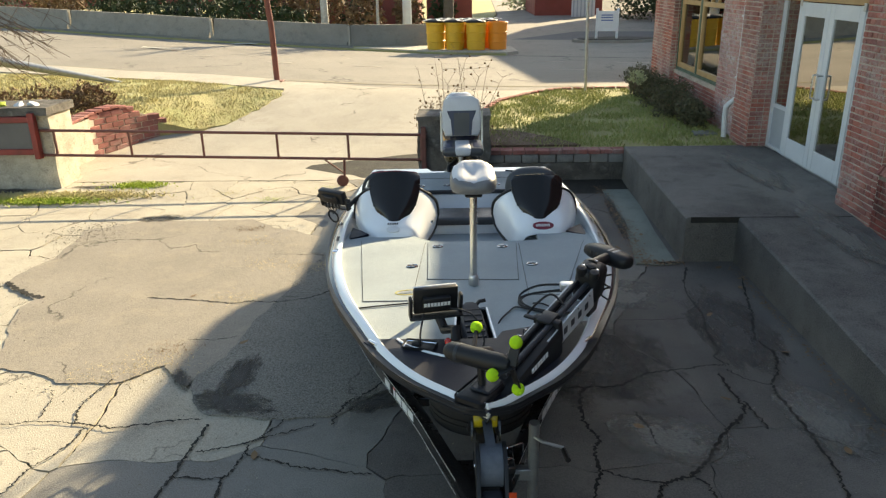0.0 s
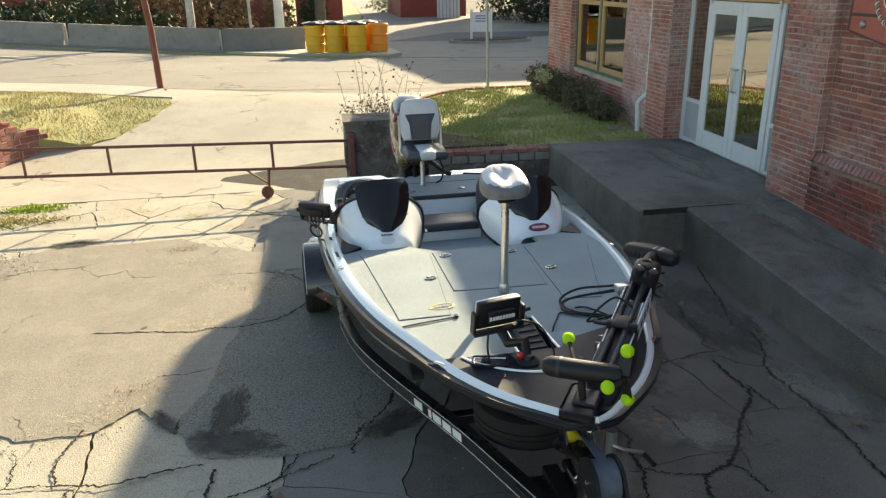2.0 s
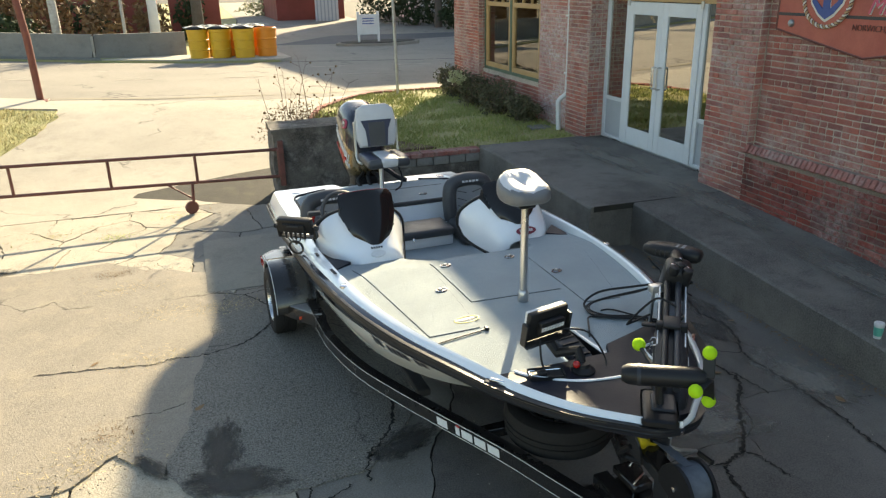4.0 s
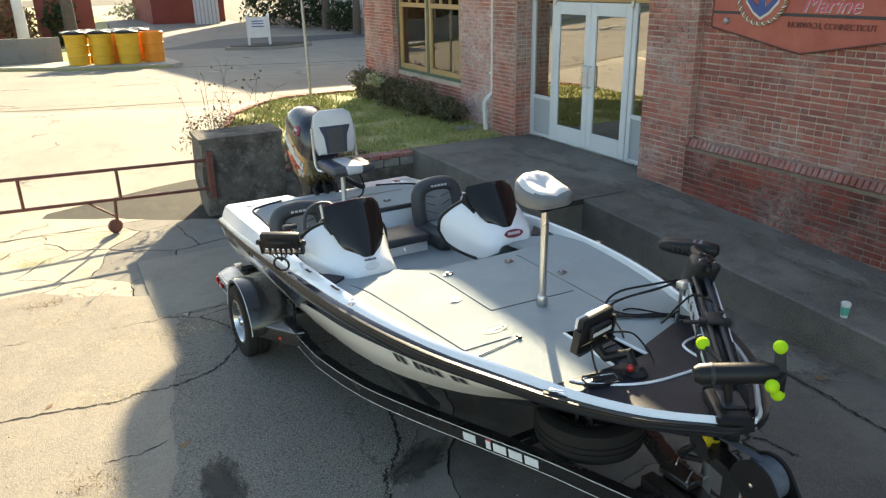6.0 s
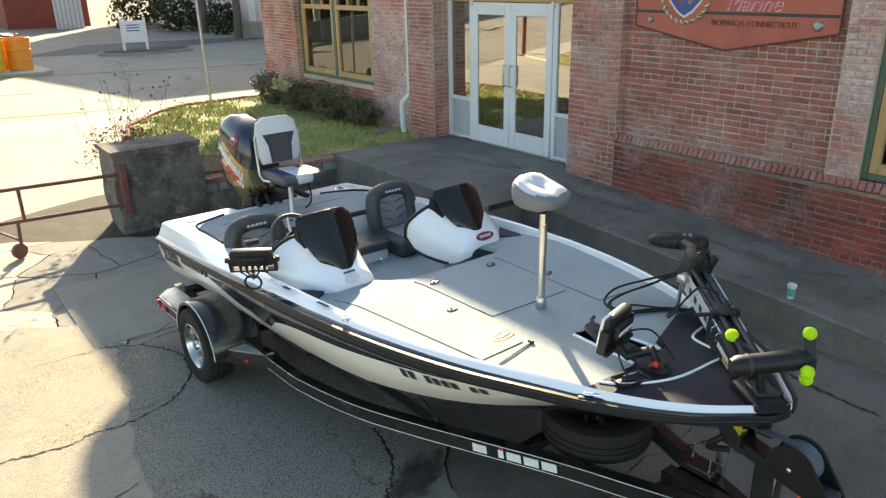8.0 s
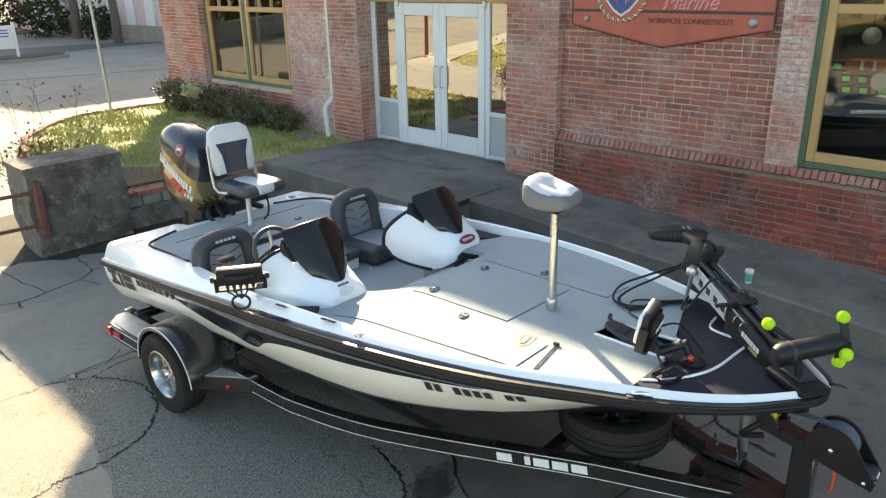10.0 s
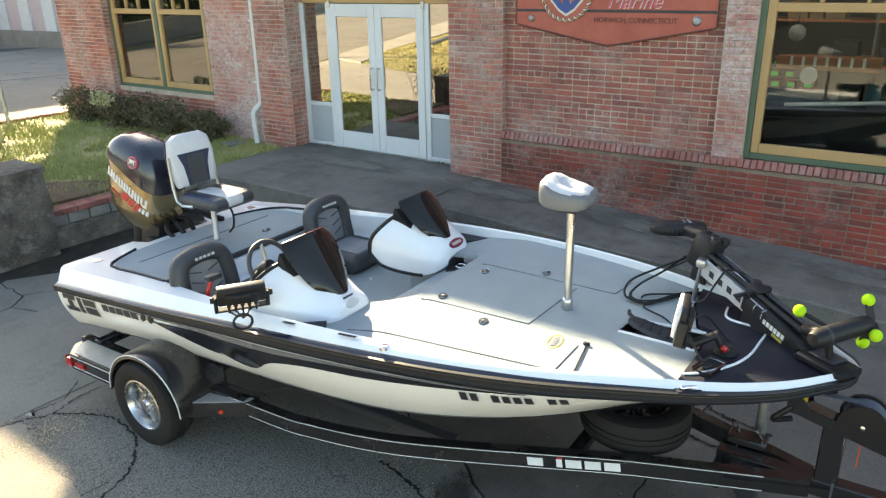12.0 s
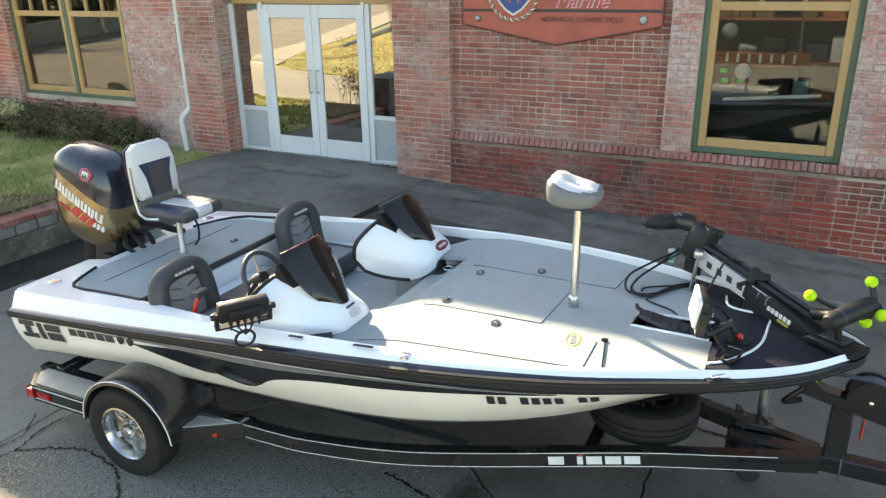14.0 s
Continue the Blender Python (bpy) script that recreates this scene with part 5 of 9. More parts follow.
gp = thing("gate_pillar", pose(0, 0, 0), "weathered dark concrete gate pillar", "pillar")
rough_block((-0.86, 12.06, -0.1), (0.33, 12.75, 1.13), PILLAR_STONE, gp, "shaft", 0.035, 12)
rough_block((-0.88, 12.04, 1.10), (0.35, 12.77, 1.17), PILLAR_STONE, gp, "cap", 0.012)
lp = thing("gate_pillar", pose(0, 0, 0), "peeling pale-painted gate pillar with a flat stone cap", "pillar")
rough_block((-8.5, 12.05, -0.1), (-7.05, 12.75, 1.28), PILLAR_LIGHT, lp, "shaft", 0.03)
rough_block((-8.7, 11.95, 1.27), (-7.0, 12.85, 1.40), PILLAR_STONE, lp, "cap", 0.015)
rf = thing("steel_frame", pose(0, 0, 0), "red painted steel gate frame with a dark mesh panel", "frame")
for z in (0.62, 1.16):
    part("rail", boxed((-9.4, 11.90, z), (-7.22, 11.98, z + 0.10), 0.01, 1), FRAME_RED, rf)
for x in (-9.4, -7.32):
    part("post", boxed((x, 11.88, 0.55), (x + 0.10, 12.0, 1.32), 0.01, 1), FRAME_RED, rf)
part("panel", boxed((-9.3, 11.93, 0.72), (-7.32, 11.95, 1.16)), WALL_DARK, rf, "dark mesh infill")
litter = thing("litter", pose(0, 0, 0), "crumpled white and green scraps on the pillar cap", "litter")
for x, ma in ((-7.6, PAPER), (-7.9, WEED), (-7.35, PAPER), (-8.2, PAPER)):
    bm = sphered((x, 12.2, 1.42), 0.09, 10)
    for v in bm.verts:
        v.co += noise.noise_vector(v.co * 9.0) * 0.05
        v.co.z = max(1.40, 1.40 + (v.co.z - 1.40) * 0.6)
    part("scrap", bm, ma, litter)

# low curved brick wall beside the drive, in stepped courses
lw = thing("garden_wall", pose(0, 0, 0), "low curved brick garden wall stepping down to the lawn", "wall")
wx = curve([13.1, 14.3, 14.98, 15.66, 16.05, 16.3], [-7.56, -7.56, -7.33, -7.02, -6.72, -6.35])
wtop = curve([13.1, 13.6, 14.3, 14.95, 15.4, 15.66, 16.0, 16.3], [0.80, 0.82, 0.85, 0.90, 0.80, 0.71, 0.46, 0.20])
path = [(wx(y), y) for y in np.linspace(13.1, 16.3, 200)]
run = [0.0]
for (ax, ay), (bx, by) in zip(path, path[1:]):
    run.append(run[-1] + math.hypot(bx - ax, by - ay))
# the darker sill brick puts shade into the colour of this sunlit wall
for c in range(7):
    d = 1.2 + (0.15 if c % 2 else 0.0)
    z = 0.02 + c * 0.122
    while d < run[-1] - 0.1:
        k = int(np.searchsorted(run, d + 0.15))
        k = min(k, len(path) - 1)
        x, y = path[k]
        a = math.degrees(math.atan2(path[min(k + 2, 199)][1] - path[max(k - 2, 0)][1], path[min(k + 2, 199)][0] - path[max(k - 2, 0)][0]))
        if z + 0.10 < wtop(y) + 0.03:
            part("brick", boxed((-0.146, -0.01 + rng.uniform(-0.006, 0.006), 0), (0.146, 0.19, 0.112), 0.010, 1, pose(x, y, z, 0, 0, a + rng.uniform(-1.5, 1.5))), BRICK_SILL, lw)
        d += 0.302
rough_block((-7.78, 13.02, -0.05), (-7.545, 14.28, 0.80), PILLAR_LIGHT, lw, "plastered_end", 0.02)
d = 0.0
while run[-1] * 0.62 > d:
    k = min(int(np.searchsorted(run, d + 0.1)), 197)
    x, y = path[k]
    a = math.degrees(math.atan2(path[k + 2][1] - path[max(k - 2, 0)][1], path[k + 2][0] - path[max(k - 2, 0)][0]))
    part("cap_brick", boxed((-0.098, -0.03, 0), (0.098, 0.26, 0.055), 0.010, 1, pose(x, y, wtop(y) - 0.01, 0, 0, a + rng.uniform(-1.5, 1.5))), BRICK_SILL, lw)
    d += 0.2
bm = bmesh.new()
loft(bm, [[(wx(y) - 0.17, y, 0.0), (wx(y) - 0.005, y, 0.0), (wx(y) - 0.005, y, wtop(y) - 0.06), (wx(y) - 0.17, y, wtop(y) - 0.06)] for y in np.linspace(13.1, 16.25, 24)])
part("mortar_core", bm, MORTAR, lw)


def foliage(bm_or_lists, centre, radii, count, size, seed, squash=0.0):
    """Single leaves scattered through an uneven clump."""
    verts, faces = bm_or_lists
    rng = random.Random(seed)
    while count > 0:
        v = Vector((rng.gauss(0, 1), rng.gauss(0, 1), rng.gauss(0, 1))).normalized()
        r = rng.uniform(0.45, 1.0)**0.6 * (0.8 + 0.55 * noise.noise(v * 1.9 + Vector((seed, 0, 0))))
        p = Vector((centre[0] + v.x * r * radii[0], centre[1] + v.y * r * radii[1], centre[2] + v.z * r * radii[2]))
        if p.z < centre[2] - radii[2] * 0.98:
            continue
        a = Vector((rng.gauss(0, 1), rng.gauss(0, 1), rng.gauss(0, 1))).normalized()
        b = a.cross(Vector((rng.gauss(0, 1), rng.gauss(0, 1), rng.gauss(0, 1)))).normalized()
        s = size * rng.uniform(0.5, 1.3)
        i = len(verts)
        verts += [tuple(p - a * s), tuple(p + b * s * 0.45), tuple(p + a * s), tuple(p - b * s * 0.45)]
        faces.append((i, i + 1, i + 2, i + 3))
        count -= 1


def leaves(name, lists, material, parent, label=""):
    me = bpy.data.meshes.new(name)
    me.from_pydata(lists[0], [], lists[1])
    me.materials.append(material)
    ob = new(name, me)
    ob.parent = parent
    if label:
        tagged(ob, label)
    return ob


def bush(label, clumps, count, size, material, seed, twigs=18, name="bush", twig_mat=None):
    b = thing(name, pose(0, 0, 0), label, "bush")
    lists = ([], [])
    bm = bmesh.new()
    rng = random.Random(seed)
    for i, (c, r) in enumerate(clumps):
        foliage(lists, c, r, count, size, seed + i)
        for _ in range(twigs):
            q = Vector((c[0] + rng.uniform(-0.9, 0.9) * r[0], c[1] + rng.uniform(-0.9, 0.9) * r[1], c[2] + rng.uniform(-0.2, 0.95) * r[2]))
            p = Vector((c[0] + rng.uniform(-0.3, 0.3) * r[0], c[1] + rng.uniform(-0.3, 0.3) * r[1], c[2] - r[2] * 0.98))
            tube(bm, [p, p.lerp(q, 0.5) + Vector((rng.uniform(-0.04, 0.04), rng.uniform(-0.04, 0.04), 0.03)), q], 0.009, 4, 0.003)
    tagged(part("twig_mass", bm, twig_mat or TWIG, b), kind="stuff")
    leaves("leaves", lists, material, b)
    return b


bush("dark clipped hedge of small leaves along the brick wall", [((4.05, 17.6, 0.95), (0.5, 0.75, 0.42)), ((4.1, 16.3, 0.92), (0.52, 0.9, 0.40)), ((4.1, 15.0, 0.90), (0.5, 0.85, 0.36)), ((4.2, 14.0, 0.84), (0.36, 0.6, 0.28))], 2600, 0.035, HEDGE, 31, 30, "hedge")
# sunlight on these sprigs is put into their pale leaf colour
bush("hedge sprigs coloured pale as if sunlit", [((3.62, 16.2, 1.22), (0.20, 0.32, 0.20))], 420, 0.030, HEDGE_PALE, 41, 8)
bush("brown dry shrub beside the gate pillar", [((-9.0, 15.3, 0.95), (1.1, 0.7, 0.45)), ((-8.2, 15.7, 1.0), (0.65, 0.5, 0.42)), ((-10.3, 15.2, 0.9), (1.0, 0.6, 0.5))], 1500, 0.045, DRY_LEAF, 51, 40)

# the bare shrub with dried seed heads behind the dark pillar
sb = thing("bare_shrub", pose(0, 0, 0), "thin leafless shrub with dried seed heads behind the pillar", "shrub")
bm, lists, heads = bmesh.new(), ([], []), bmesh.new()
rng = random.Random(12)
for i in range(26):
    a = rng.uniform(0, 6.28)
    base = Vector((-0.15 + rng.uniform(-0.35, 0.35), 13.25 + rng.uniform(-0.25, 0.25), 0.1))
    tip = base + Vector((math.cos(a) * rng.uniform(0.1, 0.75), math.sin(a) * rng.uniform(0.1, 0.5), rng.uniform(0.9, 2.0)))
    mid = base.lerp(tip, 0.5) + Vector((rng.uniform(-0.08, 0.08), rng.uniform(-0.08, 0.08), 0.15))
    line = smooth_line([base, mid, tip], 4)
    tube(bm, line, 0.006, 4, 0.002)
    for k in range(5):
        p = line[rng.randrange(3, len(line))]
        q = p + Vector((rng.uniform(-0.2, 0.2), rng.uniform(-0.2, 0.2), rng.uniform(0.02, 0.2)))
        tube(bm, [p, q], 0.003, 4, 0.0015)
        if rng.random() < 0.5:
            bmesh.ops.create_icosphere(heads, subdivisions=1, radius=rng.uniform(0.012, 0.024), matrix=Matrix.Translation(q))
foliage(lists, (-0.35, 13.2, 1.0), (0.75, 0.4, 0.42), 900, 0.026, 77)
tagged(part("stem_mass", bm, TWIG, sb), kind="stuff")
tagged(part("seed_cluster", heads, DRY_LEAF, sb), kind="stuff")
leaves("leaves", lists, DRY_LEAF, sb)

# weeds in the yard's joints
for i, (x, y, n, ma, label) in enumerate([(-6.9, 11.22, 2600, WEED, "bright green weeds in a yard joint"), (-2.9, 5.85, 260, STRAW, "dry grass tufts at the patch edge"), (-2.6, 7.3, 200, STRAW, "dry grass tufts in the asphalt patch"), (-1.9, 8.3, 260, STRAW, "dry grass tufts in the asphalt patch"), (-3.2, 11.2, 280, WEED, "bright green weeds in a yard joint"), (-6.3, 11.5, 3200, GRASS_DRY, "dry grass tufts in a yard joint"), (-5.72, 12.13, 900, WEED, "bright green weeds in a yard joint"),
                                  (-4.0, 11.55, 200, GRASS_DRY, "dry grass tufts in a yard joint"), (-2.4, 11.9, 120, WEED, "bright green weeds in a yard joint"), (-2.9, 9.2, 140, STRAW, "dry grass tufts in the asphalt patch"),
                                  (-2.55, 8.4, 120, STRAW, "dry grass tufts in the asphalt patch"), (-2.85, 6.15, 170, DRY_LEAF, "dry brown grass at the patch edge"), (-3.3, 5.6, 150, STRAW, "dry grass tufts at the patch edge"), (-7.4, 11.45, 2200, GRASS_DRY, "dry grass tufts in a yard joint"),
                                  (-3.12, 9.72, 260, DRY_LEAF, "rusty dead grass in the asphalt")]):
    rng = random.Random(i)
    verts, faces = [], []
    bw = 0.014 if n > 300 else 0.0028
    spread = 0.13 if ma is not STRAW else 0.20
    for _ in range(n):
        px, py = x + rng.gauss(0, spread if n < 300 else 0.00012 * n + 0.12), y + rng.gauss(0, spread * 0.6 if n < 300 else 0.11)
        a, h = rng.uniform(0, 6.28), rng.uniform(0.012, 0.028 if n < 800 else 0.05)
        k = len(verts)
        verts += [(px - bw * math.cos(a), py - bw * math.sin(a), 0.016), (px + bw * math.cos(a), py + bw * math.sin(a), 0.016), (px + rng.gauss(0, 0.03), py + rng.gauss(0, 0.03), h + 0.012)]
        faces.append((k, k + 1, k + 2))
    me = bpy.data.meshes.new("weed_tuft")
    me.from_pydata(verts, [], faces)
    me.materials.append(ma)
    tagged(new("weed_tuft", me), label, "weeds", kind="stuff")

# poles
rp = thing("street_pole", pose(-5.5, 21.2, 0.60), "leaning brown-red steel pole beside the pavement", "pole")
part("shaft", tubed([(0, 0, 0), (-0.02, 0, 1.5), (-0.35, 0.1, 5.2)], 0.085, 12), POLE_RED, rp)
part("base_plate", boxed((-0.18, -0.18, 0), (0.18, 0.18, 0.03), 0.01, 1), POLE_RED, rp)
sp = thing("sign_post", pose(2.85, 18.35, 0.63), "slim galvanised sign post in the lawn", "post")
part("shaft", tubed([(0, 0, 0), (-0.06, 0, 3.6)], 0.035, 8), GALVANISED, sp)
fp = thing("fallen_pole", pose(0, 0, 0), "tapered galvanised lamp pole propped across the grass", "pole")
part("shaft", tubed([(-9.55, 20.55, 0.66), (-11.76, 18.51, 1.53), (-15.2, 15.33, 2.88)], 0.055, 14, 0.20), GALVANISED, fp)

# bare branches hanging in at the far edge of the yard
bt = thing("bare_tree", pose(0, 0, 0), "bare winter tree with thin drooping branches", "tree")
bm = bmesh.new()
tube(bm, smooth_line([(-13.8, 17.5, 0.2), (-13.7, 17.4, 2.0), (-13.4, 17.2, 4.2)], 4), 0.16, 10, 0.07)
part("trunk", bm, BARK, bt)
bm = bmesh.new()
rng = random.Random(3)
for i in range(64):
    p = Vector((-13.5, 17.3, rng.uniform(2.2, 4.0)))
    q = p + Vector((rng.uniform(1.0, 4.3), rng.uniform(-1.4, 1.0), rng.uniform(-1.7, 0.0)))
    line = smooth_line([p, p.lerp(q, 0.5) + Vector((0, 0, 0.5)), q], 4)
    tube(bm, line, 0.020, 4, 0.005)
    for _ in range(6):
        a = line[rng.randrange(3, len(line))]
        tube(bm, [a, a + Vector((rng.uniform(-0.3, 0.5), rng.uniform(-0.3, 0.3), rng.uniform(-0.5, 0.1)))], 0.008, 4, 0.003)
part("branches", bm, TWIG, bt)


# crash drums
def drum(m, material, lid, label):
    d = thing("crash_drum", m, label, "drum", "sand drums at the barrier end")
    prof = [(0.40, 0), (0.42, 0.02), (0.43, 0.30), (0.455, 0.32), (0.455, 0.36), (0.435, 0.38), (0.445, 0.66), (0.47, 0.68), (0.47, 0.72), (0.45, 0.74), (0.46, 1.0), (0.48, 1.02), (0.48, 1.12), (0.455, 1.14)]
    prof = [(0.90 * a, b) for a, b in prof]
    part("body", lathed(prof if lid else prof + [(0.40, 1.12), (0.375, 0.9), (0.355, 0.2)], None, 28), material, d)
    if lid:
        part("lid", lathed([(0.435, 1.125), (0.452, 1.14), (0.452, 1.17), (0.42, 1.20), (0.25, 1.25), (0.001, 1.26)], None, 28), BLACK_PLASTIC, d, "black domed lid")
        for k in range(5):
            part("strip", boxed((0.06, -0.075, 1.282), (0.44, 0.075, 1.290), 0, 1, pose(0, 0, 0, 0, 0, k * 72) @ pose(0, 0, 0, 0, 8, 0)), PAPER, d, "white reflective strip on the lid")
    return d


for x, y, lid, ma in ((-1.43, 33.0, 1, DRUM_YELLOW), (-0.59, 32.75, 1, DRUM_YELLOW), (0.30, 32.35, 1, DRUM_YELLOW), (1.22, 32.65, 0, DRUM_ORANGE), (-1.0, 33.95, 1, DRUM_YELLOW), (-0.05, 33.6, 1, DRUM_ORANGE), (0.85, 33.65, 1, DRUM_ORANGE)):
    drum(pose(x, y, land(x, y) + 0.10), ma, lid, ("yellow" if ma is DRUM_YELLOW else "orange") + " plastic sand drum with a black and white lid" if lid else "open orange plastic sand drum")


def barrier(p, q, label, material=BARRIER):
    p, q = Vector(p), Vector(q)
    l = (q - p).length
    slope = math.degrees(math.atan2(q.z - p.z, (q - p).to_2d().length))
    b = thing("concrete_barrier", Matrix.Translation(p) @ pose(0, 0, 0, 0, 0, math.degrees(math.atan2(q.y - p.y, q.x - p.x))) @ pose(0, 0, 0, 0, -slope, 0), label, "barrier", "concrete barriers along the street")
    sec = [(-0.30, -0.05), (-0.30, 0.10), (-0.16, 0.32), (-0.10, 0.95), (0.10, 0.95), (0.16, 0.32), (0.30, 0.10), (0.30, -0.05)]
    bm = bmesh.new()
    loft(bm, [[(t * l, y, z) for y, z in sec] for t in (0.01, 0.33, 0.66, 0.985)])
    part("body", bm, material, b)
    for t in (0.25, 0.75):
        part("drain_slot", boxed((t * l - 0.30, -0.306, -0.01), (t * l + 0.30, -0.27, 0.075), 0.01, 1), BASE_DIRT, b, "dark drain slot at the foot")
    part("joint_key", boxed((l * 0.985, -0.07, 0.1), (l * 0.995, 0.07, 0.90), 0.01, 1), BASE_DIRT, b, "dark joint at the end")
    part("top_edge", boxed((0.012 * l, -0.098, 0.948), (0.984 * l, 0.098, 0.956), 0.004, 1), material, b, "paler worn top edge")
    return b


ends = [(-1.9, 36.0), (-5.65, 35.95), (-12.4, 36.6), (-20.3, 38.5), (-28.2, 40.6), (-36, 43)]
for (ax, ay), (bx, by) in zip(ends, ends[1:]):
    barrier((ax, ay, land(ax, ay) + 0.08), (bx, by, land(bx, by) + 0.08), "long weathered concrete road barrier" if ax < -4 else "short darker stained concrete road barrier", BARRIER if ax < -4 else PAD)
# pale uprights stand in for the sunlit gaps between barriers
for x, y in ends[1:5]:
    p = thing("gap_strip", pose(x, y - 0.24, land(x, y)), "upright pale strip standing in for light through a barrier joint", "post", "posts between the barriers")
    part("post", boxed((-0.05, -0.03, 0), (0.05, 0.03, 0.98), 0.01, 1), SIDEWALK, p)

# white notice board on its planted island
nb = thing("notice_board", pose(6.9, 38.5, 0.20, 0, 0, -12), "white notice board on two posts in a kerbed bed", "sign")
for x in (-0.5, 0.5):
    part("post", boxed((x - 0.06, -0.06, 0), (x + 0.06, 0.06, 1.55), 0.01, 1), PVC, nb)
part("board", boxed((-0.46, -0.03, 0.45), (0.46, 0.03, 1.42), 0.01, 1), PVC, nb, "blank white board")
for z in (0.95, 1.08, 1.2):
    part("line", boxed((-0.3, -0.036, z), (0.28, -0.031, z + 0.05)), SIGN_BLUE, nb, "faint blue lines of writing")
isl = thing("kerb_island", pose(7.4, 38.6, 0.14), "kerbed island of dark soil round the notice board", "island", kind="structure")
part("kerb", prismed([(1.9 * math.cos(a) * (1 + 0.15 * math.cos(2 * a)), 1.2 * math.sin(a)) for a in [2 * math.pi * k / 24 for k in range(24)]], -0.1, 0.14), BARRIER, isl)
part("soil", prismed([(1.7 * math.cos(a) * (1 + 0.15 * math.cos(2 * a)), 1.02 * math.sin(a)) for a in [2 * math.pi * k / 24 for k in range(24)]], 0.1, 0.17), BASE_DIRT, isl)

# far buildings, hedges and trunks across the street
far = thing("far_building", pose(0, 0, 0), "red brick building with a white garage door across the street", "building")
part("wall", boxed((5.7, 67, 0), (11.5, 80, 6)), FAR_BRICK, far)
part("door", boxed((8.5, 64.0, 0.05), (10.4, 64.2, 2.6)), PVC, far, "white ribbed gate")
for k in range(6):
    part("rib", boxed((8.6 + k * 0.3, 63.94, 0.1), (8.7 + k * 0.3, 64.0, 2.5)), PANEL_GREY, far)
house = thing("far_house", pose(0, 0, 0), "pale pink sided house with white pilasters across the street", "house")
hm = pose(15.4, 57.5, 0, 0, 0, -85.6)
# wall height and the added wing behind it are set to shade the side street
part("wall", boxed((0, 0, 0), (12.6, 12, 13.6), 0, 1, hm), SIDING, house)
part("shade_wing", prismed([(15.45, 57.55), (17.1, 69.9), (18.7, 75.5), (21.0, 80.0), (22.4, 82.3), (32.0, 82.0), (28.0, 58.6)], 0.0, 13.6), SIDING, house)
part("low_wing", boxed((12.6, 0, 0), (27, 9, 3.0), 0, 1, hm), SIDING, house)
for k in range(13):
    part("pilaster", boxed((0.3 + k * 2.1, -0.12, 0.9), (1.2 + k * 2.1, -0.005, 2.8), 0, 1, hm), PVC, house)
part("base", boxed((0, -0.35, 0), (27, -0.13, 0.9), 0, 1, hm), BARRIER, house)
red = thing("far_building", pose(0, 0, 0), "red brick shop front behind the barrier", "building")
part("wall", boxed((-17, 52, 0), (-3.5, 58, 5)), FAR_BRICK, red)
part("wall", boxed((-2.6, 47.5, 0), (0.2, 53, 5)), FAR_BRICK, red)
van = thing("parked_car", pose(-21.5, 57.0, 0.15, 0, 0, 8), "dark parked car far behind the barrier", "car")
part("body", boxed((-2.1, -0.85, 0.25), (2.1, 0.85, 0.95), 0.18, 3), SMOKE, van)
part("cabin", boxed((-1.1, -0.75, 0.9), (1.3, 0.75, 1.5), 0.25, 3), SMOKE, van)
for x in (-1.3, 1.3):
    for y in (-0.8, 0.8):
        part("wheel", lathed([(0.1, -0.1), (0.32, -0.1), (0.32, 0.1), (0.1, 0.1)], pose(x, y, 0.32, 90, 0, 0), 18), TYRE, van)
for x, y, h in ((-17.5, 49.0, 4.5), (-24.8, 54.0, 5.0), (-4.4, 37.0, 4.0), (-11.8, 43.6, 3.4)):
    up = thing("street_post", pose(x, y, 0.1), "slim pale post across the street", "post", "posts across the street")
    part("shaft", tubed([(0, 0, 0), (0, 0, h)], 0.07, 8), GALVANISED, up)
lot = thing("far_building", pose(0, 0, 0), "long low red brick building far behind the trees", "building")
part("wall", boxed((-70, 72, 0), (-18, 80, 6)), FAR_BRICK, lot)
for i, (x, y, r, ma) in enumerate([(-7.5, 39.5, 0.22, BARK_PALE), (-3.3, 40.5, 0.28, PVC), (-1.2, 44, 0.35, BARK), (-20, 55, 0.3, BARK), (-26.0, 56.0, 0.25, BARK), (14.6, 50.5, 0.3, BARK), (14.2, 44.0, 0.25, BARK), (-31.5, 58, 0.25, BARK_PALE)]):
    t = thing("tree", pose(x, y, land(x, y)), "bare winter tree trunk across the street", "tree")
    bm = bmesh.new()
    tube(bm, smooth_line([(0, 0, -0.1), (0.05, 0, 2.0), (-0.1, 0.1, 4.5)], 3), r, 10, r * 0.7)
    part("trunk", bm, ma, t)
    bm = bmesh.new()
    rng = random.Random(i)
    for k in range(14):
        a = rng.uniform(0, 6.28)
        p = Vector((-0.1, 0.1, rng.uniform(3.0, 4.4)))
        q = p + Vector((math.cos(a) * rng.uniform(1, 2.5), math.sin(a) * rng.uniform(1, 2.5), rng.uniform(1.0, 3.2)))
        tube(bm, [p, p.lerp(q, 0.5) + Vector((0, 0, 0.3)), q], 0.06, 5, 0.012)
    part("limbs", bm, ma, t)
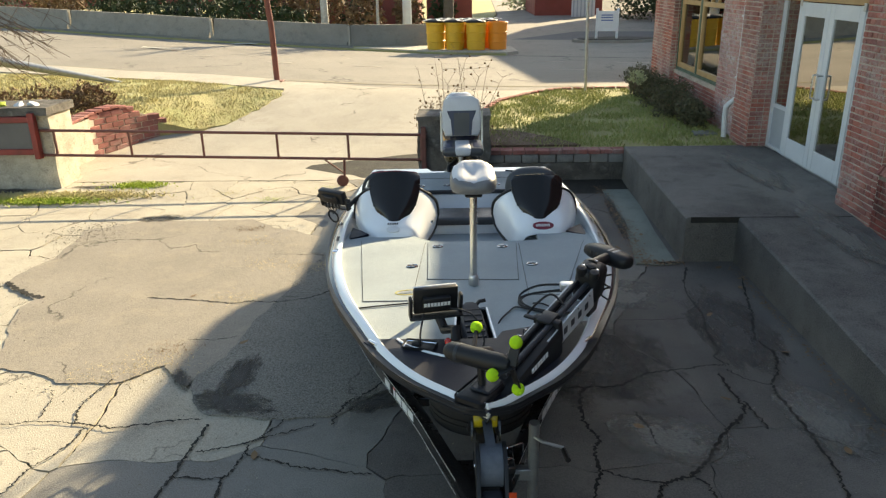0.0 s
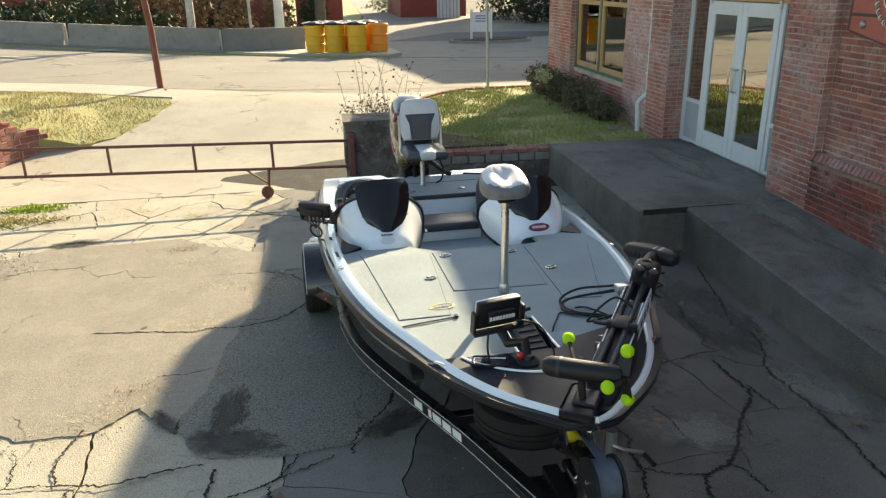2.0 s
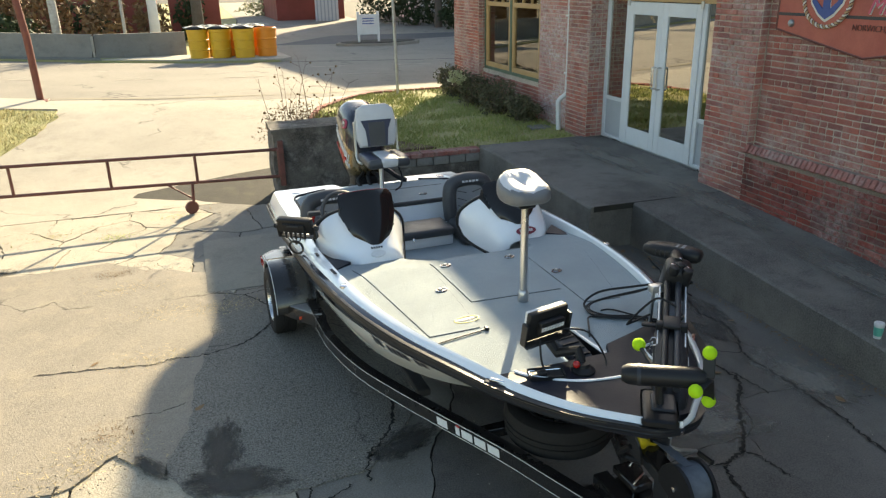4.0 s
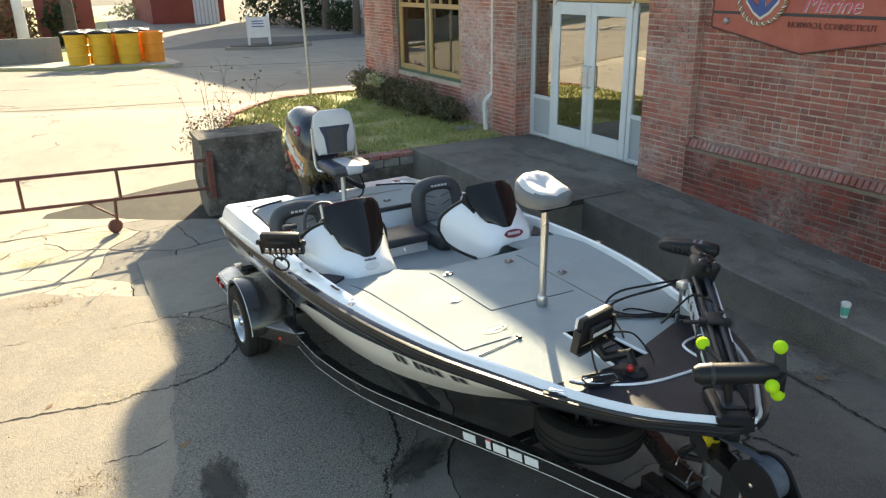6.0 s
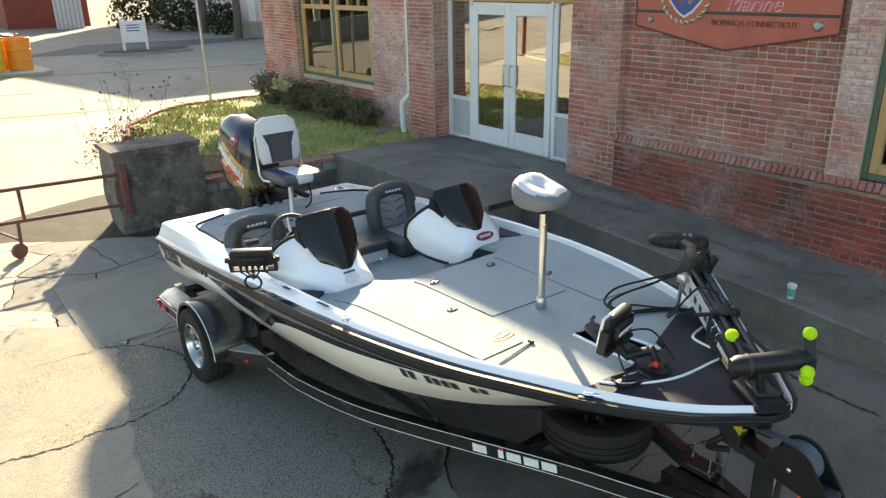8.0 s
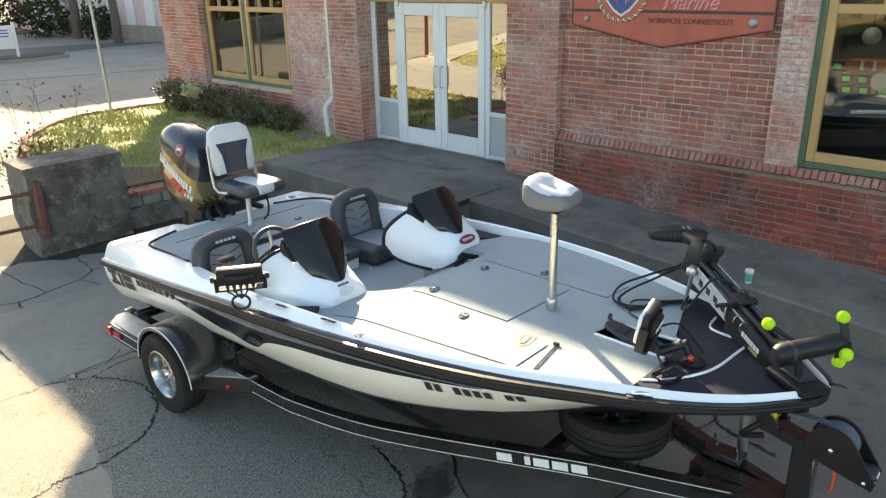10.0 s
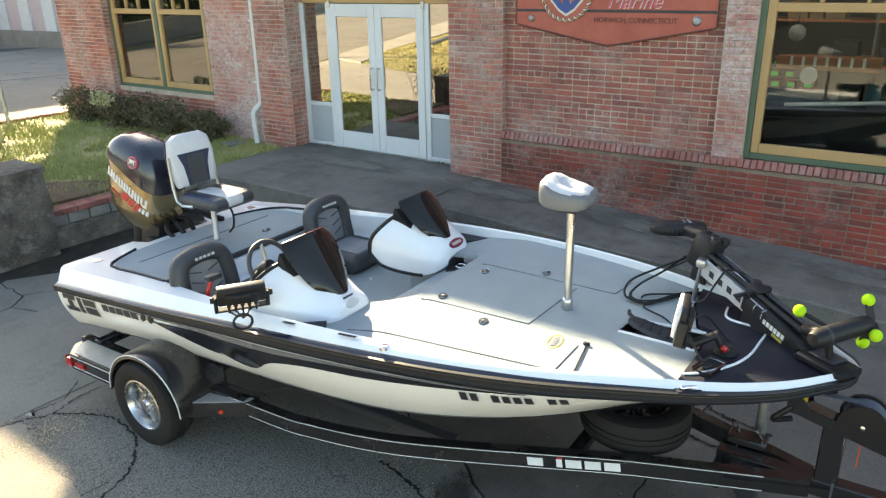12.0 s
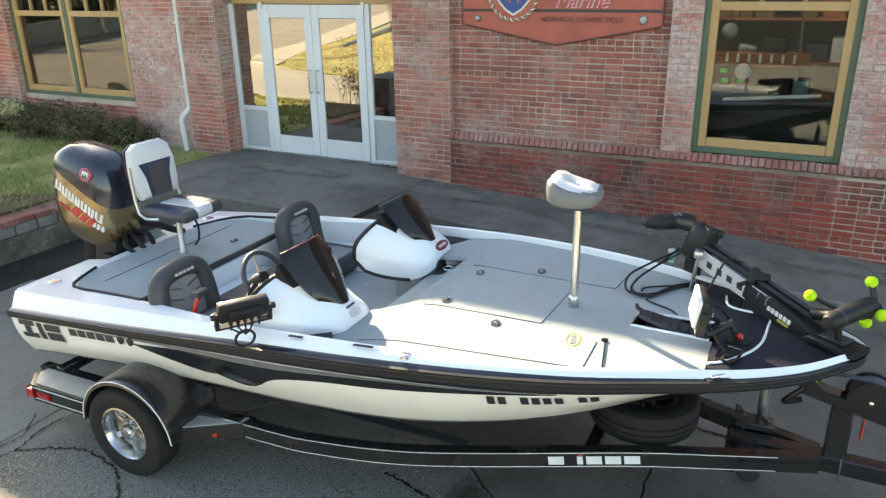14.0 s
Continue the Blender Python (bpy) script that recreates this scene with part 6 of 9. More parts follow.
for i, (x, y, rx, rz, n, ma) in enumerate([(-9.5, 39.5, 1.6, 1.0, 800, EVERGREEN), (-12.5, 42.5, 2.0, 1.3, 800, EVERGREEN), (-21.3, 46.5, 2.0, 1.2, 900, EVERGREEN), (-24.6, 46.0, 1.8, 1.4, 900, DRY_LEAF), (-17.5, 46, 2.6, 1.1, 900, EVERGREEN), (-22.5, 50, 3.0, 1.4, 900, EVERGREEN), (-28.5, 53, 3.0, 1.5, 900, DRY_LEAF),
                                        (-5.3, 39.0, 1.3, 1.7, 900, DRY_LEAF), (-8.2, 43, 1.6, 1.9, 900, DRY_LEAF), (-35, 57, 4.0, 1.8, 900, EVERGREEN), (12.6, 58, 2.3, 1.9, 1500, EVERGREEN), (14.0, 53.5, 1.9, 1.7, 1400, EVERGREEN), (14.9, 48, 1.3, 1.2, 900, EVERGREEN), (5.6, 78, 2.4, 0.9, 700, HEDGE_PALE), (-3.5, 44.5, 1.2, 1.6, 700, DRY_LEAF), (-6.8, 46.5, 1.8, 1.5, 900, EVERGREEN), (-11.5, 48.5, 2.4, 1.8, 1000, EVERGREEN), (-15.5, 50.0, 2.0, 2.0, 1000, DRY_LEAF), (-14.5, 45.0, 1.8, 1.2, 900, EVERGREEN), (-10.5, 45.5, 1.2, 2.2, 800, DRY_LEAF), (-1.5, 46.2, 1.0, 1.5, 700, EVERGREEN)]):
    bush("winter bush across the street" if ma is not EVERGREEN else "dark evergreen bush across the street", [((x, y, land(x, y) + rz * 0.8), (rx, rx * 0.6, rz))], n, 0.16, ma, 90 + i, 6)
# dashes and edge lines of the street
marks = thing("road_marking", pose(0, 0, 0), "worn white dashes and a yellow edge line on the street", "marking", kind="structure")
for k, (x, y) in enumerate([(-14, 30.6), (-10.5, 28.9), (-7, 27.3), (-3.6, 26.0), (-0.3, 25.0), (3.2, 24.2), (-16.8, 35), (-12.8, 32.9), (-5.2, 30.0), (2.8, 27.5), (5.8, 26.8)]):
    p = pose(x, y, land(x, y) - 0.012, 0, 0, -20 if x < -2 else -13)
    part("dash", boxed((-0.6, -0.05, 0), (0.6, 0.05, 0.004), 0, 1, p), SIDEWALK, marks)
for (ax, ay), (bx, by) in zip([(-14, 24.6), (-8, 22.5), (-2.8, 20.6), (0.6, 19.75)], [(-8, 22.5), (-2.8, 20.6), (0.6, 19.75), (4.2, 19.5)]):
    a, b = Vector((ax, ay, land(ax, ay) - 0.012)), Vector((bx, by, land(bx, by) - 0.012))
    n = (b - a).cross(Vector((0, 0, 1))).normalized() * 0.05
    bm = bmesh.new()
    bm.faces.new([bm.verts.new(v) for v in (a - n, b - n, b + n, a + n)])
    part("edge_line", bm, EDGE_YELLOW, marks)

arrow = [(-1.6, -0.06), (0.3, -0.06), (0.3, -0.28), (1.3, 0.0), (0.3, 0.28), (0.3, 0.06), (-1.6, 0.06)]
for x, y, turn in ((-13.6, 31.6, 152), (-11.2, 35.6, -28)):
    part("arrow", prismed(arrow, 0, 0.004, pose(x, y, land(x, y) - 0.008, 0, 0, turn) @ Matrix.Diagonal((1.3, 1.6, 1, 1))), SIDEWALK_PALE, marks, "worn white lane arrow")

# ---- the boat; its own axes: x to its right side, y aft from the bow, z up ----
BOAT = pose(0.088, 3.19, 0, 0, 0, 2.15)
LEN = 5.72
half_beam = curve([0, 0.2, 0.346, 0.574, 0.787, 0.99, 1.225, 1.46, 1.71, 2.0, 2.236, 2.392], [0.0, 0.13, 0.22, 0.44, 0.63, 0.785, 0.978, 1.115, 1.19, 1.215, 1.20, 1.165])
def hb(s):
    return half_beam(math.sqrt(max(s, 0)))


rail_z = curve([0, 1.0, 2.1, 2.8, 3.6, 4.3, 4.95, 5.72], [1.278, 1.268, 1.24, 1.205, 1.155, 1.09, 1.03, 0.955])
chine_x = curve([0, 0.3, 0.9, 1.5, 2.2, 3.2, 4.2, 5.72], [0.0, 0.17, 0.46, 0.70, 0.89, 1.00, 1.04, 1.02])
chine_z = curve([0, 0.3, 0.9, 1.5, 2.0, 2.5, 3.1, 3.9, 4.5, 5.1, 5.72], [1.145, 1.125, 1.035, 0.86, 0.765, 0.705, 0.68, 0.675, 0.65, 0.60, 0.53])
keel_z = curve([0, 0.3, 0.9, 1.5, 2.2, 3.2, 4.2, 5.72], [1.10, 0.98, 0.76, 0.60, 0.48, 0.41, 0.38, 0.36])
STATIONS = [LEN * (i / 46)**1.7 for i in range(47)]
boat = thing("bass_boat", BOAT, "white and black bass boat standing on a trailer", "boat")
DECK, REAR, BOW = 1.222, 1.095, 1.252
cap_w = curve([0, 0.5, 0.9, 2.6, 3.4, 4.6, 5.72], [0.066, 0.068, 0.078, 0.106, 0.125, 0.24, 0.26])
cap_z = curve([0, 1.2, 2.8, 4.0, 5.0, 5.72], [1.286, 1.284, 1.255, 1.192, 1.128, 1.07])


def rail_k(s):
    return (0.6 + 0.32 * min(max((4.8 - s) / 1.6, 0), 1)) * (0.62 + 0.38 * min(s / 1.6, 1))


def stem_rake(s):
    return 0.08 * max(0.0, 1 - s / 0.4)


def hull_point(s, v, side, out=0.0):
    """A point of the hull's side, from under the rail (v = 0) to the chine (v = 1)."""
    top, low = Vector((hb(s) - 0.022, s, rail_z(s) - 0.105 * rail_k(s))), Vector((chine_x(s), s, chine_z(s)))
    p = top.lerp(low, v)
    p.x += 0.03 * math.sin(v * math.pi) * min(s, 1)
    p.y += stem_rake(s)
    return Vector((side * max(p.x + out, 0.0), p.y, p.z - out * 0.3))


def hull_strip(name, a, b, top, low, material, side, label="", n=26, out=0.004):
    """A painted band on the hull's side between two curves of v."""
    bm = bmesh.new()
    loft(bm, [[hull_point(s, top(s) + (low(s) - top(s)) * k / 5, side, out) for k in range(6)] for s in [a + (b - a) * i / n for i in range(n + 1)]], closed=False)
    return part(name, bm, material, boat, label, recalc=False)


bm = bmesh.new()
for side in (-1, 1):
    loft(bm, [[hull_point(s, k / 8, side) for k in range(9)] for s in STATIONS], closed=False)
part("hull_side", bm, GEL_CREAM, boat, "glossy white hull side")
bm = bmesh.new()
for side in (-1, 1):
    rings = []
    for s in STATIONS:
        y = s + stem_rake(s)
        c, k = Vector((side * chine_x(s), y, chine_z(s))), Vector((0, y, keel_z(s)))
        ring = [c.lerp(k, i / 6) for i in range(7)]
        for i, p in enumerate(ring):
            p.z -= 0.035 * math.sin(i / 6 * math.pi) * min(s, 1)
        rings.append(ring)
    loft(bm, rings, closed=False)
part("hull_bottom", bm, GEL_BLACK, boat, "glossy black hull bottom")
bm = bmesh.new()
ring = [hull_point(LEN, k / 8, -1) for k in range(9)] + [Vector((0, LEN, keel_z(LEN)))] + [hull_point(LEN, 1 - k / 8, 1) for k in range(9)]
loft(bm, [ring, [p + Vector((0, 0.02, 0)) for p in ring]])
part("transom", bm, GELCOAT, boat)
for side in (-1, 1):
    low = curve([1.5, 2.0, 2.45, 3.04, 3.30, 3.44, 3.53, 3.68, 4.02], [0.13, 0.20, 0.26, 0.33, 0.47, 0.70, 0.75, 0.64, 0.13])
    hull_strip("hull_graphic", 1.5, 4.02, lambda s: 0.115, low, GEL_BLACK, side, "black swoosh graphic", 40)
    hull_strip("hull_graphic", 1.5, 4.9, curve([1.5, 2.6, 3.4, 4.2, 4.9], [0.075, 0.075, 0.085, 0.07, 0.10]), curve([1.5, 2.6, 3.4, 4.2, 4.9], [0.09, 0.12, 0.20, 0.12, 0.11]), GEL_GREY, side, "grey pinstripe", out=0.006)
    hull_strip("hull_graphic", 3.74, 4.42, curve([3.74, 3.85, 4.02, 4.42], [0.59, 0.36, 0.15, 0.20]), curve([3.74, 3.85, 4.02, 4.42], [0.60, 0.58, 0.48, 0.21]), GEL_BLACK, side, "black leaf graphic", out=0.005)
    hull_strip("hull_graphic", 1.0, 5.70, lambda s: 0.955, lambda s: 1.0, GEL_GREY, side, "grey line along the chine", out=0.003)
    hull_strip("hull_graphic", 0.05, 5.65, lambda s: 0.0, lambda s: 0.018, GEL_CREAM, side, "thin cream line under the rail", out=0.007)
    # stern emblem and model mark as plain slanted shapes
    for s0, s1, v0, v1 in ((5.47, 5.66, 0.07, 0.19), (5.53, 5.60, 0.20, 0.38), (5.47, 5.66, 0.39, 0.51), (5.38, 5.44, 0.09, 0.51), (5.17, 5.35, 0.09, 0.26), (5.17, 5.35, 0.30, 0.51)):
        hull_strip("emblem_bar", s0, s1, lambda s, a=v0: a, lambda s, b=v1: b, DARK_MARK, side, "dark bar of the stern emblem", 4, 0.006)
    for k in range(5):
        hull_strip("emblem_bar", 4.985 - k * 0.097, 5.065 - k * 0.097, lambda s: 0.10, lambda s: 0.27, DARK_MARK, side, "dark bar of the maker's mark", 3, 0.006)
    for k in range(2):
        c = hull_point(4.52 - k * 0.09, 0.16, side, 0.004)
        part("vent", lathed([(0.001, 0), (0.028, 0), (0.03, 0.008), (0.001, 0.012)], Matrix.Translation(c) @ pose(0, 0, 0, 0, 90 * side, 0), 16), BLACK_PLASTIC, boat, "round black vent")
    # registration as plain bars
    for k in (0, 1, 3, 4, 5, 6, 8, 9):
        a = 1.88 - k * 0.0605
        hull_strip("registration_bar", a - 0.043, a, lambda s: 0.21, lambda s: 0.40, DARK_MARK, side, "black registration bar", 3, 0.006)

# rub rail: black moulding with two ribs
bm = bmesh.new()
for side in (-1, 1):
    rings = []
    for s in STATIONS:
        x, z, k = hb(s), rail_z(s), rail_k(s)
        sec = [(-0.03, -0.020), (0.004, -0.020), (0.018, -0.026 * k), (0.018, -0.036 * k), (0.010, -0.042 * k), (0.016, -0.050 * k), (0.016, -0.076 * k), (0.008, -0.082 * k), (0.012, -0.09 * k), (0.008, -0.112 * k), (-0.03, -0.118 * k)]
        rings.append([(side * max(x + dx, 0), s, z + dz) for dx, dz in sec])
    loft(bm, rings, closed=False)
part("rub_rail", bm, RUBBER, boat, "ribbed black rub rail", 30)
# gunwale cap
bm = bmesh.new()
for side in (-1, 1):
    rings = []
    for s in STATIONS:
        x, z, w, zc = hb(s), rail_z(s), cap_w(s), cap_z(s)
        rings.append([(side * max(x + a, 0), s, b) for a, b in ((-0.030, min(z, zc - 0.028) - 0.010), (-0.036, min(z, zc - 0.028)), (-0.036 - 0.35 * min(w - 0.036, 0.07), (min(z, zc - 0.028) + zc) / 2), (-0.036 - 0.75 * min(w - 0.036, 0.07), zc - 0.005), (-w, zc), (-w - 0.012, zc - 0.01), (-w - 0.015, zc - (0.06 if s < 2.2 else 0.14)))])
    loft(bm, rings, closed=False)
part("gunwale", bm, GELCOAT, boat, "white gunwale cap")
bm = bmesh.new()
for side in (-1, 1):
    loft(bm, [[(side * max(hb(s) + a, 0), s, min(rail_z(s), cap_z(s) - 0.028) + b) for a, b in ((-0.050, -0.006), (-0.036, -0.004), (-0.020, -0.010), (-0.004, -0.018), (0.010, -0.030))] for s in STATIONS], closed=False)
part("gunwale_band", bm, GEL_NAVY, boat, "glossy navy band outside the white cap")
for side in (-1, 1):
    bm = bmesh.new()
    loft(bm, [[(side * (hb(s) + 0.0185), s, rail_z(s) - d * rail_k(s)) for d in (0.0415, 0.0445)] for s in STATIONS[6:]], closed=False)
    part("rail_line", bm, GOLD_DULL, boat, "thin tan line in the rub rail")
for side in (-1, 1):
    for s0, s1 in ((2.55, 2.68), (3.02, 3.12), (3.55, 3.68)):
        bm = bmesh.new()
        loft(bm, [[(side * (hb(s) - f), s, cap_z(s) * 0.62 + rail_z(s) * 0.38 + 0.021) for f in (0.060, 0.085)] for s in (s0, (s0 + s1) / 2, s1)], closed=False)
        part("inlay", bm, NAVY, boat, "short dark inlay on the gunwale")
    c = Vector((side * (hb(2.35) - 0.07), 2.35, 1.250))
    part("filler_cap", lathed([(0.001, 0.012), (0.025, 0.012), (0.036, 0.006), (0.036, -0.01)], Matrix.Translation(c), 18), CHROME, boat, "round chrome deck fitting")

inner = lambda s: hb(s) - cap_w(s) - 0.012
# dark bow panel with its white trim
def arc(a, b, n=14, sag=0.0):
    a, b = Vector(a), Vector(b)
    d = b - a
    nrm = Vector((-d.y, d.x)).normalized()
    return [a + d * (i / n) + nrm * sag * math.sin(math.pi * i / n) for i in range(n + 1)]


front = [(-inner(s), s) for s in np.linspace(0.80, 0.10, 16)] + [(inner(s), s) for s in np.linspace(0.10, 1.0, 18)]
back = [(0.48, 0.985), (0.14, 0.875), (0.10, 0.785), (-0.24, 0.785), (-0.33, 0.79)]
part("bow_panel", prismed(front + back, 1.16, BOW), NAVY, boat, "navy-black non-slip bow panel")
trim_line = [(x - 0.03, y - 0.035, BOW + 0.003) for x, y in ((-0.47, 0.825), (-0.40, 0.735), (-0.24, 0.625), (-0.08, 0.57), (0.14, 0.55), (0.25, 0.545), (0.295, 0.58), (0.32, 0.74), (0.37, 0.80), (0.50, 0.82))]
part("bow_trim", tubed(smooth_line(trim_line, 6), 0.0085, 6), GELCOAT, boat, "white trim line on the bow panel")
deck_z = curve([0, 2.45, 2.62, 2.97, 3.4], [DECK, DECK, 1.208, 1.152, 1.14])
# front deck, notched round the pedal pocket
deck = [(-inner(s), s) for s in np.linspace(3.12, 0.80, 24)] + [(-0.33, 0.80), (-0.165, 0.80), (-0.14, 1.285), (0.072, 1.275), (0.105, 0.80), (0.145, 0.89), (0.48, 1.0)] + [(inner(s), s) for s in np.linspace(1.0, 3.12, 22)] + [(0.62, 3.12), (0.60, 2.70), (0.46, 2.655), (-0.22, 2.66), (-0.32, 2.72), (-0.42, 2.86), (-0.60, 3.12)]
bm = prismed(deck, 1.19, DECK)
for y in (1.5, 1.8, 2.3, 2.5, 2.62, 2.72):
    bmesh.ops.bisect_plane(bm, geom=bm.verts[:] + bm.edges[:] + bm.faces[:], plane_co=(0, y, 0), plane_no=(0, 1, 0))
for v in bm.verts:
    if v.co.y < 1.6 and v.co.z < 1.1:
        v.co.z = 1.195
    v.co.z += deck_z(v.co.y) - DECK
part("front_deck", bm, CARPET, boat, "grey carpeted front deck")
pocket = [(-0.16, 0.80), (-0.136, 1.278), (0.068, 1.268), (0.10, 0.80)]
part("pedal_pocket", prismed(pocket, 1.05, 1.09), BLACK_PLASTIC, boat, "sunk pocket for the foot pedal")
bm = bmesh.new()
loft(bm, [[(x, y, z) for x, y in pocket] for z in (1.06, 1.225)], caps=False)
part("pocket_rim", bm, BLACK_PLASTIC, boat, "dark walls of the pocket")
part("pocket_lip", tubed([(x, y, DECK + 0.002) for x, y in ((-0.155, 0.82), (-0.136, 1.278), (0.068, 1.268), (0.098, 0.82))], 0.010, 6), GELCOAT, boat, "white lip round the pocket")
pd = pose(-0.025, 1.03, 1.105, 5, 0, 6)
pedal = part("foot_pedal", boxed((-0.085, -0.20, 0), (0.085, 0.20, 0.05), 0.02, 2, pd), BLACK_PLASTIC, boat, "black steering foot pedal")
bm = bmesh.new()
loft(bm, [[pd @ Vector((sx_ * w, y, z + dz)) for sx_, dz in ((-1, 0.0), (-0.8, 0.022), (0.8, 0.022), (1, 0.0))] for y, w, z in ((-0.20, 0.06, 0.06), (-0.12, 0.078, 0.085), (0.0, 0.08, 0.10), (0.12, 0.075, 0.12), (0.20, 0.06, 0.135), (0.235, 0.03, 0.135))])
part("pedal_pad", bm, GREY_PLASTIC, pedal, "sloping foot pad")
for k in range(6):
    part("tread_rib", boxed((-0.06, -0.13 + k * 0.055, 0.104 + k * 0.007), (0.06, -0.115 + k * 0.055, 0.115 + k * 0.007), 0.002, 1, pd), BLACK_PLASTIC, pedal)
part("pedal_lever", tubed([pd @ Vector((0.03, 0.20, 0.14)), pd @ Vector((0.07, 0.25, 0.15)), pd @ Vector((0.11, 0.26, 0.15))], 0.013, 8), BLACK_PLASTIC, pedal)
part("pedal_knob", lathed([(0.001, 0.0), (0.024, 0.002), (0.024, 0.02), (0.001, 0.024)], pd @ Matrix.Translation((-0.05, -0.17, 0.08)), 14), GREY_PLASTIC, pedal)
for k in range(3):
    line = smooth_line([pd @ Vector((-0.06 + 0.04 * k, -0.16, 0.04)), (-0.10 + 0.06 * k, 0.86, 1.15), (-0.06 + 0.05 * k, 0.815, 1.20)], 5)
    part("pedal_cable", tubed(line, 0.006, 6), RED_MARK if k == 1 else BLACK_PLASTIC, pedal)


def to_boat(x, y, z=None):
    v = BOAT.inverted() @ Vector((x, y, 0))
    return (v.x, v.y) if z is None else Vector((v.x, v.y, z))


def lid(corners, name="hatch_lid"):
    pts = [to_boat(*c) for c in corners]
    cx, cy = sum(p[0] for p in pts) / 4, sum(p[1] for p in pts) / 4
    grow = lambda k: [(x + (0.011 if x > cx else -0.011) * k, y + (0.011 if y > cy else -0.011) * k) for x, y in pts]
    bm = prismed(grow(0.0), DECK - 0.01, DECK + 0.002)
    for y in (2.5, 2.62):
        bmesh.ops.bisect_plane(bm, geom=bm.verts[:] + bm.edges[:] + bm.faces[:], plane_co=(0, y, 0), plane_no=(0, 1, 0))
    for v in bm.verts:
        v.co.z += deck_z(v.co.y) - DECK
    seam = part("hatch_seam", bm, CARPET_EDGE, boat, "dark seam round a hatch")
    bm = prismed(grow(-0.35), DECK, DECK + 0.006)
    for y in (2.5, 2.62):
        bmesh.ops.bisect_plane(bm, geom=bm.verts[:] + bm.edges[:] + bm.faces[:], plane_co=(0, y, 0), plane_no=(0, 1, 0))
    for v in bm.verts:
        v.co.z += deck_z(v.co.y) - DECK
    return part(name, bm, CARPET, boat, "carpeted hatch lid")


lid([(-0.935, 5.92), (-0.74, 4.57), (-0.40, 4.585), (-0.372, 5.80)])
lid([(-0.355, 5.78), (-0.315, 4.965), (0.355, 4.955), (0.385, 5.76)])
lid([(0.402, 5.76), (0.405, 4.695), (0.66, 4.675), (0.96, 5.86)])
strap = part("tie_strap", tubed(smooth_line([to_boat(-0.755, 4.46, DECK + 0.006), to_boat(-0.58, 4.50, DECK + 0.008), to_boat(-0.38, 4.545, DECK + 0.007)], 4), 0.005, 6), BLACK_PLASTIC, boat, "black rod strap on the deck")
part("strap_hook", boxed((-0.012, -0.02, 0), (0.012, 0.02, 0.02), 0.005, 1, Matrix.Translation(to_boat(-0.37, 4.55, DECK))), BLACK_PLASTIC, strap)
em = [(0.085 * math.cos(a), 0.04 * math.sin(a)) for a in [2 * math.pi * k / 24 for k in range(24)]]
badge_m = Matrix.Translation(to_boat(-0.44, 4.72, DECK + 0.006)) @ pose(0, 0, 0, 0, 0, 8)
badge = part("deck_emblem", tubed([badge_m @ Vector((x, y, 0.001)) for x, y in em + em[:1]], 0.0065, 6, None, 0.4), GOLD_MARK, boat, "thin yellow oval emblem with grey bars")
for k in range(4):
    part("emblem_mark", boxed((-0.052 + k * 0.028, -0.014, 0.003), (-0.034 + k * 0.028, 0.014, 0.005), 0, 1, badge_m), VINYL_GREY, badge)


def latch(x, y, z, turn=0):
    """Slam latch: oval black cup, chrome rim and lifting ring."""
    m = Matrix.Translation(to_boat(x, y, z)) @ pose(0, 0, 0, 0, 0, turn)
    cup = part("latch", prismed([(0.045 * math.cos(a), 0.031 * math.sin(a)) for a in [2 * math.pi * k / 20 for k in range(20)]], 0, 0.004, m), BLACK_PLASTIC, boat, "oval hatch latch with chrome ring")
    part("ring", tubed([m @ Vector((0.040 * math.cos(a), 0.026 * math.sin(a), 0.006)) for a in [2 * math.pi * k / 20 for k in range(21)]], 0.0028, 6), CHROME, cup)
    part("pull", boxed((-0.020, -0.010, 0.004), (0.002, 0.010, 0.018), 0.004, 1, m), GALVANISED, cup)


for x, y in ((-0.264, 5.654), (-0.443, 5.218), (0.263, 5.648), (0.475, 5.254)):
    latch(x, y, DECK + 0.006, 10)
for x, y in ((-0.25, 8.02), (0.30, 8.05), (-0.55, 8.0), (0.75, 7.85)):
    latch(x, y, REAR + 0.001, 0)

# cockpit
part("cockpit_floor", boxed((-0.86, 2.72, 0.775), (0.86, 4.75, 0.80)), CARPET, boat, "grey carpeted cockpit floor")
fall = [(2.64, 1.203), (2.69, 1.195), (2.735, 1.165), (2.765, 1.12), (2.80, 1.095), (2.90, 1.068), (2.99, 1.042), (3.015, 1.02), (3.02, 0.79), (2.64, 0.79)]
bm = bmesh.new()
loft(bm, [[(x, y + dy, z + (deck_z(2.70 + dy * 1.4) - deck_z(2.70) - 0.006 if z > 1.0 and dy > 0 else 0.0)) for y, z in fall] for x, dy in ((-0.52, 0.14), (-0.36, 0.09), (-0.24, 0.02), (0.0, 0.0), (0.30, -0.01), (0.66, -0.01))])
part("deck_step", bm, CARPET, boat, "carpeted step down from the deck", 50)
for side in (-1, 1):
    bm = bmesh.new()
    loft(bm, [[(side * (inner(s) + 0.005), s, z) for z in (cap_z(s) - 0.02, 0.98)] + [(side * 0.84, s, 0.80)] for s in np.linspace(2.74, 5.5, 18)], closed=False)
    part("inner_liner", bm, GELCOAT, boat, "white inner liner")
part("bulkhead", boxed((-0.84, 2.78, 0.80), (0.84, 2.81, 1.04)), GELCOAT, boat)
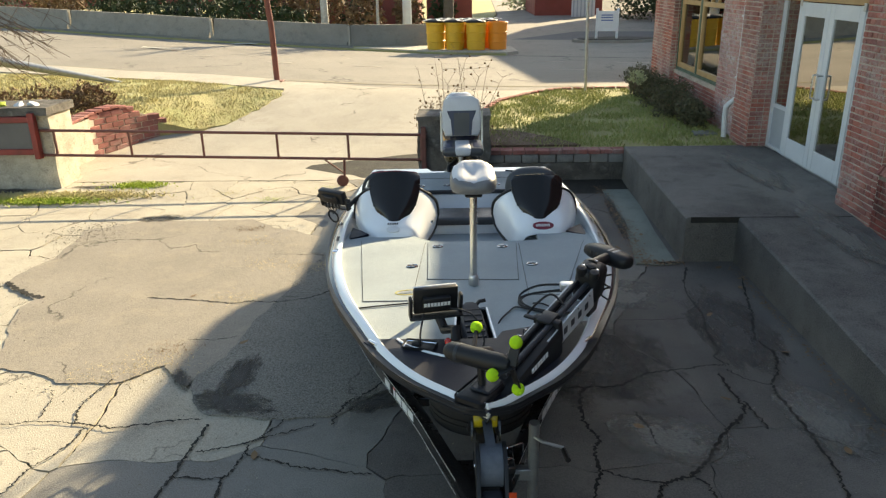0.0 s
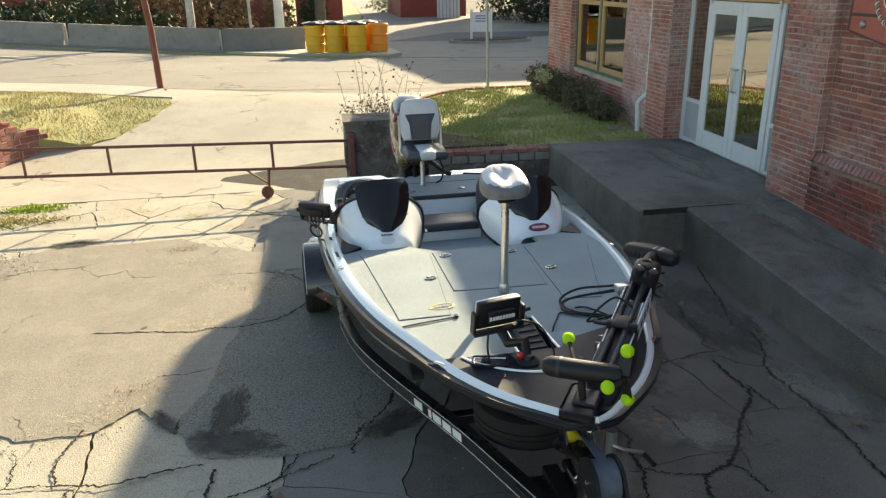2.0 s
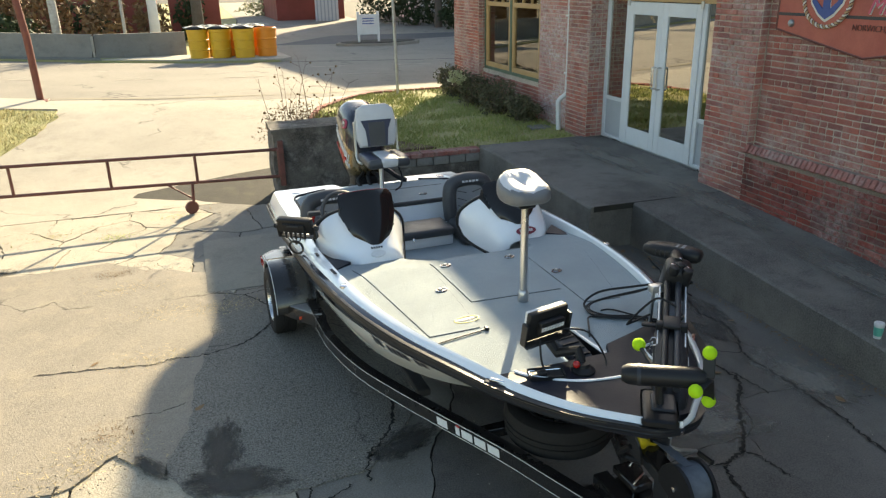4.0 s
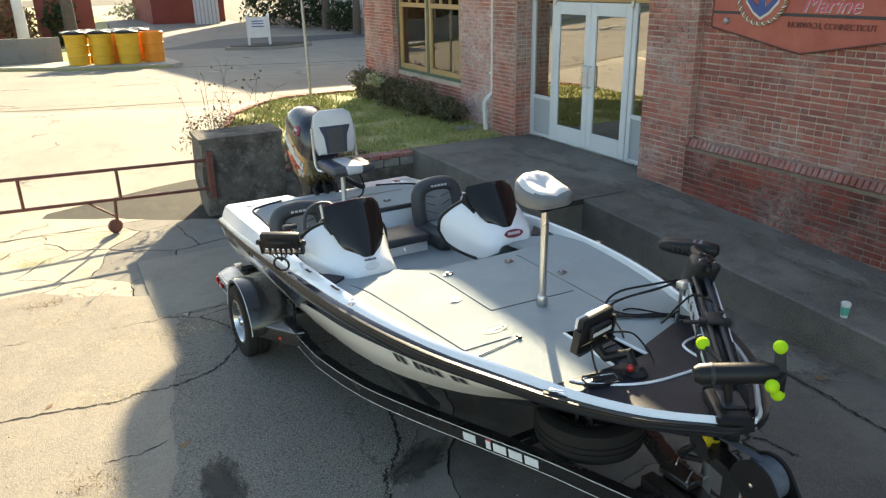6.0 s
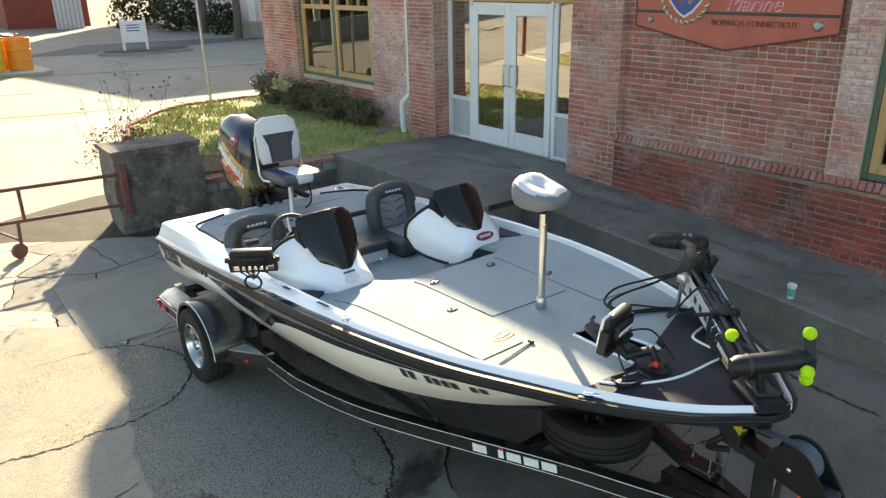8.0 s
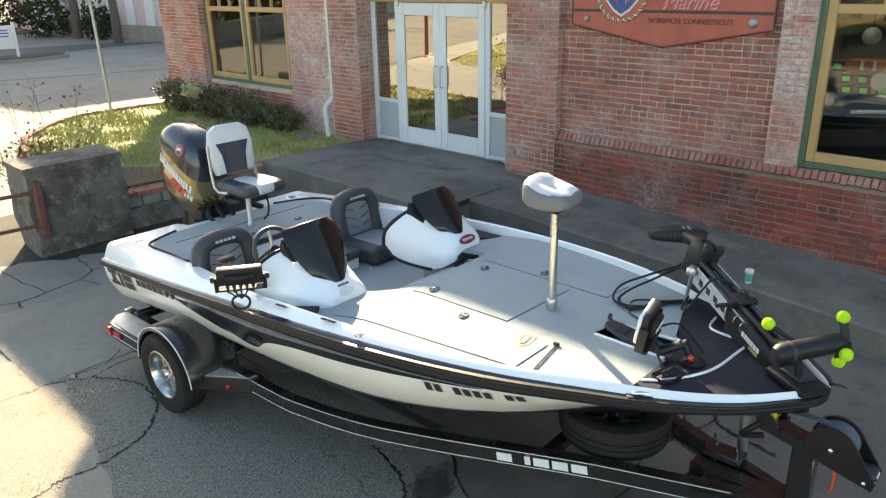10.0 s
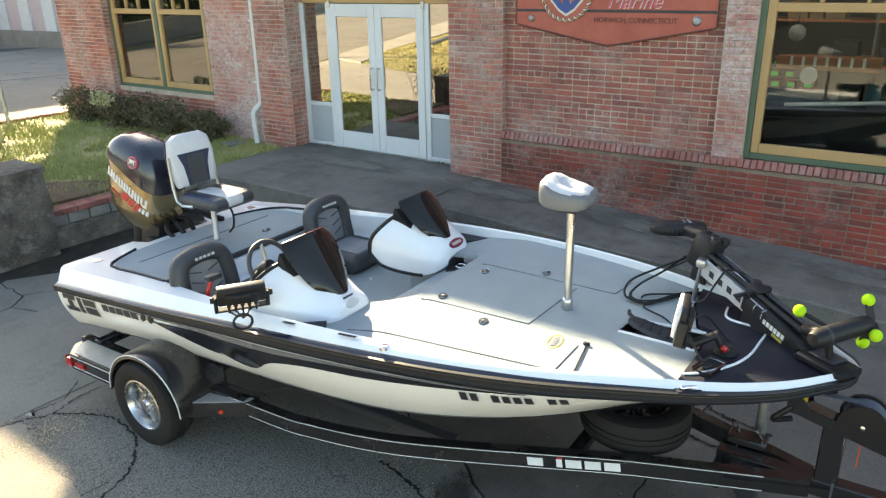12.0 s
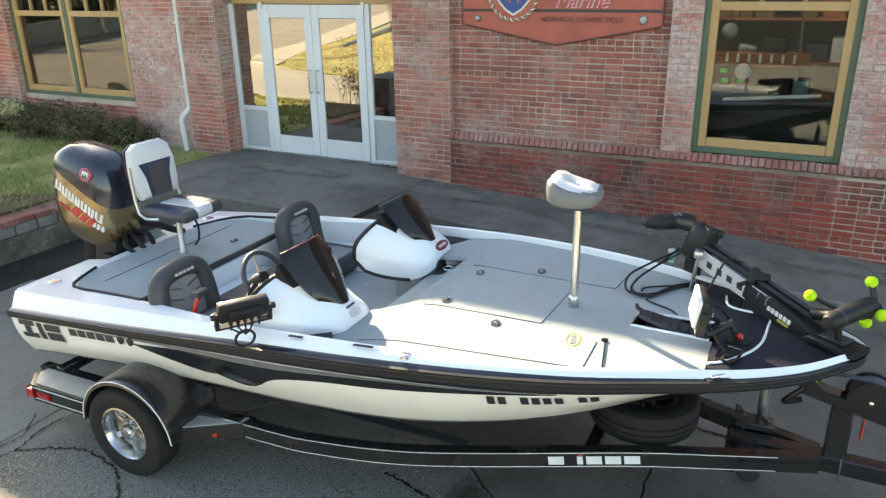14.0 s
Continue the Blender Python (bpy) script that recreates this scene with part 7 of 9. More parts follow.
rear = [(-inner(s) , s) for s in np.linspace(4.66, 5.1, 5)] + [(-inner(5.3) + 0.06, 5.30), (-inner(5.4) + 0.2, 5.42), (-0.5, 5.45), (0.5, 5.45), (inner(5.4) - 0.2, 5.42), (inner(5.3) - 0.06, 5.30)] + [(inner(s), s) for s in np.linspace(5.1, 4.66, 5)]
part("rear_deck", prismed(rear, 1.05, REAR), CARPET, boat, "grey carpeted rear deck")
part("rear_deck_edge", boxed((-0.93, 4.615, 1.055), (0.93, 4.66, REAR + 0.004), 0.015, 2), CARPET_EDGE, boat, "dark carpet edging")
part("rear_seam", boxed((-0.72, 5.16, REAR - 0.01), (0.72, 5.168, REAR + 0.0025)), CARPET_EDGE, boat)
part("rear_bulkhead", boxed((-0.88, 4.60, 0.80), (0.88, 4.645, 1.056)), GELCOAT, boat, "white moulded bulkhead")
part("splash_well", prismed([(-0.98, 5.25), (-0.5, 5.45), (0.5, 5.45), (0.98, 5.25), (1.10, 5.40), (1.06, 5.72), (0.40, 5.72), (0.34, 5.58), (-0.34, 5.58), (-0.40, 5.72), (-1.06, 5.72), (-1.10, 5.40)], 0.90, 1.075), GELCOAT, boat, "white moulded stern deck")
part("well_floor", boxed((-0.34, 5.45, 0.80), (0.34, 5.73, 0.86)), NAVY, boat)
for side in (-1, 1):
    line = smooth_line([(side * (inner(s) + 0.012), s, cap_z(s) + 0.004) for s in np.linspace(4.5, 5.15, 7)] + [(side * 0.86, 5.34, 1.10), (side * 0.55, 5.46, 1.10)], 3)
    part("deck_trim", tubed(line, 0.012, 6), NAVY, boat, "dark trim round the rear deck")
    part("stern_light", boxed((side * 0.86 - 0.04, 5.52, 1.07), (side * 0.86 + 0.04, 5.60, 1.083), 0.005, 1), CHROME, boat)

# centre bench
part("bench_base", boxed((-0.42, 4.02, 0.78), (0.42, 4.60, 0.90), 0.02), GELCOAT, boat)
part("bench_cushion", boxed((-0.42, 3.98, 0.90), (0.42, 4.36, 0.985), 0.03, 3), VINYL_DARK, boat, "grey vinyl bench cushion")


def helm_seat(x, y, top):
    """Moulded bucket seat: thick charcoal hoop round a pale insert."""
    base = part("helm_seat", boxed((x - 0.27, y - 0.48, 0.80), (x + 0.27, y + 0.04, 0.975), 0.06, 4), VINYL_DARK, boat, "charcoal bucket seat with pale insert")
    part("seat_insert", boxed((x - 0.16, y - 0.44, 0.955), (x + 0.16, y - 0.06, 0.985), 0.02, 3), VINYL_GREY, base)
    m = Matrix.Translation((x, y, 0.93)) @ pose(0, 0, 0, -11, 0, 0)
    h = top - 0.93
    bm = bmesh.new()
    hoop = [(-0.215, 0, 0.0), (-0.222, 0, h * 0.35), (-0.205, 0, h * 0.68), (-0.14, 0, h - 0.085), (0.0, 0, h - 0.065), (0.14, 0, h - 0.085), (0.205, 0, h * 0.68), (0.222, 0, h * 0.35), (0.215, 0, 0.0)]
    tube(bm, [m @ p for p in smooth_line(hoop, 5)], 0.072, 12)
    part("seat_hoop", bm, VINYL_DARK, base, "thick charcoal padded hoop")
    part("seat_panel", boxed((-0.19, -0.02, 0.0), (0.19, 0.055, h - 0.07), 0.02, 3, m), VINYL_GREY, base, "pale grey insert panel")
    for z, a in ((0.12, 24), (0.20, 20), (0.28, 16)):
        for sd in (-1, 1):
            part("stitch", boxed((-0.055, -0.026, -0.004), (0.055, -0.019, 0.004), 0, 1, m @ pose(sd * 0.085, 0, z, 0, -sd * a, 0)), VINYL_DARK, base)
    for k in range(5):
        part("mark", boxed((-0.09 + k * 0.038, -0.072, h - 0.095), (-0.063 + k * 0.038, -0.066, h - 0.075), 0, 1, m), VINYL_LIGHT, base, "pale bar of the maker's mark")


helm_seat(-0.735, 4.30, 1.40)
helm_seat(0.745, 4.36, 1.40)


# consoles
def console(side):
    c = 0.648 * side
    inner_side = -side
    tall = 1.0 if side < 0 else 0.86
    w_in = curve([2.90, 2.96, 3.05, 3.2, 3.35, 3.52], [0.10, 0.20, 0.245, 0.285, 0.335, 0.385])
    w_out = curve([2.90, 2.96, 3.05, 3.2, 3.35, 3.52], [0.10, 0.20, 0.27, 0.335, 0.385, 0.405])
    z_in = curve([2.90, 3.0, 3.12, 3.35, 3.46, 3.52], [1.12, 1.05, 1.015, 1.045, 1.09, 1.17])
    crest = curve([2.925, 2.94, 2.965, 3.02, 3.12, 3.22, 3.33, 3.36], [1.16, 1.215, 1.246, 1.282, 1.355, 1.43, 1.495, 1.50])
    bm = bmesh.new()
    rings = []
    for y0 in (2.925, 2.93, 2.945, 2.965, 2.99, 3.02, 3.06, 3.10, 3.15, 3.20, 3.25, 3.30, 3.34, 3.36):
        ring = []
        for k in range(25):
            a = math.pi * k / 24
            lift = abs(math.sin(a))**0.72
            edge = abs(math.cos(a))**1.6
            y = y0 + 0.165 * edge * min(max((y0 - 2.98) / 0.36, 0), 1)
            inboard = (-math.cos(a)) * inner_side > 0
            w = (w_in if inboard else w_out)(y)
            zl = z_in(y) if inboard else 1.15
            top = crest(y0) - (0.0 if side < 0 else 0.3 * max(crest(y0) - 1.42, 0))
            ring.append(Vector((c + (1 if -math.cos(a) > 0 else -1) * w * abs(math.cos(a))**0.72, y, zl + (top - zl) * lift)))
        rings.append(ring)
    loft(bm, rings, closed=False)
    body = part("console", bm, GELCOAT, boat, "white moulded console with a smoked windscreen", 50)
    part("console_trim", tubed(rings[-1], 0.017, 8), BLACK_PLASTIC, body, "black edge trim")
    ei = -1 if side < 0 else 0
    part("base_trim", tubed([r[ei] for r in rings[6:]], 0.014, 8), BLACK_PLASTIC, body, "black edge trim")
    part("inner_face", boxed((c - 0.16, 3.04, 0.80), (c + 0.30, 3.30, 1.10) if side > 0 else (c + 0.16, 3.30, 1.10), 0.02, 2), CARPET, body, "carpeted riser below the console")
    # windscreen, curved round the console's brow
    bm = bmesh.new()
    width = curve([0, 0.12, 0.35, 0.65, 0.9, 1.0], [0.10, 0.150, 0.200, 0.228, 0.232, 0.205])
    def scr(u, v, off):
        w = width(v)
        return Vector((c + u * w, 3.012 + 0.262 * v + 0.075 * u * u - off, 1.283 + 0.39 * tall * v - 0.035 * u * u * v - off * 0.3))
    n, k = 12, 10
    grid_f = [[bm.verts.new(scr(-1 + 2 * i / n, j / k, 0.008)) for i in range(n + 1)] for j in range(k + 1)]
    grid_b = [[bm.verts.new(scr(-1 + 2 * i / n, j / k, 0.0)) for i in range(n + 1)] for j in range(k + 1)]
    for j in range(k):
        for i in range(n):
            bm.faces.new((grid_f[j][i], grid_f[j][i + 1], grid_f[j + 1][i + 1], grid_f[j + 1][i]))
            bm.faces.new((grid_b[j][i], grid_b[j + 1][i], grid_b[j + 1][i + 1], grid_b[j][i + 1]))
    rim = [(0, i) for i in range(n + 1)] + [(j, n) for j in range(1, k + 1)] + [(k, i) for i in range(n - 1, -1, -1)] + [(j, 0) for j in range(k - 1, 0, -1)]
    for a, b in zip(rim, rim[1:] + rim[:1]):
        bm.faces.new((grid_f[a[0]][a[1]], grid_b[a[0]][a[1]], grid_b[b[0]][b[1]], grid_f[b[0]][b[1]]))
    screen = part("windscreen", bm, SMOKE, body, "dark smoked windscreen")
    bm = bmesh.new()
    tube(bm, [scr(-1 + 2 * i / 16, 1.0, 0.004) for i in range(17)], 0.003, 6)
    part("screen_edge", bm, MAROON if side < 0 else SMOKE, body)
    bm = bmesh.new()
    loft(bm, [[Vector((c + u * width(v) * 0.95, 3.047 + 0.257 * v + 0.085 * u * u, 1.255 + 0.385 * tall * v * 0.80)) for u in (-1, -0.5, 0, 0.5, 1)] + [Vector((c + u * width(v) * 0.97, 3.40, 1.22 + 0.3 * v)) for u in (1, 0, -1)] for v in (0.02, 0.35, 0.7, 0.98)])
    part("dash_shell", bm, BLACK_PLASTIC, body, "black dash behind the screen")
    for u, v in ((-0.97, 0.3), (0.97, 0.3), (-0.97, 0.72), (0.97, 0.72)):
        p = scr(u, v, 0.012)
        part("screw", lathed([(0.001, 0.006), (0.008, 0.004), (0.010, 0)], Matrix.Translation(p) @ pose(0, 0, 0, 90, 0, 0), 10), BLACK_PLASTIC, body)
    # oval badge on the nose
    m = Matrix.Translation((c - 0.006, 2.944, 1.226)) @ pose(0, 0, 0, 52, 0, 0)
    oval = [(0.075 * math.cos(a), 0.032 * math.sin(a)) for a in [2 * math.pi * k / 24 for k in range(24)]]
    if side > 0:
        m = Matrix.Translation((c + 0.022, 2.95, 1.236)) @ pose(0, 0, 0, 46, 0, 0)
        b = part("badge", prismed([(x * 1.25, y * 1.15) for x, y in oval], -0.01, 0.004, m), MAROON, body, "dark red oval sticker with pale bars")
        for k in range(7):
            part("badge_mark", boxed((-0.063 + k * 0.018, -0.012, 0.004), (-0.050 + k * 0.018, 0.012, 0.006), 0, 1, m), PAPER, b)
    else:
        b = part("badge", prismed([(x * 0.8, y * 0.9) for x, y in oval], -0.01, 0.006, m), RAIL_SILVER, body, "oval silver badge")
        for k in range(5):
            part("badge_mark", boxed((-0.05 + k * 0.02, 0.045, 0.0), (-0.036 + k * 0.02, 0.06, 0.004), 0, 1, m), DARK_MARK, body)
        part("keyhole", lathed([(0.001, 0.006), (0.014, 0.006), (0.017, 0)], Matrix.Translation((c + 0.335, 3.06, 1.25)) @ pose(0, 0, 0, 30, 60, 0), 14), CHROME, body)
    return body


helm, mate = console(-1), console(1)
for side in (-1, 1):
    x = side * (inner(2.72) - 0.05)
    part("speaker_inlay", prismed([(x + side * 0.02, 2.86), (x + side * 0.035, 2.92), (x + side * 0.03, 3.16), (x - side * 0.05, 3.08), (x - side * 0.13, 2.98)], 1.14, 1.176), NAVY, boat, "dark pointed inlay beside the console")
part("grab_tray", boxed((0.46, 2.77, 1.04), (0.66, 2.93, 1.082), 0.01, 1), BLACK_PLASTIC, boat, "black cup tray")
part("cup_ring", tubed([(0.572 + 0.042 * math.cos(a), 2.846 + 0.042 * math.sin(a), 1.088) for a in [2 * math.pi * k / 20 for k in range(21)]], 0.007, 6), CHROME, boat, "chrome cup-holder ring")

# steering wheel
wheel_m = Matrix.Translation((-0.79, 3.54, 1.42)) @ pose(0, 0, 0, 62, 0, 0)
wh = part("steering_wheel", tubed([wheel_m @ Vector((0.175 * math.cos(a), 0.175 * math.sin(a), 0)) for a in [2 * math.pi * k / 32 for k in range(33)]], 0.017, 10), VINYL_DARK, boat, "black three-spoke steering wheel")
for a in (90, 210, 330):
    part("spoke", tubed([wheel_m @ Vector((0, 0, -0.03)), wheel_m @ Vector((0.17 * math.cos(radians(a)), 0.17 * math.sin(radians(a)), 0))], 0.013, 8), ALUMINIUM, wh)
part("hub", lathed([(0.001, 0.01), (0.045, 0.0), (0.05, -0.04), (0.03, -0.16)], wheel_m, 18), BLACK_PLASTIC, wh)
# throttle lever with red grip beside the helm seat
th = part("throttle", boxed((-1.06, 3.90, 1.00), (-0.98, 4.08, 1.16), 0.015, 2), BLACK_PLASTIC, boat, "throttle box with a red lever")
part("lever", tubed(smooth_line([(-1.0, 4.0, 1.14), (-0.98, 3.99, 1.22), (-0.96, 3.96, 1.30)], 4), 0.016, 8), RED_GLASS, th, "red lever")
part("grip", boxed((-1.02, 3.92, 1.29), (-0.90, 3.98, 1.33), 0.012, 2), GREY_PLASTIC, th)

# helm electronics on an arm over the gunwale
unit_m = Matrix.Translation((-1.225, 3.36, 1.40)) @ pose(0, 0, 0, 16, 0, -36)
un = part("sonar_unit", boxed((-0.15, -0.035, -0.038), (0.15, 0.035, 0.085), 0.014, 2, unit_m), BLACK_PLASTIC, boat, "black fish finder seen from the rear, on an arm")
part("rear_hump", boxed((-0.10, -0.055, -0.025), (0.10, -0.03, 0.055), 0.012, 2, unit_m), BLACK_PLASTIC, un)
part("slot", boxed((-0.05, -0.064, 0.035), (0.05, -0.058, 0.05), 0, 1, unit_m), GREY_PLASTIC, un)
for k in range(5):
    part("plug", lathed([(0.001, 0), (0.012, 0), (0.013, 0.03), (0.009, 0.034), (0.006, 0.07), (0.001, 0.07)], unit_m @ Matrix.Translation((-0.085 + k * 0.042, -0.025, -0.02)) @ pose(0, 0, 0, 165, 0, 0), 10), BLACK_PLASTIC, un)
    part("plug_ring", lathed([(0.0135, 0.0), (0.014, 0.003), (0.0135, 0.006)], unit_m @ Matrix.Translation((-0.085 + k * 0.042, -0.026, -0.025)) @ pose(0, 0, 0, 165, 0, 0), 10), VINYL_GREY, un, "grey plug collar")
part("bracket", boxed((-0.17, -0.02, -0.10), (0.17, 0.03, -0.085), 0.006, 1, unit_m), BLACK_PLASTIC, un)
for sd in (-1, 1):
    part("bracket_arm", boxed((sd * 0.16 - 0.012, -0.02, -0.10), (sd * 0.16 + 0.012, 0.03, 0.02), 0.005, 1, unit_m), BLACK_PLASTIC, un)
    part("knob", lathed([(0.001, 0.02), (0.02, 0.02), (0.022, 0)], unit_m @ Matrix.Translation((sd * 0.172, 0, 0)) @ pose(0, 0, 0, 0, 90 * sd, 0), 12), BLACK_PLASTIC, un)
part("arm", tubed(smooth_line([unit_m @ Vector((0.05, 0.02, -0.11)), (-1.10, 3.44, 1.30), (-1.02, 3.50, 1.36), (-0.92, 3.52, 1.42)], 4), 0.022, 10), BLACK_PLASTIC, un)
for k in range(4):
    line = smooth_line([unit_m @ Vector((-0.085 + k * 0.042, -0.03, -0.085)), unit_m @ Vector((-0.04 + k * 0.02, -0.05, -0.115)), unit_m @ Vector((-0.01, -0.052, -0.115 - 0.008 * k))], 4)
    part("cable", tubed(line, 0.0055, 6), BLACK_PLASTIC, un)
loop = [unit_m @ Vector((-0.01 + 0.058 * math.sin(a), -0.055, -0.165 + 0.062 * math.cos(a))) for a in [2 * math.pi * k / 24 for k in range(27)]]
part("cable_loop", tubed(loop, 0.009, 6), BLACK_PLASTIC, un, "looped black cable")

# deck cleats
for side in (-1, 1):
    s = 0.72
    m = Matrix.Translation((side * (hb(s) - 0.045), s, 1.25)) @ pose(0, 0, 0, 0, 0, side * 48)
    cl = part("cleat", boxed((-0.075, -0.028, -0.006), (0.075, 0.028, 0.008), 0.005, 2, m), NAVY, boat, "fold-down chrome cleat")
    part("horn", boxed((-0.05, -0.012, 0.008), (0.05, 0.012, 0.024), 0.008, 3, m), CHROME, cl)

# power socket plate on the bow
m = Matrix.Translation((-0.36, 0.69, BOW + 0.001)) @ pose(0, 0, 0, 0, 0, -14)
so = part("socket_plate", boxed((-0.10, -0.055, 0), (0.10, 0.055, 0.008), 0.02, 3, m), BLACK_PLASTIC, boat, "recessed socket plate with a chrome rim")
part("rim", tubed([m @ Vector((x, y, 0.009)) for x, y in ((-0.09, -0.045), (0.09, -0.045), (0.09, 0.045), (-0.09, 0.045), (-0.09, -0.045))], 0.005, 6), CHROME, so)
part("plug", boxed((-0.05, -0.02, 0.006), (0.0, 0.02, 0.03), 0.008, 2, m), BLACK_PLASTIC, so)

# bow electronics: chart plotter on a jointed arm
bm_base = Vector((-0.15, 0.655, BOW))
plot_m = Matrix.Translation((-0.265, 0.875, 1.475)) @ pose(0, 0, 0, 9, 0, 12)
pl = part("chart_plotter", boxed((-0.137, -0.016, -0.087), (0.137, 0.024, 0.087), 0.012, 2, plot_m), BLACK_PLASTIC, boat, "chart plotter facing aft on a jointed mount")
part("bezel", boxed((-0.134, 0.020, -0.084), (0.134, 0.037, 0.084), 0.008, 3, plot_m), WHITE_MARK, pl, "pale bezel seen round the edge")
part("cover", boxed((-0.13, 0.034, -0.08), (0.13, 0.042, 0.08), 0.004, 2, plot_m), WHITE_MARK, pl, "white screen cover")
part("rear_hump", boxed((-0.085, -0.055, -0.045), (0.085, -0.012, 0.04), 0.012, 2, plot_m), BLACK_PLASTIC, pl)
for k in range(8):
    part("mark", boxed((-0.082 + k * 0.0205, -0.0585, -0.012), (-0.066 + k * 0.0205, -0.0555, 0.012), 0, 1, plot_m), WHITE_MARK, pl, "white bar of the maker's mark")
part("bracket", boxed((-0.165, -0.05, -0.115), (0.165, 0.02, -0.098), 0.006, 1, plot_m), BLACK_PLASTIC, pl)
for sd in (-1, 1):
    part("bracket_arm", boxed((sd * 0.155 - 0.01, -0.03, -0.11), (sd * 0.155 + 0.01, 0.02, 0.03), 0.005, 1, plot_m), BLACK_PLASTIC, pl)
foot = plot_m @ Vector((0.02, -0.02, -0.12))
part("mount_arm", tubed([foot, foot + Vector((0.03, -0.05, -0.06)), bm_base + Vector((0.0, 0.06, 0.10)), bm_base], 0.03, 10), BLACK_PLASTIC, pl, "black jointed mount")
part("mount_base", lathed([(0.001, 0), (0.065, 0), (0.065, 0.012), (0.035, 0.03), (0.03, 0.05)], Matrix.Translation(bm_base), 18), BLACK_PLASTIC, pl)
part("red_knob", sphered(bm_base + Vector((-0.045, 0.0, 0.05)), 0.022, 12), RED_GLASS, pl, "red quick-release knob")
for i, line in enumerate(([plot_m @ Vector((-0.08, -0.05, -0.06)), Vector((-0.36, 0.74, 1.30)), Vector((-0.34, 0.66, 1.24)), Vector((-0.22, 0.60, 1.235)), bm_base], [plot_m @ Vector((0.08, -0.05, -0.04)), Vector((-0.04, 0.80, 1.40)), Vector((0.02, 0.70, 1.27)), Vector((-0.06, 0.60, 1.235))])):
    part("cable", tubed(smooth_line(line, 6), 0.006, 6), BLACK_PLASTIC, pl)


# pedestal seats
def saddle(x, y, z, k_, pad=False):
    """Bike-style casting seat: raised back, dished front."""
    bm = bmesh.new()
    rings = []
    secs = [(-0.20, 0.10, 0.00, 0.07), (-0.17, 0.16, -0.03, 0.10), (-0.09, 0.195, -0.055, 0.115), (0.0, 0.205, -0.06, 0.125), (0.08, 0.20, -0.06, 0.145), (0.14, 0.185, -0.055, 0.17), (0.19, 0.15, -0.035, 0.172), (0.215, 0.09, 0.02, 0.14)]
    for dy, w, lo, hi in secs:
        ring = []
        for k in range(24):
            a = 2 * math.pi * k / 24
            cx, sz = math.cos(a), math.sin(a)
            xx = w * (1 if cx >= 0 else -1) * abs(cx)**0.6
            zz = (lo + hi) / 2 + (hi - lo) / 2 * (1 if sz >= 0 else -1) * abs(sz)**0.6
            if sz > 0:
                zz -= 0.035 * math.exp(-(xx / 0.08)**2) * (1 if dy < 0.12 else 0.2)
            if pad:
                zz = max(zz, hi - 0.035)
                zz += 0.010 * math.sin(9.0 * (dy + 0.6 * abs(xx))) * max(sz, 0)
                xx = xx * 0.90
            ring.append((x + xx * k_, y + (dy * 0.91 if pad else dy) * k_, z + zz * k_))
        rings.append(ring)
    loft(bm, rings)
    return bm


pole_f = Vector((*to_boat(0.025, 4.869), DECK))
ps = part("pedestal", lathed([(0.001, 0), (0.026, 0), (0.026, 0.70), (0.001, 0.70)], Matrix.Translation(pole_f), 18), ALUMINIUM, boat, "aluminium pedestal with a grey casting seat")
part("collar", lathed([(0.034, 0), (0.036, 0.004), (0.036, 0.06), (0.032, 0.075), (0.027, 0.08)], Matrix.Translation(pole_f), 18), ALUMINIUM, ps)
part("casting_seat", saddle(pole_f.x, pole_f.y + 0.02, DECK + 0.732, 0.79), SEAT_GREY, ps, "grey padded casting seat", 70)
part("seat_pad", saddle(pole_f.x, pole_f.y + 0.02, DECK + 0.742, 0.79, True), VINYL_LIGHT, ps, "pale creased top of the casting seat", 60)
part("seat_shell", boxed((pole_f.x - 0.06, pole_f.y - 0.05, DECK + 0.665), (pole_f.x + 0.06, pole_f.y + 0.07, DECK + 0.69), 0.01, 1), BLACK_PLASTIC, ps)

pole_r = Vector((*to_boat(-0.102, 8.246), REAR))
pr = part("pedestal", lathed([(0.001, 0), (0.030, 0), (0.030, 0.02), (0.024, 0.03), (0.024, 0.34), (0.001, 0.34)], Matrix.Translation(pole_r), 18), ALUMINIUM, boat, "aluminium pedestal with a folding seat")
sx, sy, sz = pole_r.x + 0.02, pole_r.y + 0.02, REAR + 0.34
part("seat_cushion", boxed((sx - 0.23, sy - 0.31, sz), (sx + 0.23, sy + 0.18, sz + 0.10), 0.045, 4), VINYL_DARK, pr, "charcoal folding seat cushion")
for a, b, ma in ((-0.10, 0.10, VINYL_LIGHT),):
    part("cushion_stripe", boxed((sx + a, sy - 0.318, sz + 0.008), (sx + b, sy + 0.12, sz + 0.108), 0.04, 4), ma, pr, "pale centre panel")
for sd in (-1, 1):
    part("cushion_bolster", boxed((sx + sd * 0.165 - 0.06, sy - 0.26, sz + 0.03), (sx + sd * 0.165 + 0.06, sy + 0.12, sz + 0.106), 0.03, 3), VINYL_NAVY, pr, "navy side panel")
bk = Matrix.Translation((sx, sy + 0.17, sz + 0.12)) @ pose(0, 0, 0, -8, 0, 0)
def slab_back(x0, x1, z0, z1, y0, y1, bev):
    return boxed((x0, y0, z0), (x1, y1, z1), bev, 4, bk)


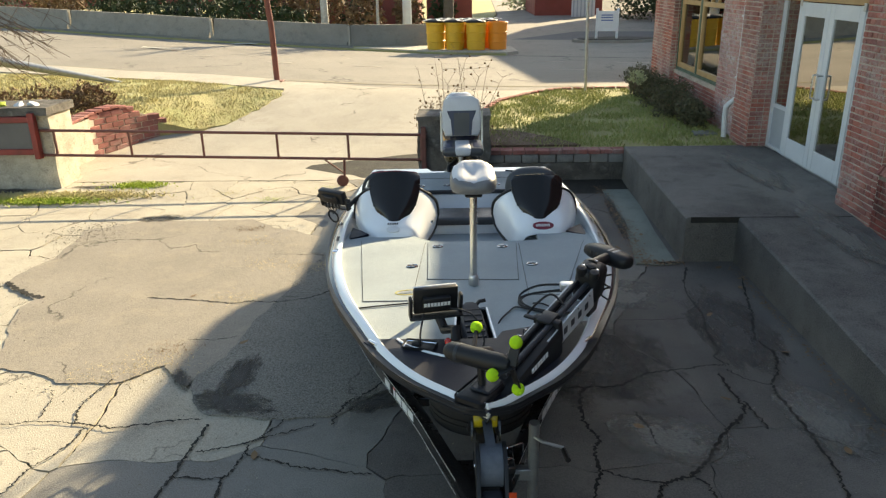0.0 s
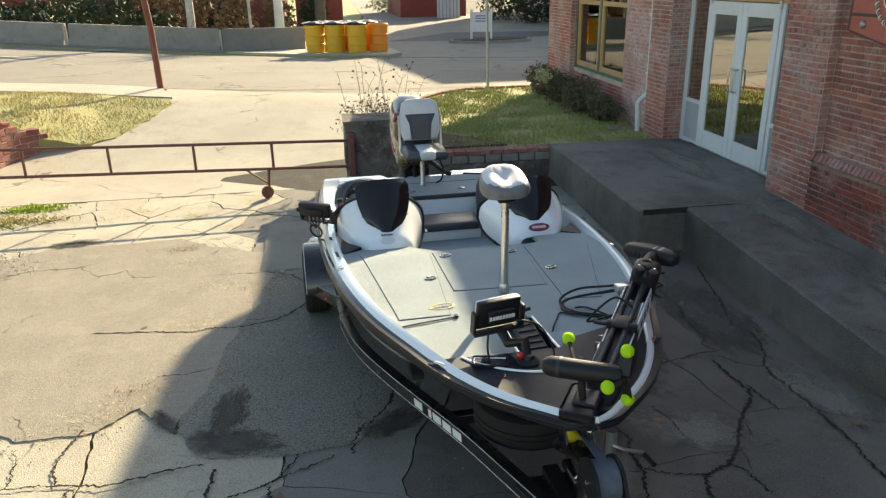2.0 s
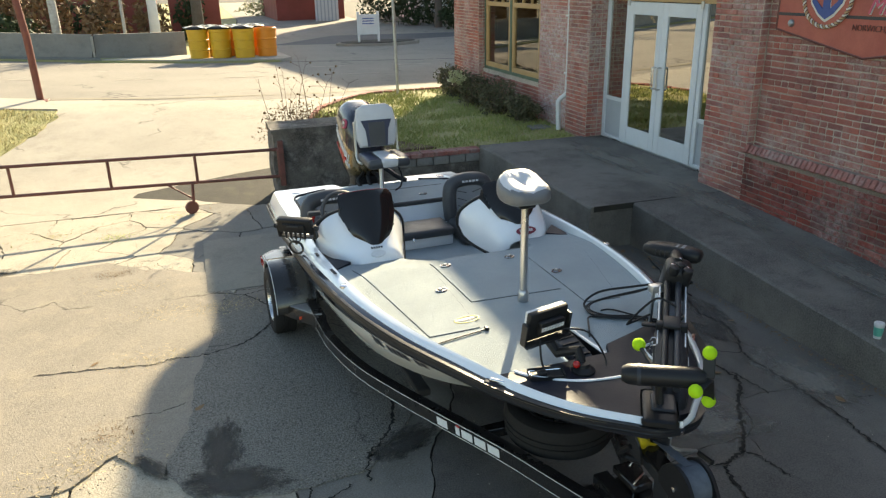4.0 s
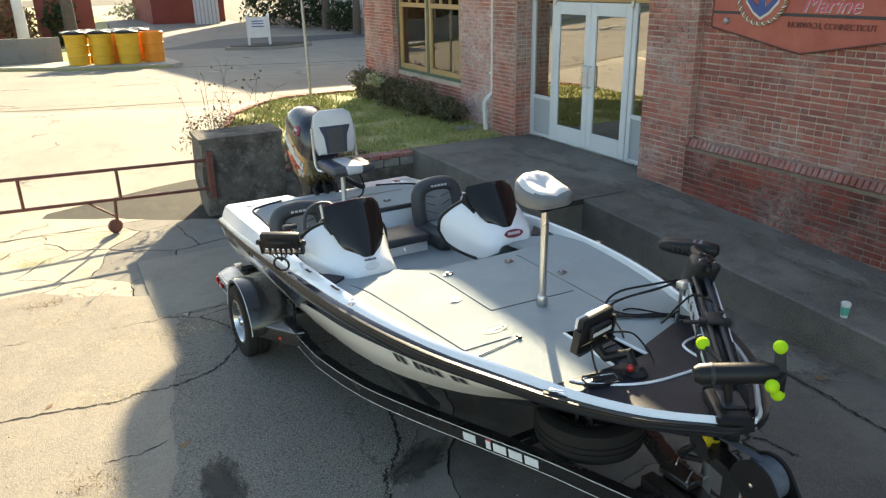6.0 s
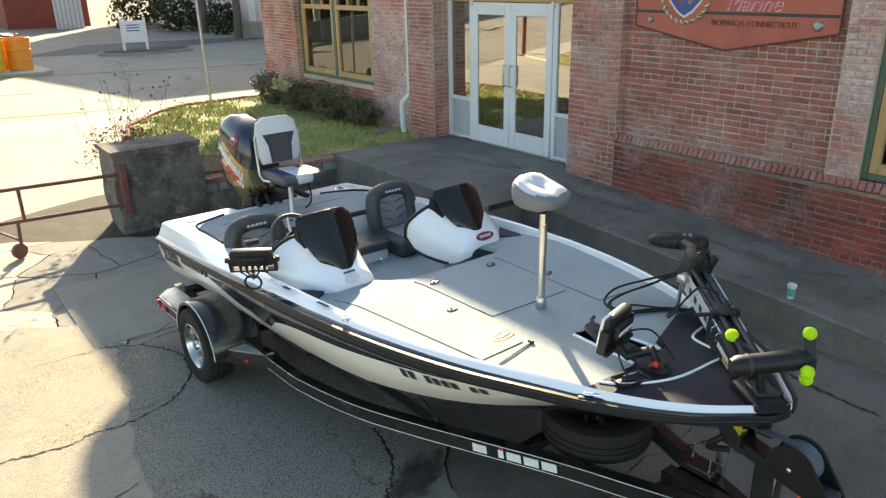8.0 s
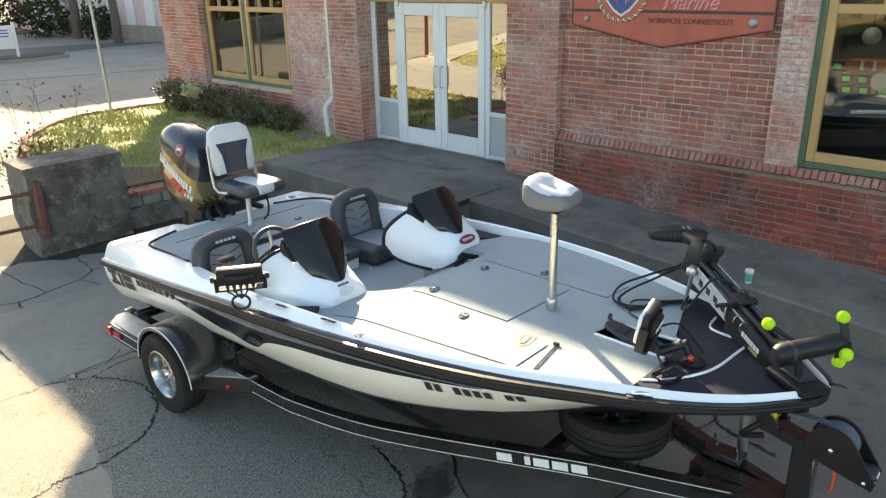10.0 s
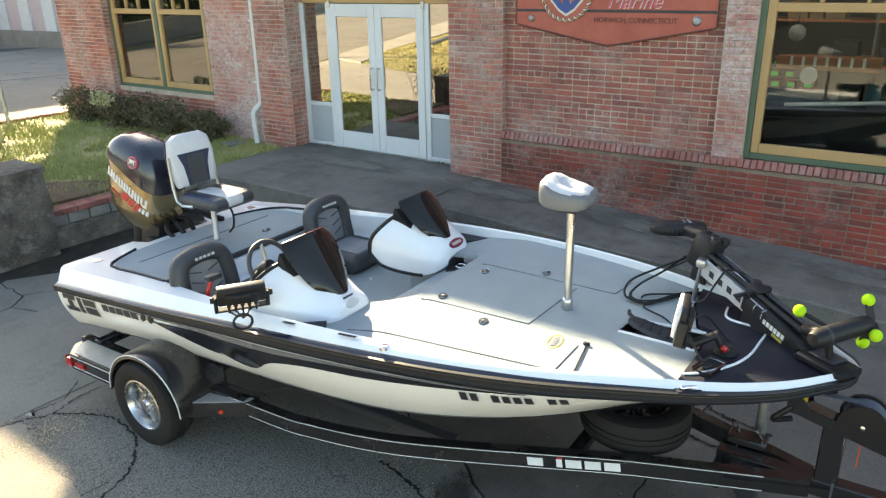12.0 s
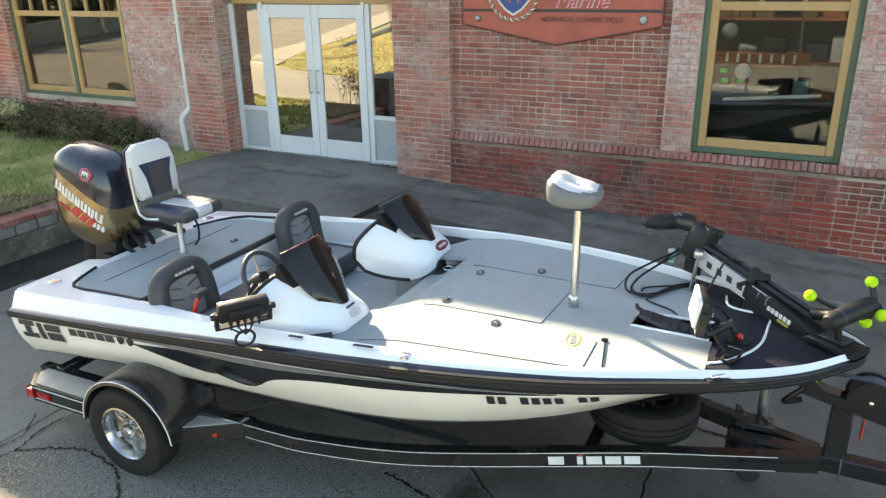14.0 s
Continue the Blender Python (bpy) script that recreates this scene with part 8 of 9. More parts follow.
back_out = [(-0.19, 0.02), (-0.225, 0.12), (-0.225, 0.32), (-0.20, 0.43), (-0.13, 0.475), (0.13, 0.475), (0.20, 0.43), (0.225, 0.32), (0.225, 0.12), (0.19, 0.02)]
bm = bmesh.new()
flat = Matrix(((1, 0, 0, 0), (0, 0, 1, 0), (0, 1, 0, 0), (0, 0, 0, 1)))
rings = [[bk @ flat @ Vector((x * k, 0.24 + (z - 0.24) * k, y)) for x, z in back_out] for y, k in ((0.045, 0.90), (0.035, 0.98), (0.0, 1.0), (-0.025, 0.98), (-0.04, 0.90))]
loft(bm, rings)
part("backrest", bm, VINYL_LIGHT, pr, "pale folding backrest")
part("back_panel", prismed([(-0.11, 0.03), (-0.125, 0.20), (-0.17, 0.31), (0.17, 0.31), (0.125, 0.20), (0.11, 0.03)], -0.049, -0.036, bk @ flat), VINYL_NAVY, pr, "navy lower panel of the backrest")
part("back_centre", prismed([(-0.085, 0.03), (-0.09, 0.285), (0.09, 0.285), (0.085, 0.03)], -0.053, -0.048, bk @ flat), VINYL_DARK, pr, "charcoal centre of the backrest")
part("back_shell", prismed(back_out, 0.046, 0.055, bk @ flat), VINYL_NAVY, pr)
for sd in (-1, 1):
    line = [(sx + sd * 0.235, sy - 0.04, sz + 0.02), (sx + sd * 0.235, sy + 0.17, sz + 0.04), tuple(bk @ Vector((sd * 0.235, 0.0, 0.30)))]
    part("hinge_arm", tubed(smooth_line(line, 3), 0.014, 6), ALUMINIUM, pr, "bent aluminium hinge arm")
strap_r = smooth_line([(sx + 0.16, sy + 0.05, sz - 0.01), (sx + 0.22, sy + 0.02, sz - 0.16), (sx + 0.20, sy + 0.0, sz - 0.28), (sx + 0.13, sy - 0.02, REAR + 0.02)], 5)
part("strap", tubed(strap_r, 0.010, 6), BLACK_PLASTIC, pr, "hanging black strap")

# ---- outboard motor ----
ob_m = Matrix.Translation((0.02, 6.02, 1.22)) @ pose(0, 0, 0, 13, 0, 0)
def cowl_ring(z, w, y0, y1, slope=0.0, p=0.55, n=28):
    c, h = (y0 + y1) / 2, (y1 - y0) / 2
    out = []
    for k in range(n):
        a = 2 * math.pi * k / n
        cx, sy_ = math.cos(a), math.sin(a)
        y = c + h * (1 if sy_ >= 0 else -1) * abs(sy_)**p
        out.append(ob_m @ Vector((w * (1 if cx >= 0 else -1) * abs(cx)**p, y, z + slope * y)))
    return out


low = [(-0.14, 0.14, -0.20, 0.20), (-0.08, 0.19, -0.28, 0.29), (0.03, 0.222, -0.335, 0.37), (0.18, 0.235, -0.355, 0.40, 0.12), (0.40, 0.235, -0.34, 0.40, 0.30)]
high = [(0.40, 0.238, -0.343, 0.403, 0.30), (0.50, 0.228, -0.31, 0.39, 0.20), (0.58, 0.21, -0.26, 0.37, 0.08), (0.65, 0.18, -0.19, 0.33), (0.695, 0.13, -0.10, 0.27), (0.71, 0.05, 0.0, 0.18)]
bm = bmesh.new()
loft(bm, [cowl_ring(*r) for r in low])
motor = part("outboard_motor", bm, COWL_SIDE, boat, "large black outboard motor with glossy cowl", 45)
bm = bmesh.new()
loft(bm, [cowl_ring(*r) for r in high])
part("cowl_top", bm, COWL_TOP, motor, "navy upper cowl", 45)
bm = bmesh.new()
tube(bm, [ob_m @ Vector((0, 0.02, 0.02)), ob_m @ Vector((0, 0.06, -0.30)), ob_m @ Vector((0, 0.10, -0.75))], 0.13, 14, 0.085)
part("midsection", bm, BLACK_PLASTIC, motor, "black leg of the motor")
part("cavitation_plate", boxed((-0.14, -0.10, -0.80), (0.14, 0.42, -0.785), 0.006, 1, ob_m), COWL_TOP, motor)
gear = bmesh.new()
lathe(gear, [(0.001, -0.28), (0.04, -0.22), (0.065, -0.05), (0.065, 0.16), (0.05, 0.24), (0.001, 0.24)], ob_m @ Matrix.Translation((0, 0.12, -0.98)) @ pose(0, 0, 0, -90, 0, 0), 16)
part("gearcase", gear, COWL_TOP, motor)
part("skeg", prismed([(-0.05, -1.0), (0.22, -1.0), (0.26, -1.20), (0.18, -1.22)], -0.012, 0.012, ob_m @ Matrix(((0, 0, 1, 0), (1, 0, 0, 0), (0, 1, 0, 0), (0, 0, 0, 1)))), COWL_TOP, motor)
for k in range(3):
    part("propeller_blade", boxed((-0.05, 0.0, 0.03), (0.05, 0.012, 0.17), 0.004, 1, ob_m @ Matrix.Translation((0, 0.40, -0.98)) @ pose(0, 0, 0, 0, k * 120, 0) @ pose(0, 0, 0, 0, 0, 30)), CHROME, motor)
part("clamp_bracket", boxed((-0.17, -0.36, -0.50), (0.17, -0.10, 0.0), 0.03, 2, ob_m), BLACK_PLASTIC, motor)
part("jack_plate", boxed((-0.20, 5.70, 0.55), (0.20, 5.82, 1.04), 0.02, 2), BLACK_PLASTIC, boat, "black jack plate on the transom")
for side in (-1, 1):
    mm = ob_m @ Matrix(((0, 0, side, 0.0), (side, 0, 0, 0), (0, 1, 0, 0), (0, 0, 0, 1)))
    def mark(x0, x1, z0, z1, ma, lbl, sl=0.16):
        """A slanted bar on the cowl's side, on a line that drops towards the bow."""
        drop = lambda x: 0.30 * side * x
        pts = [(x0, z0 + drop(x0)), (x1, z0 + drop(x1)), (x1 + sl * (z1 - z0), z1 + drop(x1)), (x0 + sl * (z1 - z0), z1 + drop(x0))]
        w = 0.2355 * (1 - abs(((x0 + x1) / 2 * side - 0.0225) / 0.3775)**3.64)**0.275
        return part("cowl_mark", prismed(pts, w - 0.012, w + 0.004, mm), ma, motor, lbl)
    for a, b in ((-0.29, -0.215), (-0.20, -0.135), (-0.12, -0.06), (-0.045, 0.01), (0.025, 0.09), (0.105, 0.165), (0.18, 0.25)):
        mark(a, b, 0.235, 0.247, WHITE_MARK, "white bar of the maker's mark")
        mark(a, a + 0.022, 0.250, 0.315, WHITE_MARK, "white bar of the maker's mark")
        mark(b - 0.022, b, 0.250, 0.315, WHITE_MARK, "white bar of the maker's mark")
    for a, b in ((-0.10, -0.02), (0.0, 0.06), (0.08, 0.13)):
        mark(a, b, 0.13, 0.205, RED_MARK, "red slanted bar", 0.9)
    mark(-0.24, -0.12, 0.12, 0.132, RED_MARK, "red slanted bar", 0.9)
    for k in range(3):
        mark(0.155 + k * 0.04, 0.18 + k * 0.04, 0.16, 0.205, WHITE_MARK, "small white bar", 0.3)
    top_m = mm @ Matrix.Translation((0, 0.50, 0)) @ pose(0, 0, 0, -14, 0, 0)
    cb = -0.07 * side
    disc_of = lambda a_, b_: [(cb + a_ * math.cos(q), b_ * math.sin(q)) for q in [2 * math.pi * k / 24 for k in range(24)]]
    part("side_badge", prismed(disc_of(0.062, 0.055), 0.19, 0.2335, top_m), SIGN_PINK, motor, "round pink and pale badge")
    part("side_badge_ring", prismed(disc_of(0.050, 0.043), 0.19, 0.2345, top_m), COWL_TOP, motor)
    part("side_badge_mark", prismed([(cb + x, y) for x, y in ((-0.035, -0.025), (-0.01, 0.005), (0.0, -0.012), (0.015, 0.008), (0.032, -0.025), (0.035, 0.025), (-0.035, 0.025))], 0.19, 0.236, top_m), SIGN_CREAM, motor)
for k in range(3):
    line = smooth_line([(-0.10 + k * 0.10, 5.48, REAR - 0.06), (-0.14 + k * 0.12, 5.56, REAR + 0.03 + 0.02 * k), (-0.06 + k * 0.07, 5.66, REAR + 0.08), (0.0 + k * 0.03, 5.78, REAR + 0.12)], 4)
    part("rigging_hose", tubed(line, 0.022, 8), BLACK_PLASTIC, motor, "black rigging hose")
hose = smooth_line([(0.40, 5.44, REAR + 0.01), (0.30, 5.47, REAR + 0.06), (0.22, 5.60, REAR + 0.12), (0.14, 5.75, REAR + 0.14)], 5)
part("rigging_hose", tubed(hose, 0.03, 8), BLACK_PLASTIC, motor, "black rigging hose")

# ---- trolling motor stowed along the bow ----
def bp(x, y, z):
    return to_boat(x, y, z)


A, B = bp(0.17, 3.42, 1.275), bp(0.685, 4.155, 1.462)
axis = (B - A).normalized()
rail_m = aim(A, B)
L = (B - A).length
channel = [(-0.078, 0.052), (-0.078, -0.066), (0.078, -0.066), (0.078, 0.052), (0.070, 0.052), (0.070, -0.058), (-0.070, -0.058), (-0.070, 0.052)]
bm = bmesh.new()
loft(bm, [[rail_m @ Vector((x, y if y < 0 else y * k, z)) for x, y in channel] for z, k in ((0.36, 0.9), (0.50, 1.0), (0.80, 1.1), (L, 1.15))])
tm = part("trolling_motor", bm, RAIL_SILVER, boat, "bow-mounted trolling motor stowed on its deck mount", 30)
for k in range(4):
    for sd in (-1, 1):
        z0 = 0.535 + k * 0.088
        pts = [(z0, -0.030), (z0 + 0.044, -0.030), (z0 + 0.050, 0.012), (z0 + 0.006, 0.012)]
        part("slot", prismed(pts, 0.0772 if sd > 0 else -0.0792, 0.0792 if sd > 0 else -0.0772, rail_m @ Matrix(((0, 0, 1, 0), (0, 1, 0, 0), (1, 0, 0, 0), (0, 0, 0, 1)))), GREY_PLASTIC, tm, "dark slot in the side plate")
for sd in (-1, 1):
    for z in (0.52, 0.72, L - 0.05):
        part("rivet", lathed([(0.006, 0), (0.005, 0.004), (0.001, 0.005)], rail_m @ Matrix.Translation((sd * 0.0785, 0.040, z)) @ pose(0, 0, 0, 0, 90 * sd, 0), 8), CHROME, tm)
nose = [(-0.082, 0.035), (-0.092, 0.01), (-0.088, -0.095), (0.088, -0.095), (0.092, 0.01), (0.082, 0.035), (0.05, 0.05), (-0.05, 0.05)]
bm = bmesh.new()
loft(bm, [[rail_m @ Vector((x * w, y * h - d, z)) for x, y in nose] for z, w, h, d in ((-0.09, 0.80, 0.55, 0.04), (-0.03, 0.95, 0.8, 0.02), (0.10, 1.0, 0.95, 0.005), (0.30, 1.0, 1.05, 0.0), (0.46, 1.02, 1.25, 0.0), (0.49, 1.0, 1.2, 0.0))])
part("mount_nose", bm, BLACK_PLASTIC, tm, "black housing at the front of the mount", 40)
for k in range(6):
    for sd in (-1, 1):
        part("nose_mark", boxed((sd * 0.0935 - 0.0015, -0.022, 0.150 + k * 0.030), (sd * 0.0935 + 0.0015, 0.008, 0.172 + k * 0.030), 0, 1, rail_m), WHITE_MARK, tm, "white bar of the maker's mark")
part("nose_mark", boxed((0.0915, -0.048, 0.155), (0.0945, -0.031, 0.235), 0, 1, rail_m), GOLD_MARK, tm, "yellow bar")
for dx in (-0.030, 0.034):
    part("shaft", tubed([rail_m @ Vector((dx, 0.070, -0.02)), rail_m @ Vector((dx, 0.070, L + 0.08))], 0.018, 10), BLACK_PLASTIC if dx > 0 else GREY_PLASTIC, tm, "long dark motor shaft")
part("latch_clamp", boxed((-0.086, -0.06, 0.475), (0.086, 0.092, 0.525), 0.014, 2, rail_m), BLACK_PLASTIC, tm, "black clamp round the shafts")
part("clamp_strap", boxed((-0.045, 0.082, 0.45), (0.050, 0.102, 0.56), 0.010, 2, rail_m), BLACK_PLASTIC, tm)
part("shaft_rest", boxed((0.06, 0.045, 0.50), (0.165, 0.060, 0.53), 0.006, 2, rail_m), BLACK_PLASTIC, tm, "flat black rest arm")
for z in (0.40, 0.335):
    part("staple", tubed(smooth_line([rail_m @ Vector((0.092, -0.005, z)), rail_m @ Vector((0.108, 0.015, z)), rail_m @ Vector((0.102, 0.050, z)), rail_m @ Vector((0.078, 0.056, z))], 3), 0.0035, 6), CHROME, tm, "bright wire staple")
for dx in (-0.052, 0.052):
    part("inner_rod", tubed([rail_m @ Vector((dx, 0.005, 0.50)), rail_m @ Vector((dx, 0.025, 0.80))], 0.010, 8), CHROME if dx < 0 else BLACK_PLASTIC, tm)
part("pull_cord", tubed(smooth_line([rail_m @ Vector((-0.02, 0.09, 0.66)), rail_m @ Vector((0.08, 0.11, 0.70)), rail_m @ Vector((0.16, 0.05, 0.68)), rail_m @ Vector((0.24, -0.06, 0.66)), rail_m @ Vector((0.23, -0.12, 0.74)), rail_m @ Vector((0.12, -0.13, 0.86))], 6), 0.007, 7), BLACK_PLASTIC, tm, "black pull cord over the mount")
hd = bp(0.745, 4.215, 1.545)
head = boxed((-0.082, -0.09, -0.15), (0.082, 0.085, 0.10), 0.045, 3, Matrix.Translation(hd) @ pose(0, 0, 0, 12, 10, -32))
part("steering_housing", head, BLACK_PLASTIC, tm, "black steering housing")
for dx, dy in ((-0.045, -0.04), (0.045, -0.04), (0.0, 0.045)):
    part("housing_boss", lathed([(0.030, 0), (0.034, 0.03), (0.028, 0.05), (0.001, 0.055)], Matrix.Translation(hd) @ pose(0, 0, 0, 12, 10, -32) @ Matrix.Translation((dx * 0.9, dy * 0.6 - 0.05, 0.06)), 14), BLACK_PLASTIC, tm)
    part("bolt", lathed([(0.010, 0), (0.010, 0.006), (0.001, 0.009)], Matrix.Translation(hd) @ pose(0, 0, 0, 12, 10, -32) @ Matrix.Translation((dx, dy, 0.10)), 10), CHROME, tm)
hm_ = Matrix.Translation(bp(0.885, 4.475, 1.600)) @ pose(0, 0, 0, 3, 0, 33)
bm = bmesh.new()
loft(bm, [[hm_ @ Vector((w * (1 if math.cos(a) >= 0 else -1) * abs(math.cos(a))**0.7, y, z + h * (1 if math.sin(a) >= 0 else -1) * abs(math.sin(a))**0.7)) for a in [2 * math.pi * k / 18 for k in range(18)]] for y, w, h, z in ((-0.20, 0.030, 0.025, 0.010), (-0.185, 0.052, 0.040, 0.008), (-0.12, 0.066, 0.050, 0.004), (0.0, 0.072, 0.052, 0.0), (0.10, 0.068, 0.046, -0.006), (0.16, 0.050, 0.034, -0.010), (0.18, 0.025, 0.016, -0.012))])
ch = part("control_head", bm, BLACK_PLASTIC, tm, "rounded black control head", 50)
for k in range(4):
    part("grip_groove", boxed((-0.073, -0.02 + k * 0.03, -0.02), (-0.068, -0.012 + k * 0.03, 0.02), 0.002, 1, hm_), GREY_PLASTIC, ch)
part("head_mark", boxed((-0.035, -0.09, 0.0508), (0.035, -0.07, 0.053), 0, 1, hm_), VINYL_GREY, ch, "pale bar on the control head")
part("head_mark", boxed((-0.035, -0.05, 0.0510), (0.020, -0.035, 0.053), 0, 1, hm_), VINYL_GREY, ch, "pale bar on the control head")
part("head_neck", tubed([hd + Vector((0, 0, 0.08)), bp(0.87, 4.40, 1.60)], 0.04, 10), BLACK_PLASTIC, tm)
# motor tube across the bow with prop and tennis balls
T0, T1 = bp(-0.10, 3.40, 1.475), bp(0.185, 3.20, 1.50)
tl = (T1 - T0).length
part("motor_tube", lathed([(0.001, -0.03), (0.035, -0.028), (0.05, 0.0), (0.052, 0.05), (0.052, tl - 0.06), (0.048, tl - 0.02), (0.03, tl + 0.01), (0.001, tl + 0.012)], aim(T0, T1), 24), BLACK_PLASTIC, tm, "black motor tube")
part("tube_cap", lathed([(0.053, 0.045), (0.054, 0.05), (0.054, 0.06), (0.053, 0.065)], aim(T0, T1), 24), GREY_PLASTIC, tm)
part("tube_neck", tubed([T0.lerp(T1, 0.25), bp(0.10, 3.48, 1.42)], 0.035, 10), BLACK_PLASTIC, tm)
part("stow_foot", boxed((-0.09, -0.17, 0), (0.09, 0.14, 0.035), 0.03, 3, Matrix.Translation(bp(0.07, 3.36, 1.26)) @ pose(0, 0, 0, 0, 0, -34)), BLACK_PLASTIC, tm, "black stowing foot on the bow")
part("foot_plate", boxed((-0.06, -0.09, 0.035), (0.06, 0.07, 0.05), 0.01, 1, Matrix.Translation(bp(0.09, 3.36, 1.26)) @ pose(0, 0, 0, 0, 0, -34)), GREY_PLASTIC, tm)
part("foot_strut", tubed([bp(0.06, 3.34, 1.29), bp(0.05, 3.36, 1.44)], 0.02, 8), BLACK_PLASTIC, tm)
hub = T1 + (T1 - T0).normalized() * 0.02
for p in ((0.223, 3.225, 1.615), (0.107, 3.154, 1.473), (0.238, 3.212, 1.36)):
    c = bp(*p)
    d = (c - hub).normalized()
    blade = part("propeller_blade", boxed((-0.028, -0.005, 0.0), (0.028, 0.005, (c - hub).length), 0.004, 1, aim(hub, c)), BLACK_PLASTIC, tm)
    part("tennis_ball", sphered(c, 0.0335, 20), TENNIS, tm, "bright green tennis ball on a blade")
c = bp(0.032, 3.517, 1.552)
part("skeg", tubed([T0.lerp(T1, 0.4), c], 0.012, 6), BLACK_PLASTIC, tm)
part("tennis_ball", sphered(c, 0.0335, 20), TENNIS, tm, "bright green tennis ball on the skeg")
# stand and cables
st = part("stabiliser_post", tubed([bp(0.60, 4.235, DECK), bp(0.585, 4.20, 1.49)], 0.012, 10), ALUMINIUM, tm, "aluminium stabiliser post")
part("coil_cord", tubed(smooth_line([hd + Vector((0.10 + 0.03 * math.cos(k * 1.6), 0.03 * math.sin(k * 1.6), 0.02 - 0.022 * k)) for k in range(9)], 4), 0.006, 6), BLACK_PLASTIC, tm, "coiled black cord")
part("housing_flap", boxed((0.02, -0.02, -0.26), (0.045, 0.12, -0.02), 0.008, 1, Matrix.Translation(hd) @ pose(0, 0, 0, 0, 8, -32)), BLACK_PLASTIC, tm)
part("post_clamp", boxed((-0.03, -0.03, -0.02), (0.06, 0.03, 0.03), 0.01, 2, Matrix.Translation(bp(0.585, 4.20, 1.49))), ALUMINIUM, tm)
for i, line in enumerate((
        [(0.78, 4.36, 1.45), (0.66, 4.46, 1.36), (0.50, 4.56, 1.30), (0.36, 4.58, 1.26), (0.33, 4.50, 1.24), (0.42, 4.40, 1.24), (0.60, 4.30, 1.24), (0.72, 4.12, 1.24), (0.70, 3.92, 1.24), (0.58, 3.76, 1.25)],
        [(0.76, 4.34, 1.45), (0.62, 4.50, 1.38), (0.46, 4.62, 1.32), (0.34, 4.60, 1.26), (0.36, 4.46, 1.235), (0.52, 4.38, 1.235), (0.68, 4.24, 1.235), (0.74, 4.04, 1.24), (0.68, 3.86, 1.24)],
        [(0.52, 4.36, 1.24), (0.38, 4.42, 1.24), (0.30, 4.46, 1.235), (0.25, 4.38, 1.235), (0.20, 4.28, 1.235), (0.16, 4.20, 1.20)],
        [(0.60, 4.02, 1.24), (0.52, 3.92, 1.30), (0.50, 3.86, 1.42), (0.52, 3.82, 1.48), (0.58, 3.92, 1.45)],
        [(0.62, 4.30, 1.24), (0.50, 4.50, 1.235), (0.42, 4.52, 1.235)],
        [(0.74, 4.33, 1.44), (0.58, 4.50, 1.34), (0.42, 4.58, 1.28), (0.345, 4.54, 1.25), (0.40, 4.42, 1.25), (0.58, 4.33, 1.25), (0.70, 4.18, 1.25), (0.72, 3.98, 1.24)],
        [(0.70, 4.05, 1.236), (0.66, 3.86, 1.236), (0.56, 3.72, 1.236), (0.44, 3.66, 1.236)])):
    part("cable", tubed(smooth_line([bp(*p) for p in line], 6), 0.008 if i < 2 else 0.006, 7), BLACK_PLASTIC, tm, "loose black cable on the deck")

# ---- boat trailer ----
trailer = thing("boat_trailer", BOAT, "black steel boat trailer with silver wheel and tread-plate steps", "trailer")
RZ = 0.50
frame_z = curve([-0.2, 1.1, 1.65, 2.4, 3.4, 5.7], [0.500, 0.490, 0.484, 0.455, 0.418, 0.40])
for side in (-1, 1):
    line = smooth_line([(side * x, y, frame_z(y)) for x, y in ((0.045, 0.14), (0.235, 0.66), (0.405, 1.12), (0.628, 1.63), (0.795, 2.05), (0.945, 2.5), (1.035, 3.0), (1.06, 3.5), (1.06, 5.6))], 6)
    rings = []
    for i, p in enumerate(line):
        t = (line[min(i + 1, len(line) - 1)] - line[max(i - 1, 0)]).normalized()
        n = Vector((t.y, -t.x, 0)) * 0.038
        u = Vector((0, 0, 0.054))
        rings.append([p - n - u, p + n - u, p + n + u, p - n + u])
    bm = bmesh.new()
    loft(bm, rings)
    fr = part("frame_rail", bm, TRAILER_BLACK, trailer, "glossy black frame rail with pinstripes", 30)
    for dz in (-0.050, 0.046):
        bm = bmesh.new()
        rows = []
        for i, p in enumerate(line[3:-5]):
            j = i + 3
            t = (line[min(j + 1, len(line) - 1)] - line[max(j - 1, 0)]).normalized()
            n = Vector((t.y, -t.x, 0)) * (0.0395 * side)
            if n.x * side < 0:
                n = -n
            rows.append([p + n + Vector((0, 0, dz)), p + n + Vector((0, 0, dz + 0.005))])
        loft(bm, rows, closed=False)
        part("pinstripe", bm, WHITE_MARK, fr, "thin white pinstripe")
    a, b = Vector((side * 0.395, 1.10, RZ)), Vector((side * 0.625, 1.62, RZ))
    t = (b - a).normalized()
    n = Vector((t.y, -t.x, 0)) * side
    if n.x * side < 0:
        n = -n
    slope = (frame_z(b.y) - frame_z(a.y)) / (b - a).length
    mm = Matrix(((t.x, 0, n.x, a.x + n.x * 0.039), (t.y, 0, n.y, a.y + n.y * 0.039), (slope, 1, 0, frame_z(a.y)), (0, 0, 0, 1)))
    for k in range(5):
        x0 = 0.02 + k * 0.115
        w = 0.035 if k == 3 else 0.095
        part("rail_mark", prismed([(x0, -0.030), (x0 + w, -0.030), (x0 + w + 0.008, 0.026), (x0 + 0.008, 0.026)], 0, 0.003, mm), WHITE_MARK, fr, "white bar of the maker's mark")
    part("rail_dot", boxed((0.37, 0.028, 0), (0.40, 0.042, 0.004), 0, 1, mm), RED_MARK, fr, "small red dot")
